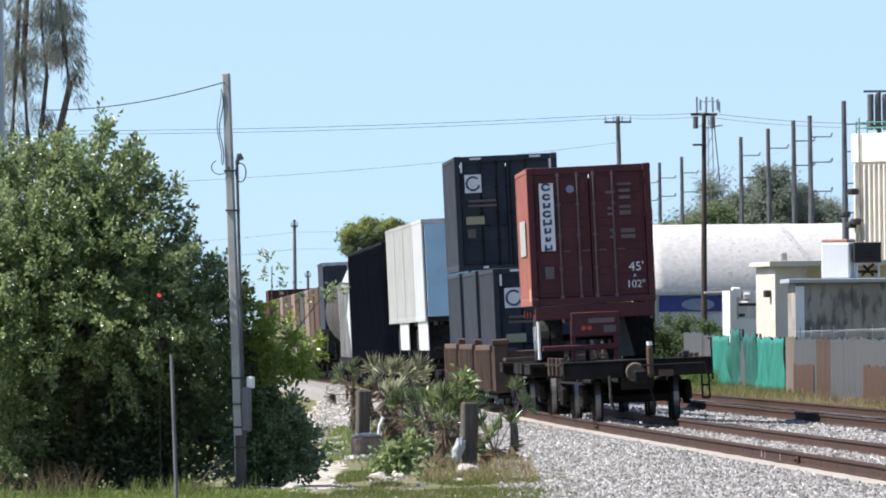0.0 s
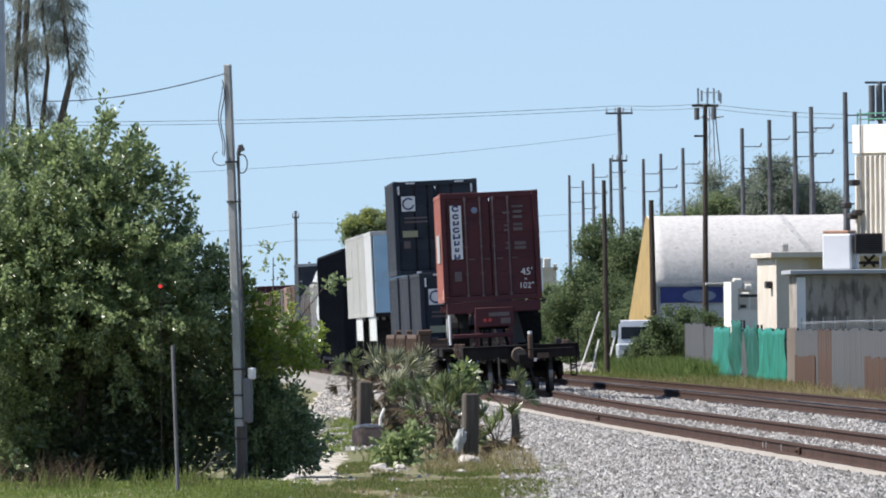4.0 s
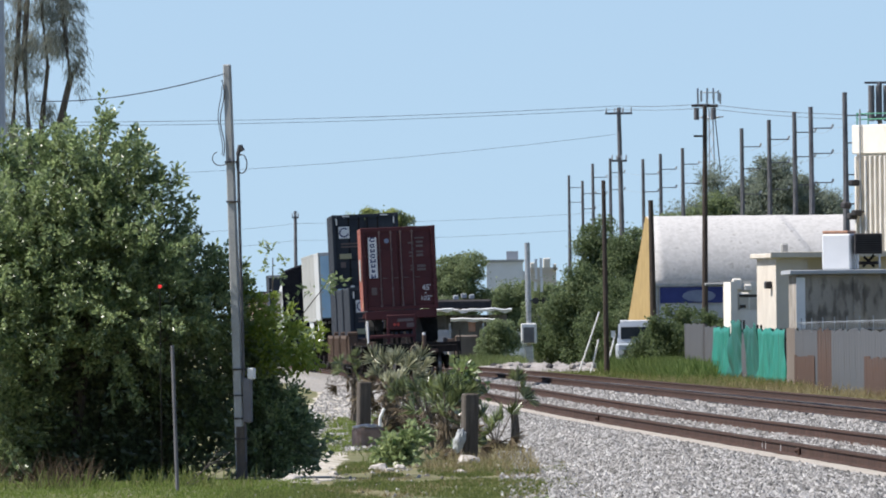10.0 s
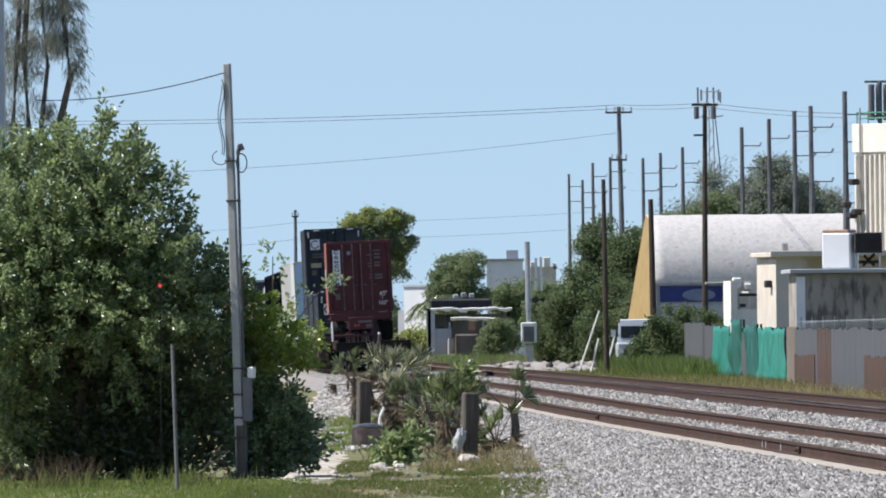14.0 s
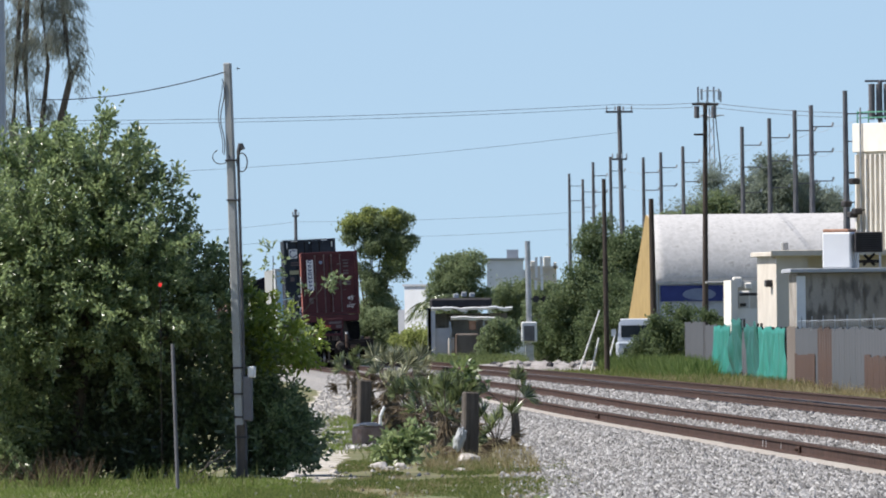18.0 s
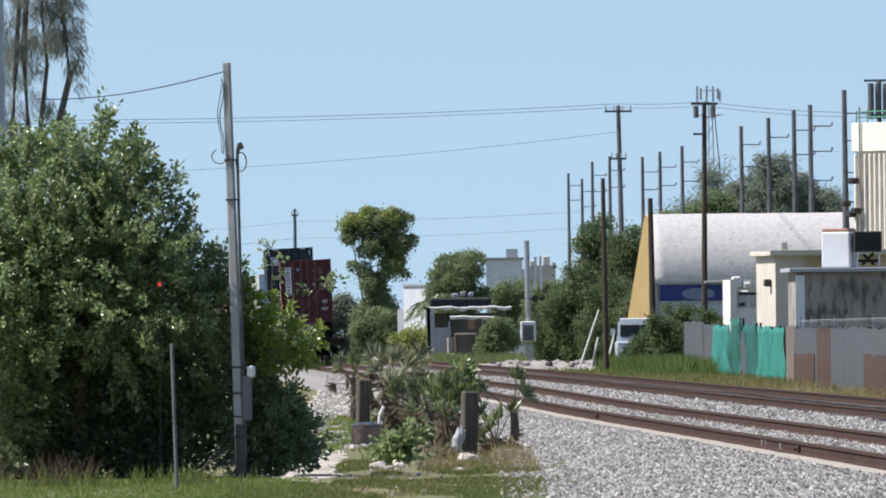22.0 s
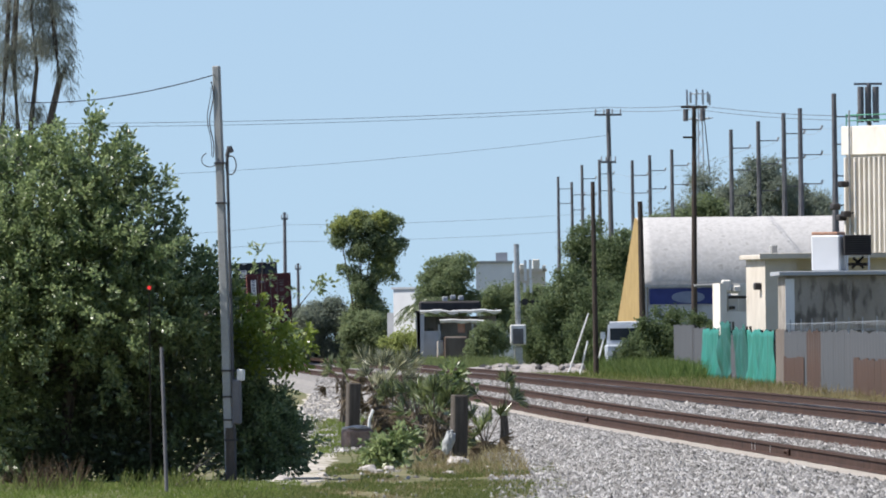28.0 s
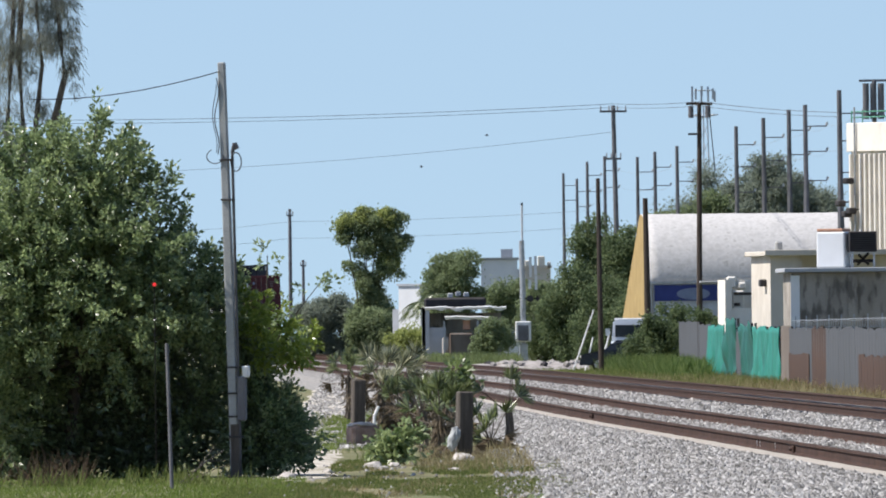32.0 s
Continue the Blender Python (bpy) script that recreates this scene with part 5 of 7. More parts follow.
rods("roof_railing", [((0.05, 0, 11.2), (0.05, 0, 11.75), 0.03), ((1.0, 0, 11.2), (1.0, 0, 11.75), 0.03), ((0.05, 0, 11.7), (6, 0, 11.7), 0.03), ((0.05, 0, 11.45), (6, 0, 11.45), 0.03)], "greenrail", tall, "green roof railing")
rods("down_pipe", [((0.75, -0.28, 4.5), (0.75, -0.28, 11.9), 0.045), ((1.25, -0.28, 3.0), (1.25, -0.28, 9.6), 0.04)], "galv", tall)
for x, z in ((-0.15, 7.6), (0.35, 7.1), (0.75, 7.25), (0.55, 8.6)):
    lampb = boxes("flood_lamp", [((x, -0.5, z), (0.38, 0.4, 0.28))], "darkbox", tall, "dark flood lamp on a bracket", 0.05)
    rods("bracket", [((x, -0.4, z), (x + 0.1, 0.0, z + 0.1), 0.03)], "steel", lampb)

# transformer bank on a pole beyond
rack = thing("pole_top_rack", pose(23.2, 900, GROUND), "dark steel rack with drums on a tall pole", "pole equipment")
rods("post", [((0.1, 0, 0), (0.1, 0, 15.2), 0.16, 0.12)], "bluegrey", rack)
for dx in (-0.35, 0.05, 0.45):
    rods("drum", [((dx, -0.2, 13.1), (dx, -0.2, 15.0), 0.17)], "bluegrey", rack, n=12)
boxes("crossarm", [((0.05, 0, 15.15), (1.5, 0.12, 0.12)), ((0.05, 0, 13.3), (1.2, 0.12, 0.12))], "bluegrey", rack)


def wood_pole(x, y, top, r0, r1, label, lean=0.0, material="darkwood", bottom=GROUND, arm=None, extra=None):
    p = thing("utility_pole", pose(x, y, bottom - 0.1), label, "utility pole", "poles beside the track")
    h = top - bottom + 0.1
    limbs("shaft", [[(lean * u, 0, h * u, r0 + (r1 - r0) * u) for u in (0, 0.25, 0.5, 0.75, 1.0)]], material, p, 10)
    if arm:
        for z, wd in arm:
            a = boxes("crossarm", [((lean, -0.14, z - bottom), (wd, 0.10, 0.12))], material, p)
            for i in range(4):
                u = (-0.46 + 0.92 * i / 3) * wd
                rods("insulator", [((lean + u, -0.14, z - bottom + 0.06), (lean + u, -0.14, z - bottom + 0.34), 0.05, 0.035)], "galv", a)
    if extra:
        extra(p, h, lean)
    return p


def pole_top_gear(p, h, lean):
    for dx in (-0.42, 0.42):
        rods("transformer", [((lean + dx, -0.1, h - 0.75), (lean + dx, -0.1, h - 0.15), 0.13)], "bluegrey", p, "grey drum transformer", 12)
    boxes("crossarm", [((lean, 0, h - 0.05), (1.3, 0.1, 0.12))], "darkwood", p)
    rods("riser", [((lean + 0.45, 0, h), (lean + 0.75, 0, h - 3.4), 0.025)], "wire", p)
    boxes("street_arm", [((lean - 0.32, -0.1, h - 1.55), (0.5, 0.1, 0.1))], "darkwood", p)


wood_pole(12.86, 835, 12.75, 0.17, 0.11, "dark wooden utility pole with transformers and crossarms", 0.12, extra=pole_top_gear)
wood_pole(7.68, 800, 8.75, 0.14, 0.10, "dark slender wooden pole by the track", -0.08)
wood_pole(10.42, 840, 8.1, 0.19, 0.13, "short brown wooden pole before the warehouse", -0.1)
wood_pole(10.70, 1000, 14.85, 0.2, 0.13, "tall utility pole with crossarm", -0.25, "bluegrey", arm=[(14.6, 1.6), (11.8, 0.9)])

TRANS = [(19.05, 800, 12.8), (18.96, 870, 13.05), (18.74, 900, 13.2), (18.35, 950, 13.4), (17.7, 1000, 13.55), (16.32, 1150, 14.05), (15.46, 1200, 14.2), (14.69, 1240, 14.25),
         (12.88, 1300, 14.95), (11.98, 1350, 15.05), (11.98, 1450, 14.6), (11.19, 1500, 15.55)]
for x, y, top in TRANS:
    p = thing("transmission_pole", pose(x, y, GROUND - 0.1), "tall grey transmission pole with side arms", "utility pole", "transmission poles")
    h = top - GROUND + 0.1
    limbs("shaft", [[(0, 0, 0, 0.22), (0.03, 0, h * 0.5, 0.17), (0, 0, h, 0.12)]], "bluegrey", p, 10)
    for i, z in enumerate((1.1, 2.4, 3.9)):
        if y < 1100 or i < 2:
            boxes("side_arm", [((0.55, 0, h - z), (1.1, 0.07, 0.06))], "bluegrey", p)
            rods("insulator", [((1.08, 0, h - z + 0.03), (1.14, 0, h - z + 0.2), 0.06)], "galv", p)
for zz in (1.1, 2.4):
    for (a, b) in zip(TRANS[:-1], TRANS[1:]):
        sagging("transmission_wire", (a[0] + 1.1, a[1], a[2] - zz), (b[0] + 1.1, b[1], b[2] - zz), 0.15, 0.008, steps=8, material="hazewire", label="hazy grey transmission wire between poles")

# far poles over the train
for x, y, top in ((-11.35, 1300, 11.15), (-11.95, 1500, 8.1)):
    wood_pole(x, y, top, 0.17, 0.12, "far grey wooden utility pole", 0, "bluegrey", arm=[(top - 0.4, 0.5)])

# wires over the whole width
for dz, r in ((0.05, 0.014), (-0.16, 0.012)):
    sagging("overhead_wire", (-28.0, 1000, 14.35 + dz), (10.45, 1000, 14.9 + dz), 0.3, r)
    sagging("overhead_wire", (10.45, 1000, 14.9 + dz), (12.98, 835, 12.75 + dz), 0.08, r)
    sagging("overhead_wire", (12.98, 835, 12.75 + dz), (19.6, 820, 11.95 + dz), 0.1, r)
sagging("overhead_wire", (-28.0, 1000, 11.0), (10.5, 1000, 13.3), 0.55, 0.011, "hazewire", "hazy grey overhead wire far off")
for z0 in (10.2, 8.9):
    sagging("overhead_wire", (-30.0, 1300, z0 - 0.3), (-11.35, 1300, z0), 0.5, 0.012, "hazewire", "hazy grey overhead wire far off")
    sagging("overhead_wire", (-11.35, 1300, z0), (11.98, 1350, z0 + 0.95), 0.2, 0.012, "hazewire", "hazy grey overhead wire far off")

# crossing signal mast and its cabinet by the far track
mast = thing("signal_mast", pose(5.4, 1080, -0.35), "grey steel crossing signal mast with a cabinet", "signal mast")
limbs("pole", [[(0, 0, 0, 0.20), (0, 0, 4, 0.19), (-0.05, 0, 7.7, 0.17)]], "galv", mast, 12)
boxes("base_box", [((0.0, -0.3, 1.9), (1.0, 0.6, 1.3))], "label", mast, bevel=0.06)
boxes("cabinet_door", [((0.0, -0.612, 1.8), (0.68, 0.03, 1.0))], "bluegrey", mast, "grey cabinet door", 0.01)
boxes("plinth", [((0, 0, 0.55), (0.55, 0.55, 1.1))], "galv", mast, bevel=0.04)
for x, z, hh in ((0.50, 6.0, 1.3), (0.82, 6.1, 1.2), (0.45, 4.9, 0.6), (0.85, 5.0, 0.9)):
    boxes("gate_board", [((x, 0.2, z), (0.17, 0.7, hh))], "carwhite", mast, "white reflective board")
boxes("lamp_arm", [((0.5, -0.1, 4.0), (1.3, 0.08, 0.08))], "steel", mast)
for x in (0.45, 1.05):
    rods("lamp_head", [((x, -0.25, 4.0), (x, -0.1, 4.0), 0.22)], "darkbox", mast, n=16)

gate_arm = new("gate_arm")
gate_arm.parent = mast
tagged(gate_arm, "white crossing gate arm with red bands, rising")
gate_arm.matrix_basis = pose(0, 0.3, 1.7)
boxes("arm", [((0, 4.2, 0), (0.13, 8.4, 0.13))], "label", gate_arm, "white gate arm", 0.02)
for i in range(4):
    boxes("band", [((0, 1.4 + i * 1.3, 0), (0.145, 0.4, 0.145))], "redmark", gate_arm, "red band")
boxes("tip_lamp", [((0, 8.35, 0.12), (0.14, 0.16, 0.16))], "darkbox", gate_arm)

# The mast's pale bluish steel imitates distance haze by its colour.
lattice = thing("lattice_mast", pose(22.1, 1400, GROUND), "hazy steel lattice mast with an antenna head", "mast")
bm = bmesh.new()
for sx, sy in ((-0.45, -0.3), (0.45, -0.3), (0, 0.5)):
    rod(bm, (sx * 1.6, sy * 1.6, 0), (sx * 0.7, sy * 0.7, 20.5), 0.05, n=5)
for i in range(14):
    a = 20.5 * i / 14
    q = 1.6 - 0.9 * i / 14
    rod(bm, (-0.45 * q, -0.3 * q, a), (0.45 * q, -0.3 * q, a + 1.4), 0.03, n=4)
    rod(bm, (0.45 * q, -0.3 * q, a), (0, 0.5 * q, a + 1.4), 0.03, n=4)
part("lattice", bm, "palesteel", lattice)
for z in (20.6, 21.8):
    limbs("antenna_ring", [[(0.75 * math.cos(i * 0.5236), 0.75 * math.sin(i * 0.5236), z, 0.04) for i in range(13)]], "palesteel", lattice, 5)
for i in range(11):
    a = i * 0.571
    boxes("antenna", [((0.95 * math.cos(a), 0.95 * math.sin(a), 21.3 + 0.2 * (i % 3)), (0.16, 0.12, 0.9))], "palesteel", lattice)
for i in range(5):
    a = i * 1.257 + 0.4
    rods("dish_arm", [((0, 0, 19.6), (1.3 * math.cos(a), 1.3 * math.sin(a), 19.8), 0.05)], "palesteel", lattice)

# sheds and far buildings beyond the bend
shed = thing("open_shed", pose(-1.15, 1060, GROUND), "cluttered open shed with a dented white roof edge", "shed")
each("wall", [((0.22, 1.5, 1.75), (0.2, 3.0, 3.5))], "greywall", shed, "pale grey side wall")
each("wall", [((0.35, 0.1, 1.75), (0.45, 0.2, 3.5)), ((0.85, 0.3, 1.15), (1.5, 0.2, 2.3))], "greywall", shed)
# Darker block material here imitates the shade inside the open shed.
boxes("back_wall", [((2.6, 3.4, 1.6), (5, 0.2, 3.2))], "stained", shed, "back wall in a darker finish, as the shaded shed interior")


def dented_edge(x0, x1, y, z, high, seed):
    """A bent metal roof edge: one wavering strip with thickness."""
    v, f = [], []
    n = int((x1 - x0) / 0.12)
    for i in range(n + 1):
        x = x0 + (x1 - x0) * i / n
        dz = 0.10 * noise.noise((x * 1.1, seed, 0)) + 0.05 * noise.noise((x * 4, seed, 2))
        h = high * (0.75 + 0.6 * noise.noise((x * 1.9, seed, 5)))
        v += [(x, y, z + dz - h), (x, y - 0.12, z + dz), (x, y + 0.3, z + dz + 0.06), (x, y + 0.3, z + dz - h)]
    for i in range(n):
        for j in range(4):
            k, q = 4 * i + j, 4 * i + (j + 1) % 4
            f.append((k, q, q + 4, k + 4))
    f += [(3, 2, 1, 0), tuple(4 * n + j for j in range(4))]
    return v, f


raw("roof_edge", *dented_edge(0.3, 5.4, -0.1, 3.55, 0.2, 2.0), "carwhite", shed, "dented white metal roof edge")
boxes("roof", [((2.6, 1.7, 3.5), (5.2, 3.4, 0.12))], "darkbox", shed)
boxes("upper_roof", [((2.2, 2.6, 3.85), (3.9, 2.2, 0.65))], "darkbox", shed, "dark upper roof", 0.12)
raw("awning", *dented_edge(1.55, 4.3, -0.9, 2.95, 0.22, 9.0), "carwhite", shed, "crumpled white awning")
boxes("hanging_cloth", [((2.9, -0.6, 2.45), (0.45, 0.1, 0.6))], "orange", shed, "faded orange cloth", 0.03)
boxes("crate", [((2.55, -0.9, 1.05), (1.5, 0.8, 1.8))], "brownsheet", shed, "tan stacked goods", 0.1)
boxes("crate", [((1.6, -0.7, 0.9), (0.5, 0.7, 1.6))], "rubble", shed, "grey stacked goods", 0.1)
for x in (1.5, 3.6, 4.9):
    boxes("post", [((x, -1.0, 1.35), (0.12, 0.12, 2.7))], "galv", shed)
for x, z in ((1.9, 4.3), (2.9, 4.35), (2.4, 4.4)):
    boxes("roof_item", [((x, 2.2, z), (0.35, 0.4, 0.3))], "greywall", shed, bevel=0.05)

whb = thing("small_white_house", pose(-2.7, 1150, GROUND, 0, 0, -35), "small plain white house among trees", "house")
each("wall", [((0.9, 1.5, 2.6), (1.8, 3, 5.2))], "carwhite", whb)
boxes("roof", [((0.9, 1.5, 5.25), (2.0, 3.2, 0.14))], "greywall", whb)
each("wall", [((-0.35, 1.0, 1.8), (0.7, 1.5, 3.6))], "greywall", whb)

farb = thing("far_block", pose(3.3, 1300, GROUND), "hazy pale grey block of flats far off", "building")
each("wall", [((1.4, 2, 3.75), (2.8, 4, 7.5)), ((3.6, 4, 3.4), (2.0, 4, 6.8))], "carwhite", farb)
boxes("roof", [((1.4, 2, 7.6), (3.0, 4.2, 0.2))], "white", farb)
boxes("roof_hut", [((2.0, 2.2, 8.0), (0.9, 1.2, 0.7))], "greywall", farb)
cream_far = thing("far_cream_house", pose(6.0, 1180, GROUND), "cream house with a ragged roof behind trees", "house")
each("wall", [((0.9, 1.5, 3.2), (1.9, 3, 6.4))], "cream", cream_far)
boxes("roof", [((0.9, 1.5, 6.5), (2.1, 3.2, 0.2))], "cream", cream_far)
each("parapet_piece", [((0.25, 0.2, 6.75), (0.4, 0.6, 0.4)), ((1.2, 0.2, 6.9), (0.5, 0.6, 0.7)), ((1.75, 0.2, 6.6), (0.25, 0.6, 0.5))], "palecream", cream_far, bevel=0.05)
white_post = boxes("white_marker_post", [((0, 0, 1.5), (0.35, 0.25, 3.0))], "cream", None, bevel=0.05)
white_post.matrix_basis = pose(3.05, 1120, GROUND + 3.2 - 3.2)
tagged(white_post, "pale cream upright marker post by the trees", "post")

# parked pickup and leaning stakes
pick = thing("box_truck", pose(9.55, 845, GROUND + 0.02), "pale blue-grey truck parked by the trees", "truck")
bm = bmesh.new()
box(bm, (0, 2.9, 1.0), (1.9, 5.6, 0.9), 0.1)
part("body", bm, "carpale", pick)
bm = bmesh.new()
r = bmesh.ops.create_cube(bm, size=1.0, matrix=Matrix.Translation((0, 1.5, 1.95)) @ Matrix.Diagonal((1.8, 2.0, 1.1, 1)))
for vv in r["verts"]:
    if vv.co.z > 2.0:
        vv.co.x *= 0.9
        vv.co.y = 1.7 + (vv.co.y - 1.7) * 0.75
bmesh.ops.bevel(bm, geom=list(bm.edges), offset=0.08, segments=2, affect="EDGES")
part("cab", bm, "carpale", pick)
boxes("roof_cap", [((0, 1.7, 2.54), (1.5, 1.5, 0.1))], "carwhite", pick, "white cab roof", 0.04)
boxes("windscreen", [((0, 0.56, 1.95), (1.45, 0.05, 0.6))], "glass", pick)
for sx in (-1, 1):
    boxes("side_window", [((sx * 0.87, 1.6, 2.0), (0.05, 1.1, 0.55))], "glass", pick)
    boxes("mirror", [((sx * 1.1, 0.7, 1.9), (0.22, 0.08, 0.34))], "carwhite", pick)
boxes("grille", [((0, 0.09, 0.95), (1.3, 0.05, 0.35))], "darkbox", pick)
boxes("front_bumper", [((0, 0.02, 0.6), (1.9, 0.2, 0.22))], "galv", pick, bevel=0.04)
for sx in (-1, 1):
    boxes("headlight", [((sx * 0.75, 0.06, 1.0), (0.3, 0.06, 0.2))], "label", pick)
    for y in (1.1, 4.4):
        rods("wheel", [((sx * 0.75, y, 0.42), (sx * 0.97, y, 0.42), 0.42)], "tyre", pick, n=20)

# dark car that drives in beside the truck
def CAR_POSE(x):
    return pose(x, 828, GROUND + 0.02, 0, 0, -90)


dark_car = thing("dark_car", CAR_POSE(17.0), "glossy dark blue car driving in past the shrubs", "car")
prof = [(-2.25, 0.35), (-2.2, 0.75), (-1.1, 0.98), (-0.45, 1.45), (0.9, 1.52), (1.75, 1.05), (2.2, 0.95), (2.25, 0.35)]
v = [(sx * 0.88 * (0.86 if z > 1.2 else 1.0), y, z) for sx in (-1, 1) for y, z in prof]
f = [list(range(8)), list(range(15, 7, -1))] + [[i, (i + 1) % 8, (i + 1) % 8 + 8, i + 8] for i in range(8)]
body = raw("body", v, f, "carblue", dark_car)
rounding = body.modifiers.new("round", "BEVEL")
rounding.width, rounding.segments = 0.06, 2
for sx in (-1, 1):
    boxes("side_window", [((sx * 0.80, 0.2, 1.24), (0.06, 1.5, 0.32))], "glass", dark_car, bevel=0.02)
    boxes("headlight", [((sx * 0.62, -2.24, 0.70), (0.34, 0.08, 0.14))], "label", dark_car, bevel=0.02)
    boxes("mirror", [((sx * 0.98, -0.45, 1.05), (0.16, 0.1, 0.12))], "carblue", dark_car, bevel=0.02)
    for y in (-1.4, 1.35):
        wh = rods("wheel", [((sx * 0.70, y, 0.33), (sx * 0.90, y, 0.33), 0.33)], "tyre", dark_car, n=22)
        rods("rim", [((sx * 0.90, y, 0.33), (sx * 0.915, y, 0.33), 0.21)], "galv", wh, n=16)
boxes("windscreen", [((0, -0.80, 1.22), (1.35, 0.06, 0.42))], "glass", dark_car)
for x0, x1, z1 in ((6.75, 7.8, 2.6), (7.35, 7.75, 1.2), (8.1, 8.6, 1.5)):
    st = rods("leaning_stake", [((0, 0, 0), (x1 - x0, 0.4, z1 + 0.45), 0.05, 0.04)], "label")
    st.matrix_basis = pose(x0, 850, GROUND)
    tagged(st, "pale peeled stake leaning over", "stake", "leaning stakes")

# ---- left foreground: pole, posts, blocks ----
pole = thing("service_pole", pose(-2.82, 234, GROUND - 0.05, 0, 0, -14), "grey square concrete service pole with meter box", "utility pole")
bm = bmesh.new()
rr = bmesh.ops.create_cube(bm, size=1.0, matrix=Matrix.Translation((0, 0, 2.9)) @ Matrix.Diagonal((0.13, 0.13, 5.8, 1)))
for vv in rr["verts"]:
    if vv.co.z > 1:
        vv.co.x = vv.co.x * 0.75 - 0.15
        vv.co.y *= 0.75
bmesh.ops.bevel(bm, geom=list(bm.edges), offset=0.012, segments=1, affect="EDGES")
part("shaft", bm, "concrete", pole)
boxes("base_sleeve", [((0, 0, 0.4), (0.136, 0.136, 0.8))], "wood", pole, "rust-brown stained sleeve round the pole foot", 0.015)
rods("conduit", [((0.07, -0.04, 0.3), (0.0, -0.04, 4.55), 0.022), ((0.0, -0.04, 4.55), (0.035, -0.04, 4.68), 0.03), ((0.035, -0.04, 4.68), (0.075, -0.04, 4.6), 0.03)], "wire", pole, "dark conduit with a weather head")
boxes("meter_box", [((0.11, -0.06, 1.15), (0.12, 0.12, 0.62))], "bluegrey", pole, "grey meter box", 0.02)
boxes("switch_box", [((0.17, -0.06, 1.52), (0.10, 0.10, 0.16))], "label", pole, "pale switch box", 0.015)
for z in (0.62, 0.9, 1.22, 1.58, 3.9, 4.45):
    boxes("strap", [((0.02 - z * 0.025, 0, z), (0.17, 0.16, 0.025))], "darkbox", pole)
bm = bmesh.new()
for i in range(16):
    a, b = i * 6.283 / 16, (i + 1) * 6.283 / 16
    rod(bm, (0.06 + 0.075 * math.cos(a), -0.06, 4.42 + 0.13 * math.sin(a)), (0.06 + 0.075 * math.cos(b), -0.06, 4.42 + 0.13 * math.sin(b)), 0.009, n=5)
for i in range(14):
    a, b = i / 14, (i + 1) / 14
    rod(bm, (-0.21 + 0.03 * math.sin(a * 9), -0.06, 5.58 - a * 1.05), (-0.21 + 0.03 * math.sin(b * 9), -0.06, 5.58 - b * 1.05), 0.008, n=5)
    rod(bm, (-0.24 + 0.03 * math.cos(a * 7), -0.06, 5.5 - a * 0.95), (-0.24 + 0.03 * math.cos(b * 7), -0.06, 5.5 - b * 0.95), 0.006, n=5)
for i in range(10):
    a, b = i * 4.5 / 10 + 2, (i + 1) * 4.5 / 10 + 2
    rod(bm, (-0.24 + 0.12 * math.cos(a), -0.06, 4.5 + 0.1 * math.sin(a)), (-0.24 + 0.12 * math.cos(b), -0.06, 4.5 + 0.1 * math.sin(b)), 0.007, n=5)
part("cable_loop", bm, "wire", pole, "slack black service cable")
sagging("service_wire", (-3.00, 233.9, 5.17), (-7.2, 300, 5.75), 0.12, 0.008, "black", label="black service wire running off to a tree line")

sp = rods("fence_post", [((0, 0, -0.1), (-0.05, 0, 1.88), 0.024, 0.022)], "bluegrey", None)
sp.matrix_basis = pose(-3.44, 217, GROUND)
tagged(sp, "bare galvanised pipe post standing in grass", "post")
twigs = thing("dead_branch", pose(-3.1, 224, GROUND), "pale dead branch leaning at the foot of a pole", "branch")
limbs("stem", [[(-0.35, 0, 0.02, 0.014), (0.0, 0, 0.30, 0.010), (0.25, 0, 0.46, 0.006)], [(-0.1, 0, 0.22, 0.008), (0.12, 0, 0.52, 0.004)], [(0.0, 0, 0.3, 0.007), (0.3, 0, 0.33, 0.004)], [(-0.3, 0, 0.02, 0.010), (0.1, 0.1, 0.2, 0.006), (0.3, 0.1, 0.26, 0.004)]], "brownsheet", twigs, 5)
for x, y, h, wd in ((0.37, 264, 1.06, 0.24), (-1.60, 330, 1.08, 0.25)):
    bm = bmesh.new()
    box(bm, (0, 0, h / 2 - 0.05), (wd, wd, h + 0.1), 0.025)
    st = part("timber_stub", bm, "wood", None)
    st.matrix_basis = pose(x, y, GROUND, 0, 1.5, 12)
    tagged(st, "thick weathered timber stub post", "post", "timber stub posts")
bm = bmesh.new()
bmesh.ops.create_icosphere(bm, subdivisions=3, radius=1.0)
for vv in bm.verts:
    vv.co *= 1 + 0.35 * noise.noise(vv.co * 2.3)
    vv.co = Vector((vv.co.x * 0.10, vv.co.y * 0.08, vv.co.z * 0.17 + 0.32 + 0.08 * vv.co.x))
bag = part("plastic_bag", bm, "concrete", None)
bag.matrix_basis = pose(0.22, 263.85, GROUND)
tagged(bag, "crumpled grey plastic bag caught on a timber stub", "bag")
bm = bmesh.new()
box(bm, (0.04, 0, 0.17), (0.52, 0.4, 0.36), 0.05)
blk = part("masonry_block", bm, "brick", None)
blk.matrix_basis = pose(-1.40, 300, GROUND, 0, 0, 20)
tagged(blk, "reddish masonry block with a pale top", "block")
bm = bmesh.new()
bmesh.ops.create_icosphere(bm, subdivisions=3, radius=1.0)
for vv in bm.verts:
    vv.co *= 1 + 0.3 * noise.noise(vv.co * 2.0)
    vv.co = Vector((vv.co.x * 0.25 + 0.02, vv.co.y * 0.2, max(-0.02, vv.co.z * 0.05) + 0.36))
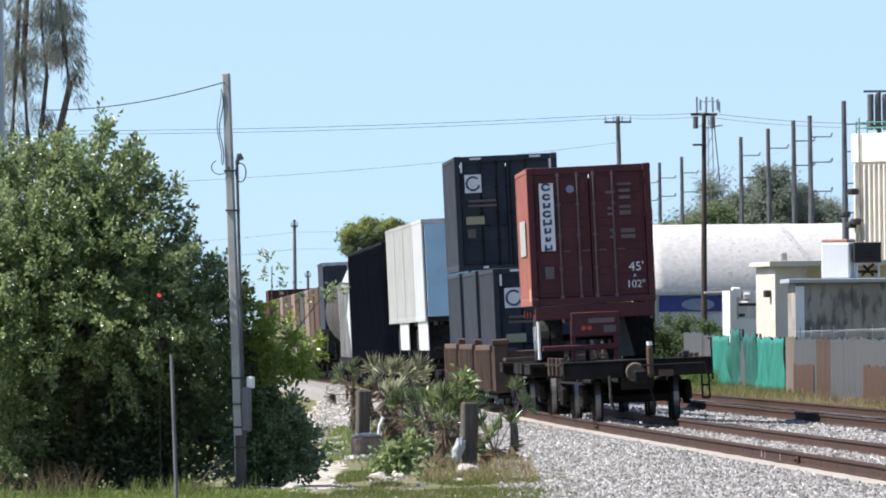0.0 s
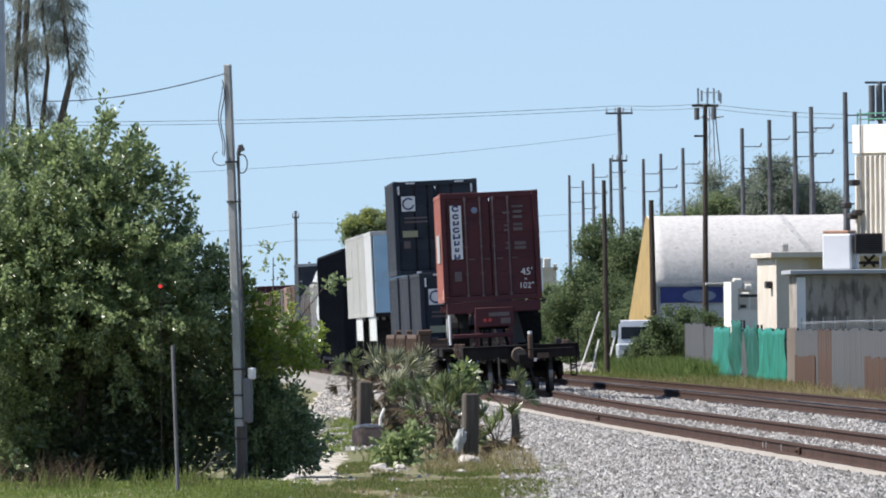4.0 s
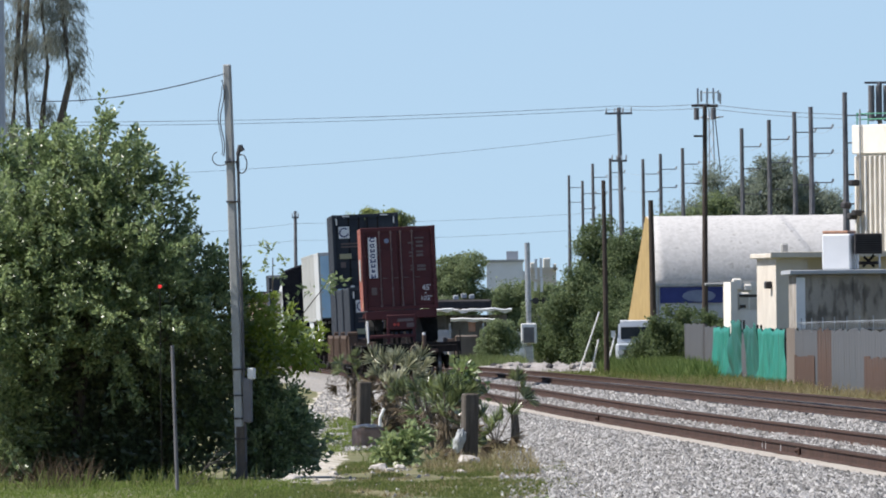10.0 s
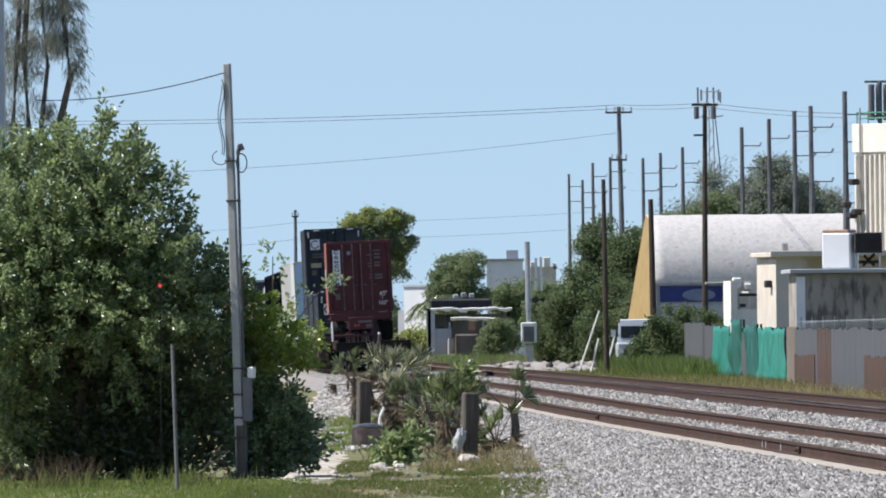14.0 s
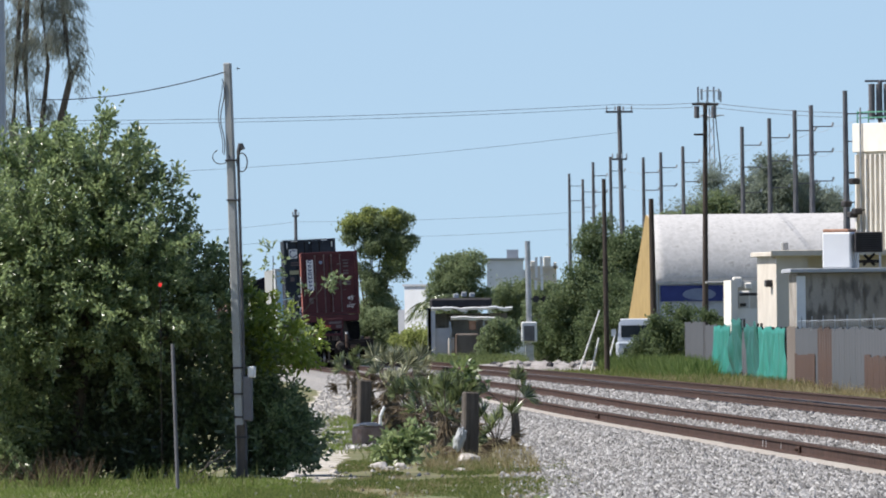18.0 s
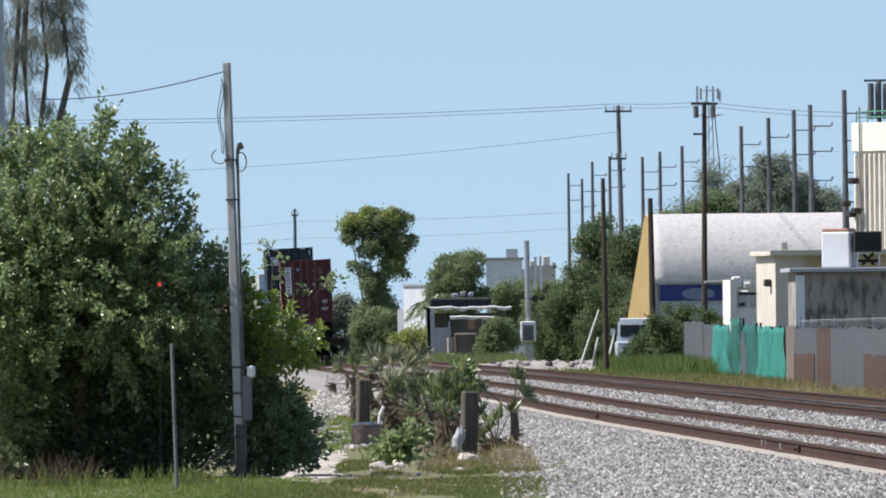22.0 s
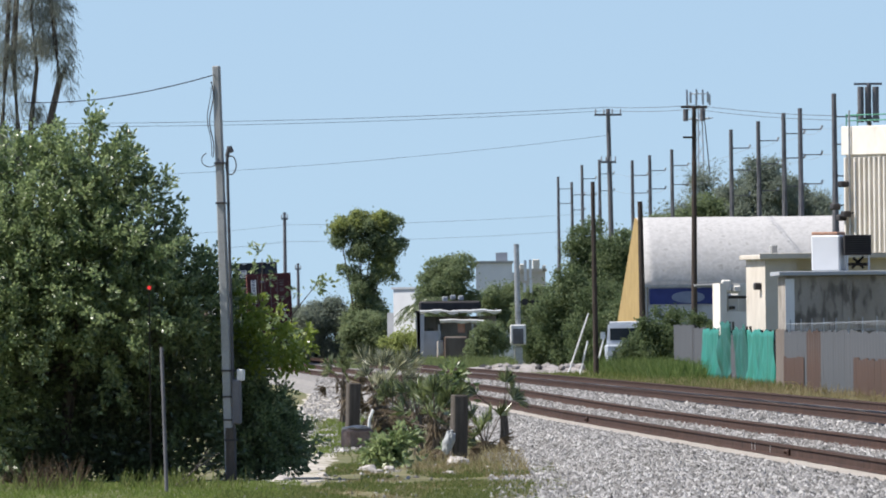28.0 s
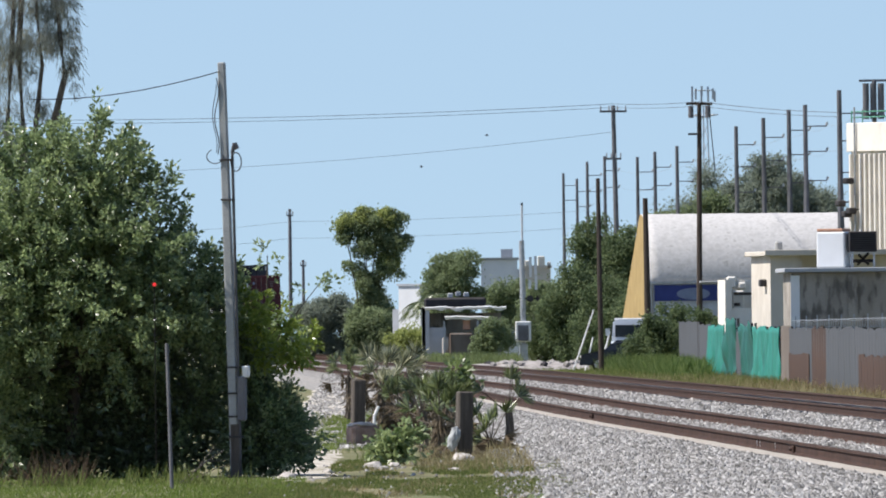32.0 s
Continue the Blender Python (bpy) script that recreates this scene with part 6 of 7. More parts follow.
part("cap", bm, "rubble", blk, "pale broken mortar cap")
pp = rods("bent_pipe", [((0, 0, 0), (0.02, 0, 0.42), 0.03), ((0.02, 0, 0.42), (0.10, 0, 0.60), 0.03)], "label", None)
pp.matrix_basis = pose(-1.25, 320, GROUND)
tagged(pp, "short bent pale pipe sticking up", "pipe")
ys = raw("sign_scrap", [(-0.1, 0, 0.0), (0.12, 0, 0.0), (0.13, 0, 0.3), (-0.1, 0.012, 0.0), (0.12, 0.012, 0.0), (0.13, 0.012, 0.3)], [[0, 1, 2], [5, 4, 3], [0, 3, 4, 1], [1, 4, 5, 2], [2, 5, 3, 0]], "yellow")
ys.matrix_basis = pose(-1.08, 310, GROUND + 0.15)
tagged(ys, "torn triangular piece of a yellow sign", "scrap")
rods("stake", [((0.11, 0.01, -0.2), (0.11, 0.01, 0.3), 0.012)], "wood", ys)
for i, (x, y, sx) in enumerate(((-0.97, 247, 0.24), (-0.68, 250, 0.16), (-0.82, 246, 0.12), (-2.1, 232, 0.2), (-1.6, 240, 0.14), (0.2, 240, 0.16), (0.33, 258, 0.3))):
    bm = bmesh.new()
    bmesh.ops.create_icosphere(bm, subdivisions=2, radius=1.0)
    for vv in bm.verts:
        vv.co *= 1 + 0.3 * noise.noise(vv.co * 1.7 + Vector((i * 5, 0, 0)))
        vv.co = Vector((vv.co.x * sx * 0.6, vv.co.y * sx * 0.5, vv.co.z * sx * 0.35))
    rk = part("loose_rock", bm, "rubble", None)
    rk.matrix_basis = pose(x, y, GROUND + sx * 0.12)
    tagged(rk, "pale loose rock lying in the grass", "rock", "loose rocks")

# low bank of pale crushed stone beyond the far track
bv, bf = [], []
NX, NY = 60, 8
for j in range(NY + 1):
    for i in range(NX + 1):
        u, v_ = i / NX, j / NY
        x = 1.2 + 6.6 * u
        h = 0.50 * math.sin(math.pi * v_) * (0.55 + 0.45 * math.sin(math.pi * u) + 0.35 * noise.noise((x * 1.3, v_ * 2, 4)))
        bv.append((x, 880 + 14 * v_, GROUND - 0.05 + max(0, h)))
for j in range(NY):
    for i in range(NX):
        k = j * (NX + 1) + i
        bf.append((k, k + 1, k + NX + 2, k + NX + 1))
tagged(raw("stone_bank", bv, bf, "spoil"), "low bank of pale crushed stone beside the track", "gravel", kind="stuff")
for i in range(22):
    bm = bmesh.new()
    bmesh.ops.create_icosphere(bm, subdivisions=1, radius=1.0)
    sx = random.uniform(0.14, 0.34)
    for vv in bm.verts:
        vv.co *= 1 + 0.35 * noise.noise(vv.co * 1.5 + Vector((i * 3, 1, 0)))
        vv.co = Vector((vv.co.x * sx, vv.co.y * sx, vv.co.z * sx * 0.7))
    rk = part("rubble_rock", bm, "spoil" if i % 4 else "darkbox", None)
    rk.matrix_basis = pose(2.6 + i * 0.24, 884 + random.uniform(-2, 3), GROUND + 0.2 + sx * 0.3)
    tagged(rk, "broken rock on a low stone bank", "rock", "dumped rubble")

# sand track beside the line
NY = 90
sv, sf = [], []
for j in range(NY + 1):
    y = 226 + (j / NY) ** 1.5 * 480
    c = -1.95 - 0.0046 * (y - 228)
    for i, u in enumerate((-1, -0.6, -0.2, 0.2, 0.6, 1)):
        wob = 0.35 * noise.noise((u * 2, y * 0.05, 8)) + 0.2 * noise.noise((u * 3, y * 0.2, 3))
        sv.append((c + u * (0.55 + 0.0012 * (y - 222)) * min(1, 0.25 + (y - 226) * 0.12) + wob, y, GROUND + 0.016 + 0.02 * noise.noise((u * 3, y * 0.3, 1)) - (0.03 if abs(u) == 1 else 0)))
for j in range(NY):
    for i in range(5):
        k = j * 6 + i
        sf.append((k, k + 1, k + 7, k + 6))
tagged(raw("sand_track", sv, sf, "sand"), "pale sandy track worn through the grass", "path", kind="structure")


def bird(label):
    """A small bird in flight: body, head, tail and two raised wings."""
    b = thing("bird", pose(0, 400, 20), label, "bird", "birds in flight")
    bm = bmesh.new()
    bmesh.ops.create_icosphere(bm, subdivisions=2, radius=1.0, matrix=Matrix.Diagonal((0.075, 0.024, 0.027, 1)))
    bmesh.ops.create_icosphere(bm, subdivisions=1, radius=0.022, matrix=Matrix.Translation((-0.075, 0, 0.01)))
    part("body", bm, "darkbox", b)
    raw("tail", [(0.052, -0.00975, 0), (0.052, 0.00975, 0), (0.13, 0.026, 0.0065), (0.13, -0.026, 0.0065), (0.052, -0.00975, 0.0052), (0.052, 0.00975, 0.0052), (0.13, 0.026, 0.0104), (0.13, -0.026, 0.0104)],
        [[0, 3, 2, 1], [4, 5, 6, 7], [0, 1, 5, 4], [1, 2, 6, 5], [2, 3, 7, 6], [3, 0, 4, 7]], "darkbox", b)
    for sy in (-1, 1):
        raw("wing", [(-0.039, 0, 0.013), (0.0325, 0, 0.013), (0.039, sy * 0.0845, 0.065), (0.052, sy * 0.1625, 0.0585), (-0.013, sy * 0.091, 0.0715), (-0.039, 0, 0.0182), (0.0325, 0, 0.0182), (0.039, sy * 0.0845, 0.0689), (-0.013, sy * 0.091, 0.0754)],
            [[0, 1, 2, 4], [2, 3, 4], [5, 8, 7, 6], [8, 3, 7]], "darkbox", b)
    for c in b.children:
        c.data.transform(Matrix.Scale(0.5, 4))
    return b


bird_a = bird("small dark bird gliding across the sky")
bird_b = bird("small dark bird flapping across the sky")
bird_c = bird("small dark bird flying fast across the sky")

# ---- plants ----


def tree(name, x, y, label, blobs, n, leaf, material, seed, trunk, clumps=70, spread=0.5, extra=(), aspect=0.55, category="tree", fill=0.5, group="trees along the line"):
    """A tapered trunk with limbs to its crown's lobes, and a crown of leaf clumps."""
    t = thing(name, pose(x, y, GROUND), label, category, group)
    paths = [[(0, 0, -0.1, trunk)] + [(0.06 * i * (-1) ** i, 0, trunk * 6 * i, trunk * (1 - 0.12 * i)) for i in range(1, 4)]]
    top = paths[0][-1]
    limbs("trunk", paths, "bark", t)
    br = []
    for b in blobs:
        mid = ((top[0] + b[0]) / 2 + 0.1, (top[1] + b[1]) / 2, (top[2] + b[2]) / 2 - 0.05 * b[2], trunk * 0.38)
        br.append([(top[0], top[1], top[2], trunk * 0.6), mid, (b[0], b[1], b[2], trunk * 0.15)])
    limbs("branch", br, "bark", t, 6)
    if "casuarina" in name:
        crown("crown", blobs, int(n * 1.3), 0.3, material, t, seed, clumps, 0.36, 0.22, 0.5, fill=0.6)
    elif leaf > 0.17:
        lobed("crown", blobs, int(n * 1.9), leaf * 0.85, material, t, seed, max(14, clumps // 3), 0.5)
    else:
        crown("crown", blobs, n, leaf, material, t, seed, clumps, spread, aspect, fill=fill)
    # Paler leaves over the upper crown put its sunlit look into the colour.
    for k, (bl, nn, mat_name) in enumerate(extra):
        tagged(lobed("young_growth", bl, nn, leaf * 0.85, mat_name, t, seed + 50 + k, max(8, clumps // 8), 0.5), "paler leaves over the upper crown, coloured as sunlit", kind="stuff")
    return t


# big leafy bush round the pole: an overhanging crown over a dark hollow
bush = thing("broadleaf_bush", pose(-5.0, 235, GROUND), "large dense broadleaf bush with glossy dark leaves", "bush", "bushes round the pole")
limbs("trunk", [[(-0.2, 1.6, -0.1, 0.11), (-0.15, 1.5, 0.8, 0.09), (0.0, 1.3, 1.8, 0.07)]], "bark", bush)
BUSH = [(-0.7, 0.0, 3.6, 0.7, 1.0, 0.95), (0.05, -0.2, 3.7, 0.75, 1.0, 1.0), (0.4, -0.3, 4.0, 0.38, 0.7, 0.6), (0.78, -0.2, 3.2, 0.48, 0.9, 0.6), (1.15, 0.0, 2.45, 0.5, 0.7, 0.55), (0.1, 0.2, 2.7, 1.0, 1.0, 0.8),
        (-1.3, 0.0, 2.4, 0.7, 1.1, 1.3), (-1.35, 0.2, 3.5, 0.4, 0.9, 0.7), (-1.4, 0.3, 1.2, 0.6, 1.0, 1.1), (1.5, 1.2, 1.2, 0.6, 0.6, 0.8), (-0.85, 1.1, 1.4, 0.5, 0.6, 0.9)]
TIPS = [(0.3, -0.2, 4.75, 0.1, 0.2, 0.2), (0.74, -0.2, 4.4, 0.12, 0.2, 0.2), (1.05, -0.2, 3.95, 0.14, 0.3, 0.18), (1.30, -0.1, 3.4, 0.15, 0.3, 0.16), (1.62, 0, 2.95, 0.25, 0.3, 0.16), (1.95, 0, 2.5, 0.2, 0.3, 0.2), (1.6, 0.2, 2.4, 0.4, 0.4, 0.4), (1.5, 0.2, 2.8, 0.3, 0.4, 0.3), (1.8, 0.2, 2.0, 0.3, 0.4, 0.3), (-0.1, 0, 4.5, 0.14, 0.3, 0.2), (-0.8, 0, 4.4, 0.2, 0.3, 0.2)]
BACK = [(0.4, 1.5, 2.1, 1.1, 0.5, 0.8), (1.1, 1.4, 2.0, 0.6, 0.4, 0.5), (-0.6, 1.5, 2.1, 0.9, 0.5, 0.8), (0.1, 2.0, 1.3, 1.6, 0.6, 1.4), (-1.1, 2.0, 1.3, 1.4, 0.6, 1.4), (1.3, 1.8, 0.9, 1.1, 0.6, 1.0), (-0.1, 1.2, 2.8, 1.0, 0.7, 1.0), (-1.2, 1.2, 2.8, 1.2, 0.7, 1.2), (0.7, 1.8, 0.4, 1.9, 0.5, 0.5), (-1.0, 1.8, 0.4, 1.6, 0.5, 0.5)]
limbs("branch", [[(0.0, 1.3, 1.7, 0.05), ((b[0]) * 0.5, 0.7, 1.7 + (b[2] - 1.7) * 0.6, 0.03), (b[0], b[1], b[2] + 0.2, 0.01)] for b in BUSH[:9] + TIPS], "bark", bush, 6)
sprays("crown", BUSH, 640, 60, 0.082, "leaf", bush, 21, 0.62, 0.065, 0.62, 0.6, 0.5)
sprays("front_foliage", [(-0.6, -0.5, 2.7, 1.3, 0.7, 1.1), (0.6, -0.3, 2.3, 0.9, 0.6, 0.9), (0.75, -1.1, 2.75, 0.75, 0.4, 0.8)], 230, 44, 0.075, "leaf", bush, 29, 0.5, 0.06, 0.62, 0.5, 0.2, front=True)
sprays("outer_foliage", TIPS, 180, 40, 0.080, "leaf", bush, 24, 0.36, 0.06, 0.55, 0.5)
TWIGS = [(0.28, -0.3, 4.95, 0.05, 0.1, 0.12), (0.78, -0.3, 4.62, 0.06, 0.1, 0.08), (1.12, -0.3, 4.25, 0.06, 0.1, 0.08), (1.35, -0.2, 3.85, 0.06, 0.1, 0.06), (1.62, -0.2, 3.3, 0.08, 0.1, 0.05), (1.9, -0.1, 2.95, 0.1, 0.1, 0.05), (2.15, 0, 2.8, 0.08, 0.1, 0.06), (-0.5, -0.2, 4.7, 0.08, 0.1, 0.08), (-1.1, -0.2, 4.5, 0.08, 0.1, 0.1)]
sprays("twig_leaves", TWIGS, 60, 16, 0.085, "leaf", bush, 33, 0.26, 0.05, 0.62, 0.4)
limbs("twig", [[(b[0] * 0.55, b[1] + 0.3, b[2] - 0.9, 0.014), (b[0] * 0.85, b[1] + 0.1, b[2] - 0.35, 0.010), (b[0], b[1], b[2] + 0.1, 0.005)] for b in TWIGS], "bark", bush, 5)
crown("inner_leaves", BACK, 34000, 0.11, "shadeleaf", bush, 25, 620, 0.19, 0.6)
crown("inner_growth", BUSH, 9000, 0.10, "shadeleaf", bush, 26, 400, 0.18, 0.6, fill=1.1)
bs = thing("broadleaf_shrub", pose(-2.32, 235.6, GROUND), "leafy shrub with yellow-green young growth beside a pole", "bush", "bushes round the pole")
limbs("trunk", [[(0, 0.3, -0.1, 0.05), (0.05, 0.25, 0.6, 0.04), (-0.1, 0.1, 1.4, 0.02)]], "bark", bs)
SHRUB = [(0.0, 0, 0.82, 0.32, 0.5, 0.3), (0.12, 0, 0.45, 0.36, 0.5, 0.35), (-0.35, 0.1, 1.5, 0.2, 0.4, 0.6), (-0.25, 0, 0.6, 0.35, 0.5, 0.5)]
sprays("crown", SHRUB, 260, 34, 0.075, "leaf", bs, 22, 0.3, 0.06, 0.55)
crown("inner_leaves", SHRUB, 5200, 0.10, "shadeleaf", bs, 27, 120, 0.15, 0.6, fill=0.8)
tagged(sprays("young_growth", [(0.05, -0.3, 1.88, 0.40, 0.3, 0.24), (-0.2, -0.3, 2.15, 0.25, 0.3, 0.3), (-0.42, -0.3, 2.3, 0.2, 0.2, 0.3), (0.32, -0.3, 1.80, 0.22, 0.3, 0.16)], 80, 22, 0.09, "leafy", bs, 28, 0.26, 0.05, 0.6), "yellow-green young leaves", kind="stuff")
sprig = thing("tall_sprig", pose(-2.5, 240, GROUND), "thin leafy sprigs standing clear of a shrub", "bush", "bushes round the pole")
limbs("stem", [[(0, 0, 0, 0.02), (0.06, 0, 1.8, 0.015), (0.08, 0, 3.1, 0.007)], [(0, 0, 1.4, 0.012), (0.5, 0, 2.3, 0.008), (0.9, 0, 2.8, 0.005)], [(0, 0, 1.4, 0.012), (0.3, 0, 2.1, 0.008), (0.45, 0, 2.5, 0.005)]], "bark", sprig, 5)
sprays("leaves", [(0.08, 0, 3.0, 0.1, 0.2, 0.15), (0.8, 0, 2.65, 0.12, 0.2, 0.1), (0.42, 0, 2.35, 0.1, 0.2, 0.12), (0.3, 0, 1.9, 0.25, 0.2, 0.25)], 40, 14, 0.085, "leaf", sprig, 23, 0.24, 0.045, 0.6)

# casuarina behind the bush
cas = thing("casuarina_tree", pose(-7.2, 300, GROUND), "tall feathery casuarina with drooping grey-green needles", "tree", "trees along the line")
limbs("trunk", [[(-0.15, 0, 0, 0.16), (-0.22, 0, 3, 0.12), (-0.1, 0, 5.2, 0.075), (-0.2, 0, 7, 0.06), (-0.12, 0, 8.2, 0.045), (-0.25, 0, 10, 0.03)], [(0.25, 0, 3.5, 0.09), (0.35, 0, 5.5, 0.07), (0.62, 0, 6.6, 0.055), (0.55, 0, 7.2, 0.04), (0.40, 0, 8.8, 0.025)],
                [(-0.3, 0, 4, 0.08), (-0.42, 0, 5.6, 0.06), (-0.33, 0, 6.9, 0.05), (-0.2, 0, 9, 0.025)], [(0.05, 0, 4.5, 0.06), (0.1, 0, 5.8, 0.045), (0.22, 0, 6.8, 0.035), (0.13, 0, 7.7, 0.03), (0.15, 0, 9, 0.02)], [(0.62, 0, 6.6, 0.04), (0.75, 0, 6.8, 0.03)]], "bark", cas)


def tassels(name, blobs, clumps, per, length, material, parent, seed):
    """Drooping needles: clumps scattered in a set of ellipsoids, each a loose hanging tassel."""
    r = np.random.default_rng(seed)
    blobs = np.array(blobs, float)
    area = blobs[:, 3] * blobs[:, 5]
    pick = r.choice(len(blobs), clumps, p=area / area.sum())
    d = r.normal(size=(clumps, 3))
    d /= np.linalg.norm(d, axis=1, keepdims=True)
    c = blobs[pick, :3] + d * blobs[pick, 3:] * r.random((clumps, 1)) ** 0.45
    k = np.repeat(np.arange(clumps), per)
    n = clumps * per
    base = c[k] + r.normal(size=(n, 3)) * np.array([0.07, 0.07, 0.10])
    ways = np.stack([r.normal(size=n) * 0.35 + d[k, 0] * 0.35, r.normal(size=n) * 0.35, -0.9 + 0.3 * r.random(n)], 1)
    return blades(name, base, ways, length * (0.5 + 0.8 * r.random(n)), 0.011, material, parent, "", r)


tassels("needles", [(-0.45, 0, 7.4, 0.6, 0.6, 1.6), (0.15, 0, 7.5, 0.5, 0.6, 1.6), (0.45, 0, 8.2, 0.4, 0.5, 0.9), (-0.5, 0, 5.9, 0.6, 0.6, 0.9), (0.55, 0, 7.2, 0.35, 0.4, 0.7), (-0.25, 0, 9.5, 0.8, 0.8, 1.2), (-0.5, 0, 4.8, 0.5, 0.5, 0.8), (0.75, 0, 6.5, 0.12, 0.2, 0.3)], 250, 80, 0.17, "needle", cas, 31)
edge = limbs("grey_pole", [[(0, 0, 0, 0.09), (0, 0, 7.2, 0.08)]], "palesteel", None, 10)
edge.matrix_basis = pose(-6.30, 241, GROUND)
tagged(edge, "plain grey pole standing behind a bush", "utility pole", "poles beside the track")

lampp = rods("red_signal_lamp", [((0, 0, 2.68), (0, -0.05, 2.68), 0.026)], "redlamp", None, n=16)
lampp.matrix_basis = pose(-3.88, 231.3, GROUND)
tagged(lampp, "small glowing red signal lamp on a thin stake", "signal lamp")
rods("stake", [((0, 0.03, 0), (0, 0.03, 2.7), 0.007)], "steel", lampp)


def palmetto(x, y, stem, size, seed, label, dry=0.3, fans=15, leaf="palm"):
    """A low fan palm: several fans of narrow stiff leaflets on stalks, dead fans drooping below."""
    r = np.random.default_rng(seed)
    t = thing("fan_palm", pose(x, y, GROUND), label, "palm", "low fan palms")
    stalks = []
    for mat_name, count, low in ((leaf, fans, False), ("drypalm", int(12 * dry) + 1, True)):
        for _ in range(count):
            az = r.random() * 6.283
            el = r.uniform(0.15, 1.45) if not low else r.uniform(-0.5, 0.25)
            d = np.array([math.cos(az) * math.cos(el), math.sin(az) * math.cos(el), math.sin(el)])
            hub = d * size * r.uniform(0.5, 1.05) + np.array([0, 0, stem])
            stalks.append([(0, 0, stem * 0.85, 0.012), (*hub, 0.008)])
            side = np.cross(d, r.normal(size=3) + np.array([0, -1.2, 0]))
            side /= np.linalg.norm(side) + 1e-6
            base, way = [], []
            for a in np.linspace(-1.2, 1.2, 19):
                w_ = d * math.cos(a) + side * math.sin(a) + np.array([0, 0, 0.05 if not low else -0.6])
                base.append(hub)
                way.append(w_ + r.normal(size=3) * 0.07)
            blades("fan" if not low else "dead_fan", np.array(base), np.array(way), size * 0.55 * (0.75 + 0.35 * r.random(len(base))), 0.046 * size ** 0.5, mat_name, t, "" if not low else "brown dead fan", r, 0.5)
    n = int(110 * (0.3 + dry))
    az = r.random(n) * 6.283
    zz = stem * r.random(n) ** 0.7
    base = np.stack([np.cos(az) * 0.07, np.sin(az) * 0.07, 0.08 + zz], 1)
    way = np.stack([np.cos(az) * 0.55, np.sin(az) * 0.55, -0.75 + r.normal(size=n) * 0.3], 1)
    blades("thatch", base, way, size * 0.40 * (0.6 + 0.6 * r.random(n)), 0.035, "drypalm", t, "brown hanging thatch of dead leaves", r)
    limbs("stalk", stalks, "bark", t, 4)
    limbs("trunk", [[(0, 0, -0.05, 0.09), (0.03, 0, stem * 0.5, 0.08), (0, 0, stem, 0.07)]], "bark", t)
    return t


palmetto(0.02, 276, 0.52, 0.56, 41, "green fan palm with dead brown skirt beside a timber stub", 0.4, 10)
palmetto(-0.28, 281, 0.66, 0.48, 42, "dark green fan palm in weeds", 0.3, 10)
palmetto(0.86, 285, 0.14, 0.56, 43, "dark green low fan palm beside the stone bed", 0.7, 9)
palmetto(1.22, 300, 0.62, 0.55, 44, "green fan palm with thin upright fans", -0.29, 6)
palmetto(-1.10, 365, 0.95, 0.75, 45, "pale sunlit fan palm with dry fans", 0.5, 10, "palepalm")
palmetto(-0.75, 370, 0.90, 0.66, 46, "pale sunlit fan palm with dry fans", 0.6, 9, "palepalm")
palmetto(-2.05, 380, 1.0, 0.50, 47, "green fan palm by the sand track", 0.2, 8)
palmetto(0.16, 290, 0.78, 0.46, 49, "green fan palm with upright fans", 0.2, 7)
palmetto(-1.22, 352, 0.70, 0.55, 51, "fan palm, half dry, beside a timber stub", 0.6, 9, "palepalm")
palmetto(-0.85, 345, 0.45, 0.50, 52, "low fan palm, mostly dry", 0.9, 6)
palmetto(0.22, 266, 0.16, 0.42, 60, "dead brown palm clump at the foot of a timber stub", 1.1, 2)
palmetto(-0.08, 288, 0.60, 0.52, 61, "dense dark green fan palm among weeds", 0.3, 12)
palmetto(-0.48, 300, 0.50, 0.46, 50, "green fan palm in weeds", 0.5, 8)

tree("low_shrub", -0.68, 253, "bright green low broadleaf shrub", [(0, 0, 0.20, 0.28, 0.4, 0.22), (0.12, 0, 0.40, 0.18, 0.3, 0.16), (-0.08, 0, 0.38, 0.18, 0.2, 0.16), (0.24, 0.1, 0.46, 0.12, 0.2, 0.10)], 900, 0.115, "shrubleaf", 51, 0.012, 40, 0.09, category="bush", group="low shrubs", aspect=0.7)
tree("low_shrub", 0.30, 300, "green leafy sapling among palms", [(0, 0, 0.95, 0.22, 0.2, 0.28), (0.02, 0, 1.3, 0.17, 0.2, 0.2)], 420, 0.13, "saplingleaf", 52, 0.012, 26, 0.09, category="bush", group="low shrubs", aspect=0.7)


def grass(name, n, region, hi, material, seed, label, width=0.012, lean=0.35):
    """Blades of grass; region(r, n) gives their feet."""
    r = np.random.default_rng(seed)
    x, y = region(r, n)
    base = np.stack([x, y, np.full(n, GROUND - 0.01)], 1)
    way = np.stack([r.normal(size=n) * lean, r.normal(size=n) * lean, np.ones(n)], 1)
    ob = blades(name, base, way, hi * (0.4 + 0.8 * r.random(n)), width, material, None, "", r)
    return tagged(ob, label, "grass", kind="stuff")


def strip(y0, y1, a, b, power=1.0):
    return lambda r, n: (lambda y: (a(y) + (b(y) - a(y)) * r.random(n), y))(y0 + (y1 - y0) * r.random(n) ** power)


def patchy(reg, cell, keep, seed):
    """Keeps a region's feet only where a coarse noise says so."""
    def f(r, n):
        x, y = reg(r, int(n / keep * 1.15))
        q = np.array([noise.noise((a / cell, b / (cell * 12), seed)) for a, b in zip(x, y)])
        k = np.argsort(-q)[:n]
        return x[k], y[k]
    return f


left_of_bed = lambda y: near_track(y) - bed_edge(y)
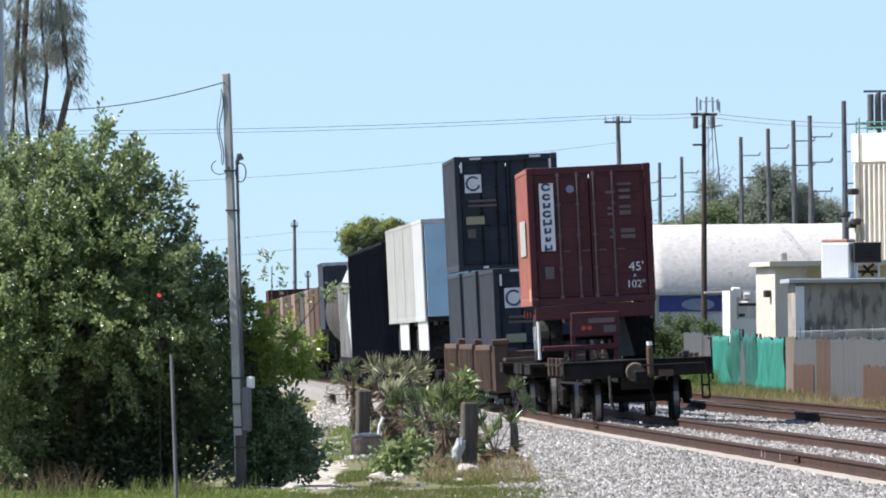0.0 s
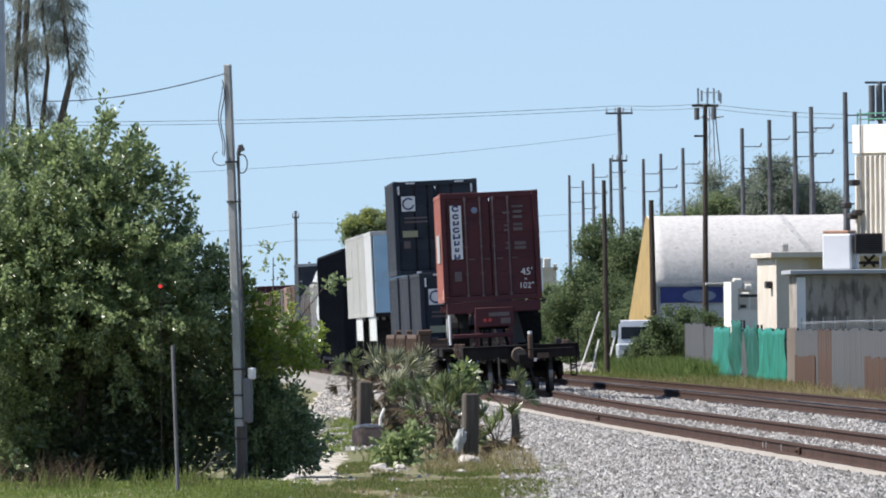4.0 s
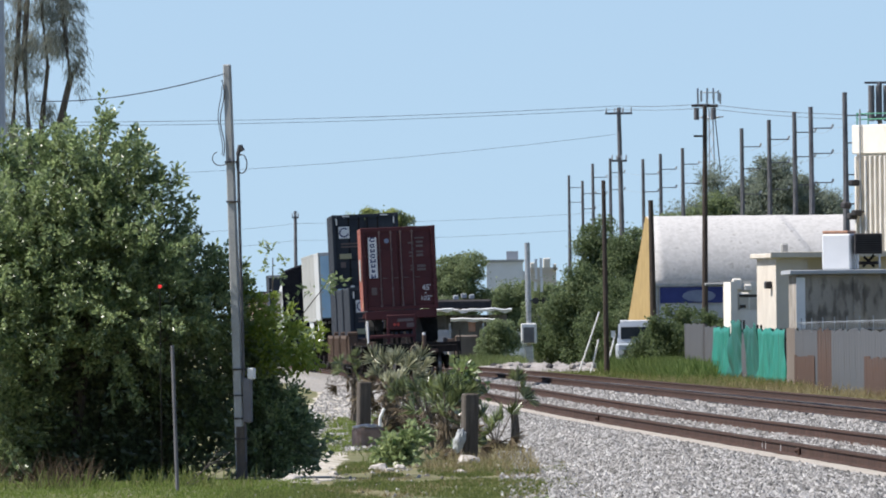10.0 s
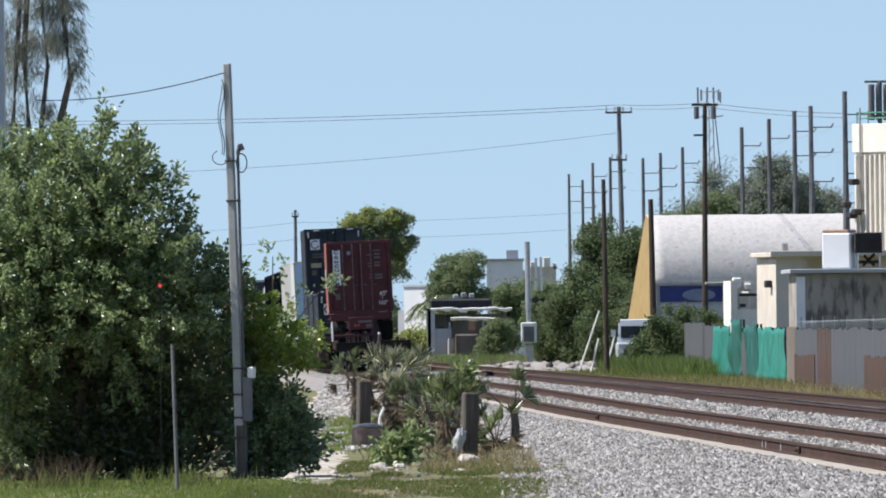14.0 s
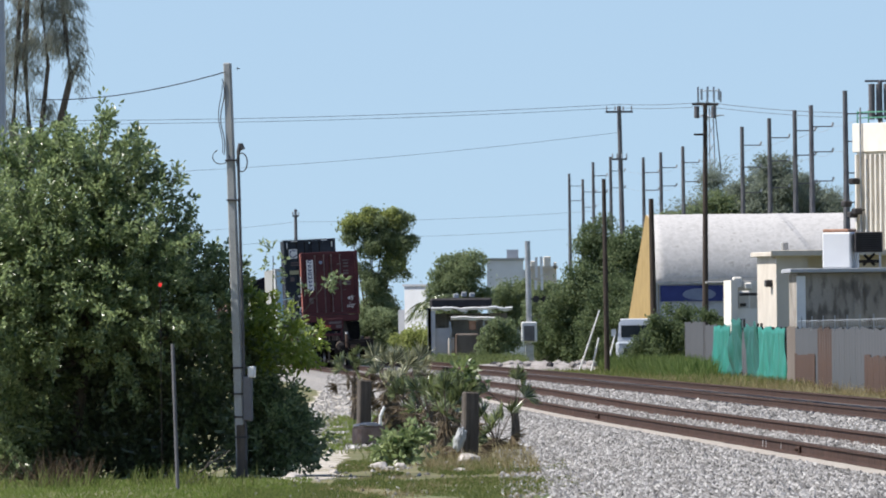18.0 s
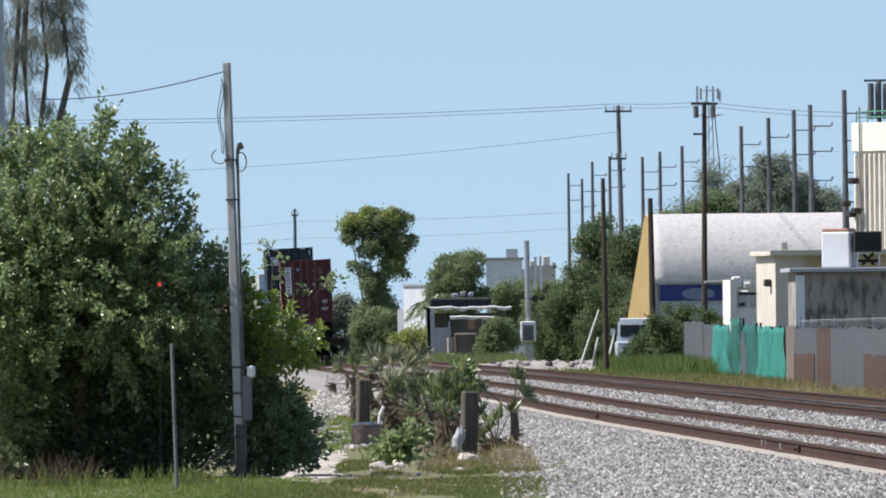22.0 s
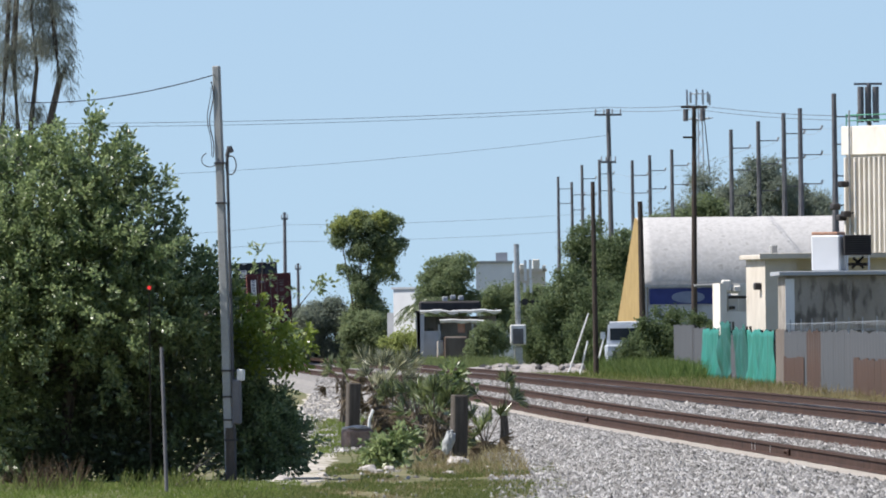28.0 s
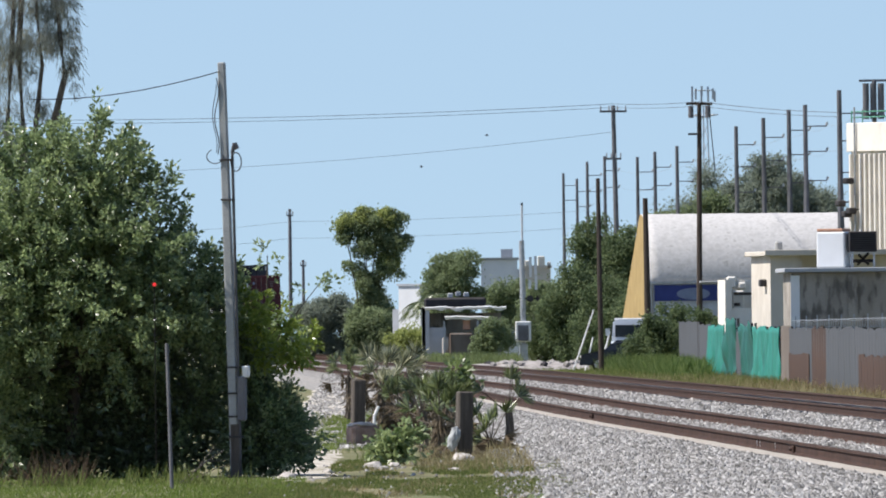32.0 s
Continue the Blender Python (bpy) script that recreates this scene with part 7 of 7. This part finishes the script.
grass("short_grass", 26000, strip(196, 232, lambda y: -7.0 + 0 * y, lambda y: -1.8 + 0 * y), 0.06, "lawn", 61, "short mown grass in the foreground")
grass("short_grass", 26000, patchy(strip(197, 262, lambda y: np.where(y < 222, -2.7, -1.5 - 0.0046 * (y - 228)), lambda y: left_of_bed(y) + 0.5), 0.9, 0.7, 2.0), 0.07, "grass", 62, "patchy grass between sand and stones")
grass("straw_grass", 4200, patchy(strip(200, 262, lambda y: -1.6 + 0 * y, lambda y: left_of_bed(y) + 0.7), 0.7, 0.5, 12.0), 0.08, "drygrass", 71, "straw-coloured short grass beside the stone bed", 0.012, 0.6)
grass("tall_weeds", 300, patchy(strip(221, 226, lambda y: -6.6 + 0 * y, lambda y: -4.7 + 0 * y), 0.5, 0.85, 5.0), 0.55, "brownweed", 63, "dry brown-coloured weeds under the bush", 0.014, 0.6)
grass("tall_weeds", 420, patchy(strip(219, 226, lambda y: -6.6 + 0 * y, lambda y: -2.5 + 0 * y), 0.5, 0.4, 9.0), 0.30, "grass", 64, "green weeds under the bush", 0.02, 0.4)
grass("dry_grass", 1300, strip(238, 285, lambda y: -0.3 + 0 * y, lambda y: 1.35 + 0 * y), 0.22, "drygrass", 65, "dry straw grass at the foot of the palms", 0.012, 0.5)
grass("path_grass", 8000, patchy(strip(284, 400, lambda y: -2.35 - 0.0012 * (y - 262), lambda y: -1.0 + 0 * y), 0.6, 0.62, 33.0), 0.11, "lawn", 72, "short green grass growing over a sand track", 0.014, 0.45)
grass("verge_grass", 1500, patchy(strip(262, 420, lambda y: -2.4 - 0.004 * (y - 250), lambda y: -1.0 + 0 * y), 0.7, 0.4, 21.0), 0.16, "grass", 66, "grass along the sand track")
grass("fence_grass", 5000, strip(560, 820, lambda y: far_track(y) + 2.9, lambda y: fence_line(y) - 0.05), 0.34, "grass", 67, "tall green grass before the fence", 0.03, 0.4)
grass("fence_grass", 4200, strip(420, 660, lambda y: far_track(y) + 2.3, lambda y: fence_line(y) - 0.05), 0.40, "drygrass", 68, "dry grass at the foot of the metal fence", 0.02, 0.5)
grass("bank_grass", 5000, strip(700, 850, lambda y: 0.0 * y + 7.6 + (850 - y) * 0.012, lambda y: 11.3 + 0 * y), 0.9, "lushgrass", 69, "bright green bank of tall grass", 0.05, 0.35)
grass("far_verge_grass", 7000, strip(960, 1070, lambda y: -5.5 + 0 * y, lambda y: 4.6 + 0 * y), 0.8, "farverge", 70, "sunlit green verge beyond the bend", 0.07, 0.5)

# trees beyond
tree("broadleaf_tree", -5.2, 1180, "tall broadleaf tree with a sunlit lobed crown", [
    (-1.25, 0, 9.3, 1.0, 1.0, 0.9), (0.3, 0, 9.8, 1.15, 1.1, 0.95), (2.0, 0, 9.6, 1.0, 1.0, 0.95), (1.9, 0, 8.3, 1.15, 1.1, 1.0), (0.1, 0, 8.0, 1.05, 1.0, 1.0), (1.0, 0, 8.9, 0.95, 0.9, 0.9), (1.7, 0, 6.5, 1.25, 1.2, 1.0),
    (-0.4, 0, 6.4, 0.8, 0.8, 0.9), (0.5, 0, 5.0, 1.1, 1.0, 1.1), (1.2, 0, 3.6, 1.1, 1.0, 1.1), (-0.3, 0, 2.8, 1.1, 1.0, 1.2)],
    15000, 0.22, "fartree", 81, 0.16, 330, 0.20, extra=[([(-1.3, 0, 9.6, 0.9, 0.9, 0.7), (0.2, 0, 10.1, 1.1, 1.0, 0.75), (1.8, 0, 9.9, 0.9, 0.9, 0.7), (1.5, 0, 6.9, 1.0, 1.0, 0.7)], 6500, "limeleaf")], fill=0.4)
tree("broadleaf_tree", 0.6, 1120, "rounded dark green tree behind a shed", [(0.6, 0, 5.6, 1.5, 1.4, 1.7), (-0.6, 0, 5.0, 1.2, 1.2, 1.5), (1.3, 0, 4.4, 1.1, 1, 1.4), (0, 0, 3.4, 1.8, 1.4, 1.4)], 11000, 0.22, "fartree", 82, 0.15, 170, 0.30)
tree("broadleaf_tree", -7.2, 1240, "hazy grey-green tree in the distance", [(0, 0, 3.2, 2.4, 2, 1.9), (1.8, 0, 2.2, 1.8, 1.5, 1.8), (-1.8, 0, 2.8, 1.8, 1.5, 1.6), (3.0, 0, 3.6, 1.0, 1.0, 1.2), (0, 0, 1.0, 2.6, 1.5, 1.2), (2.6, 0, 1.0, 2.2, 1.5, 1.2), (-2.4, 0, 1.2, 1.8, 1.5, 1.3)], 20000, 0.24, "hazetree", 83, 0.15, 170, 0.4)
tree("broadleaf_tree", -4.2, 1160, "leafy green understorey tree", [(0, 0, 2.0, 1.4, 1.2, 1.6), (1.4, 0, 1.4, 1.2, 1, 1.2), (-1.3, 0, 1.8, 1.1, 1, 1.4)], 8000, 0.22, "fartree", 84, 0.12, 90, 0.32)
tree("broadleaf_tree", -1.6, 1100, "leafy green understorey tree by a white house", [(0, 0, 1.5, 1.0, 1, 1.4), (-0.9, 0, 1.2, 0.9, 1, 1.0)], 2400, 0.24, "limeleaf", 85, 0.1, 60, 0.28)
tree("broadleaf_tree", 3.6, 1075, "dark leafy bush beside a shed", [(0, 0, 1.6, 1.0, 1, 1.4), (-0.9, 0, 1.4, 0.8, 1, 1.0)], 2400, 0.24, "fartree", 86, 0.1, 60, 0.28)
tree("broadleaf_tree", 4.3, 1150, "dark leafy tree behind a signal mast", [(0, 0, 3.6, 1.4, 1.2, 2.0), (0.8, 0, 4.6, 1.0, 1.0, 1.2), (-0.2, 0, 1.8, 1.5, 1.2, 1.6)], 8000, 0.22, "fartree", 87, 0.14, 90, 0.32)
tree("broadleaf_tree", 3.3, 1050, "dark leafy bush growing over a shed corner", [(0, 0, 1.7, 0.9, 0.8, 1.0), (-0.5, 0, 1.1, 0.9, 0.8, 0.9)], 3200, 0.2, "fartree", 88, 0.06, 60, 0.22, category="bush")
tree("broadleaf_tree", 6.5, 1100, "ragged green tree before a cream house", [(0, 0, 4.4, 1.0, 1.0, 1.1), (0.9, 0, 3.6, 1.0, 1.0, 1.3), (-0.6, 0, 2.8, 0.9, 1.0, 1.3), (0.4, 0, 1.4, 1.4, 1.0, 1.3)], 8000, 0.2, "fartree", 89, 0.12, 90, 0.3)
# big green mass between mast and warehouse
for i, (x, y, hgt, rx) in enumerate(((8.7, 950, 7.9, 1.5), (7.4, 930, 5.6, 1.3), (10.1, 945, 7.4, 1.4), (9.2, 915, 4.6, 1.5), (7.6, 1096, 4.8, 1.2), (10.4, 905, 4.0, 1.1))):
    tree("broadleaf_tree", x, y, "dense dark green tree in a thicket", [(0, 0, hgt - 1.0, rx, 1.3, 1.2), (0.5, 0, hgt - 2.4, rx * 1.1, 1.3, 1.5), (-0.6, 0, hgt * 0.45, rx * 1.1, 1.3, 1.6), (0.3, 0, 1.3, rx * 1.1, 1.2, 1.4)],
         9000, 0.20, "thicket", 90 + i, 0.14, 150, 0.28, extra=[([(0, 0, hgt - 1.6, rx, 1.2, 1.6)], 700, "fartree")])
# grey-green casuarinas behind the warehouse, their leaf colour greyed for haze
for i, (x, hgt, rx) in enumerate(((16.5, 10.6, 1.4), (18.6, 11.6, 1.5), (20.2, 14.3, 1.2), (22.0, 12.5, 1.6), (24.4, 14.6, 2.0), (26.3, 13.2, 1.8), (28.8, 12.4, 0.9), (23.2, 11.6, 2.2), (26, 11.5, 2.4), (17.4, 10.3, 1.6), (20.2, 10.9, 1.6), (18.8, 10.2, 2.2), (22.0, 10.8, 2.4), (24.6, 11.0, 2.4), (27.4, 11.0, 2.2))):
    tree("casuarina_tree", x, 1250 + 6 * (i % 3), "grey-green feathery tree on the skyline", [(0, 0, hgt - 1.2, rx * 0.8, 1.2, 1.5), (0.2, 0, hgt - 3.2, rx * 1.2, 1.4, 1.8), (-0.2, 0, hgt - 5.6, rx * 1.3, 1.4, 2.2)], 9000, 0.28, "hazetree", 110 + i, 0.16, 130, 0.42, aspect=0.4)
# from the fourth tree on, the leaf colour is greyed for haze
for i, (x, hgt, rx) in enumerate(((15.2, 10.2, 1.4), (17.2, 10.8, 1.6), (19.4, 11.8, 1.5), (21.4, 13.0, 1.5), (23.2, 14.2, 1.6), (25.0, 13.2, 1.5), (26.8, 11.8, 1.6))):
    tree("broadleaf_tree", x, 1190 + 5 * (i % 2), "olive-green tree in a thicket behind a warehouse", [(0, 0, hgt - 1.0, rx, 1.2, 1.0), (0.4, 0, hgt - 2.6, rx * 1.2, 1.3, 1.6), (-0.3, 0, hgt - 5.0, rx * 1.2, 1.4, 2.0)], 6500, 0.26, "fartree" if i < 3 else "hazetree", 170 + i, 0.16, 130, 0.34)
# shrubs before the warehouse
for i, (x, y, hgt, rx) in enumerate(((10.4, 812, 2.9, 0.9), (11.4, 815, 3.3, 1.0), (12.6, 812, 3.2, 0.8), (9.7, 818, 1.9, 0.8), (13.0, 780, 2.6, 0.6))):
    tree("dark_shrub", x, y, "dark ragged shrub behind a fence", [(0, 0, hgt - 0.6, rx, 0.8, 0.6), (0.2, 0, hgt * 0.5, rx * 1.1, 0.9, 0.9)], 2200, 0.18, "thicket", 130 + i, 0.05, 50, 0.22, category="bush", group="shrubs behind the fence")


def coconut(x, y, h, seed):
    t = thing("palm_tree", pose(x, y, GROUND), "palm tree with arching pale fronds among trees", "palm", "palm trees")
    r = np.random.default_rng(seed)
    limbs("trunk", [[(0, 0, 0, 0.14), (0.1, 0, h * 0.5, 0.12), (0.15, 0, h, 0.10)]], "bark", t)
    for k in range(13):
        az = k * 2.4
        d = np.array([math.cos(az), math.sin(az), 0])
        u = np.linspace(0.05, 1, 26)
        spine = np.stack([0.15 + d[0] * u * 1.7, d[1] * u * 1.7, h + 0.9 * u - 1.9 * u ** 2 * (0.7 + 0.5 * r.random())], 1)
        base = np.repeat(spine, 2, 0)
        sd = np.array([-d[1], d[0], 0])
        way = np.concatenate([[sd * s_ + np.array([0, 0, -0.7]) + d * 0.4] for _ in u for s_ in (1, -1)])
        blades("frond", base, way, 0.5, 0.06, "palm", t, "", r)
    return t


coconut(-0.9, 1090, 3.9, 151)
coconut(-0.1, 1095, 4.4, 152)

# ---- what moves ----


def gone(t):
    """How far the train has run by t seconds: it eases off on the way out."""
    return SPEED * t - 0.06 * max(0.0, t - 10.0) ** 2 if t < 20 else SPEED * 20 - 6.0 + (SPEED - 1.2) * (t - 20)


def motions():
    for ob, s, m in TRAIN:
        walk(ob, [(t, on_track(s + gone(t), m)) for t in (0, 1, 2, 3, 4, 5, 6, 7, 8, 10, 12, 14, 16, 18, 20, 22, 24, 26, 28, 30, 32)])

    # the dark car waits out of sight beyond the fence, then pulls up beside the truck
    walk(dark_car, [(t, CAR_POSE(x)) for t, x in ((0, 17.0), (13, 17.0), (26.4, 17.0), (26.9, 15.4), (27.5, 12.3), (28.0, 11.0), (28.5, 10.1), (29.0, 9.4), (29.5, 9.2), (31.0, 9.2), (32.0, 9.2))])

    # the crossing gate rises once the train has gone
    walk(gate_arm, [(t, pose(0, 0.3, 1.7, a)) for t, a in ((0, 0), (15, 0), (29.0, 0), (29.5, 18), (30.1, 47), (30.6, 58), (31.0, 67), (31.5, 80), (32.0, 88))])
    for ob, rows in ((bird_c, ((0, -19.0, 8.9), (9, -19.0, 8.9), (16.7, -19.0, 8.9), (17.5, -10.28, 8.35), (18, -4.82, 7.83), (18.5, 0.64, 7.31), (19, 6.1, 6.8), (19.9, 16.0, 6.2), (26, 17.0, 6.2), (32, 17.0, 6.2))),
                     (bird_a, ((0, 14.95, 7.67), (16, 14.95, 7.67), (30.2, 12.55, 7.49), (30.5, 10.41, 7.25), (31, 6.97, 6.91), (31.5, 3.37, 6.61), (32, 1.19, 6.18))),
                     (bird_b, ((0, -17.14, 5.20), (16, -17.14, 5.20), (29.5, -11.26, 5.24), (30.5, -6.11, 5.27), (31, -4.14, 5.30), (31.5, -2.21, 5.27), (32, -0.37, 5.45)))):
        walk(ob, [(t, pose(x, 400, z, 0, 0, 0 if ob is bird_a else 180)) for t, x, z in rows])


motions()
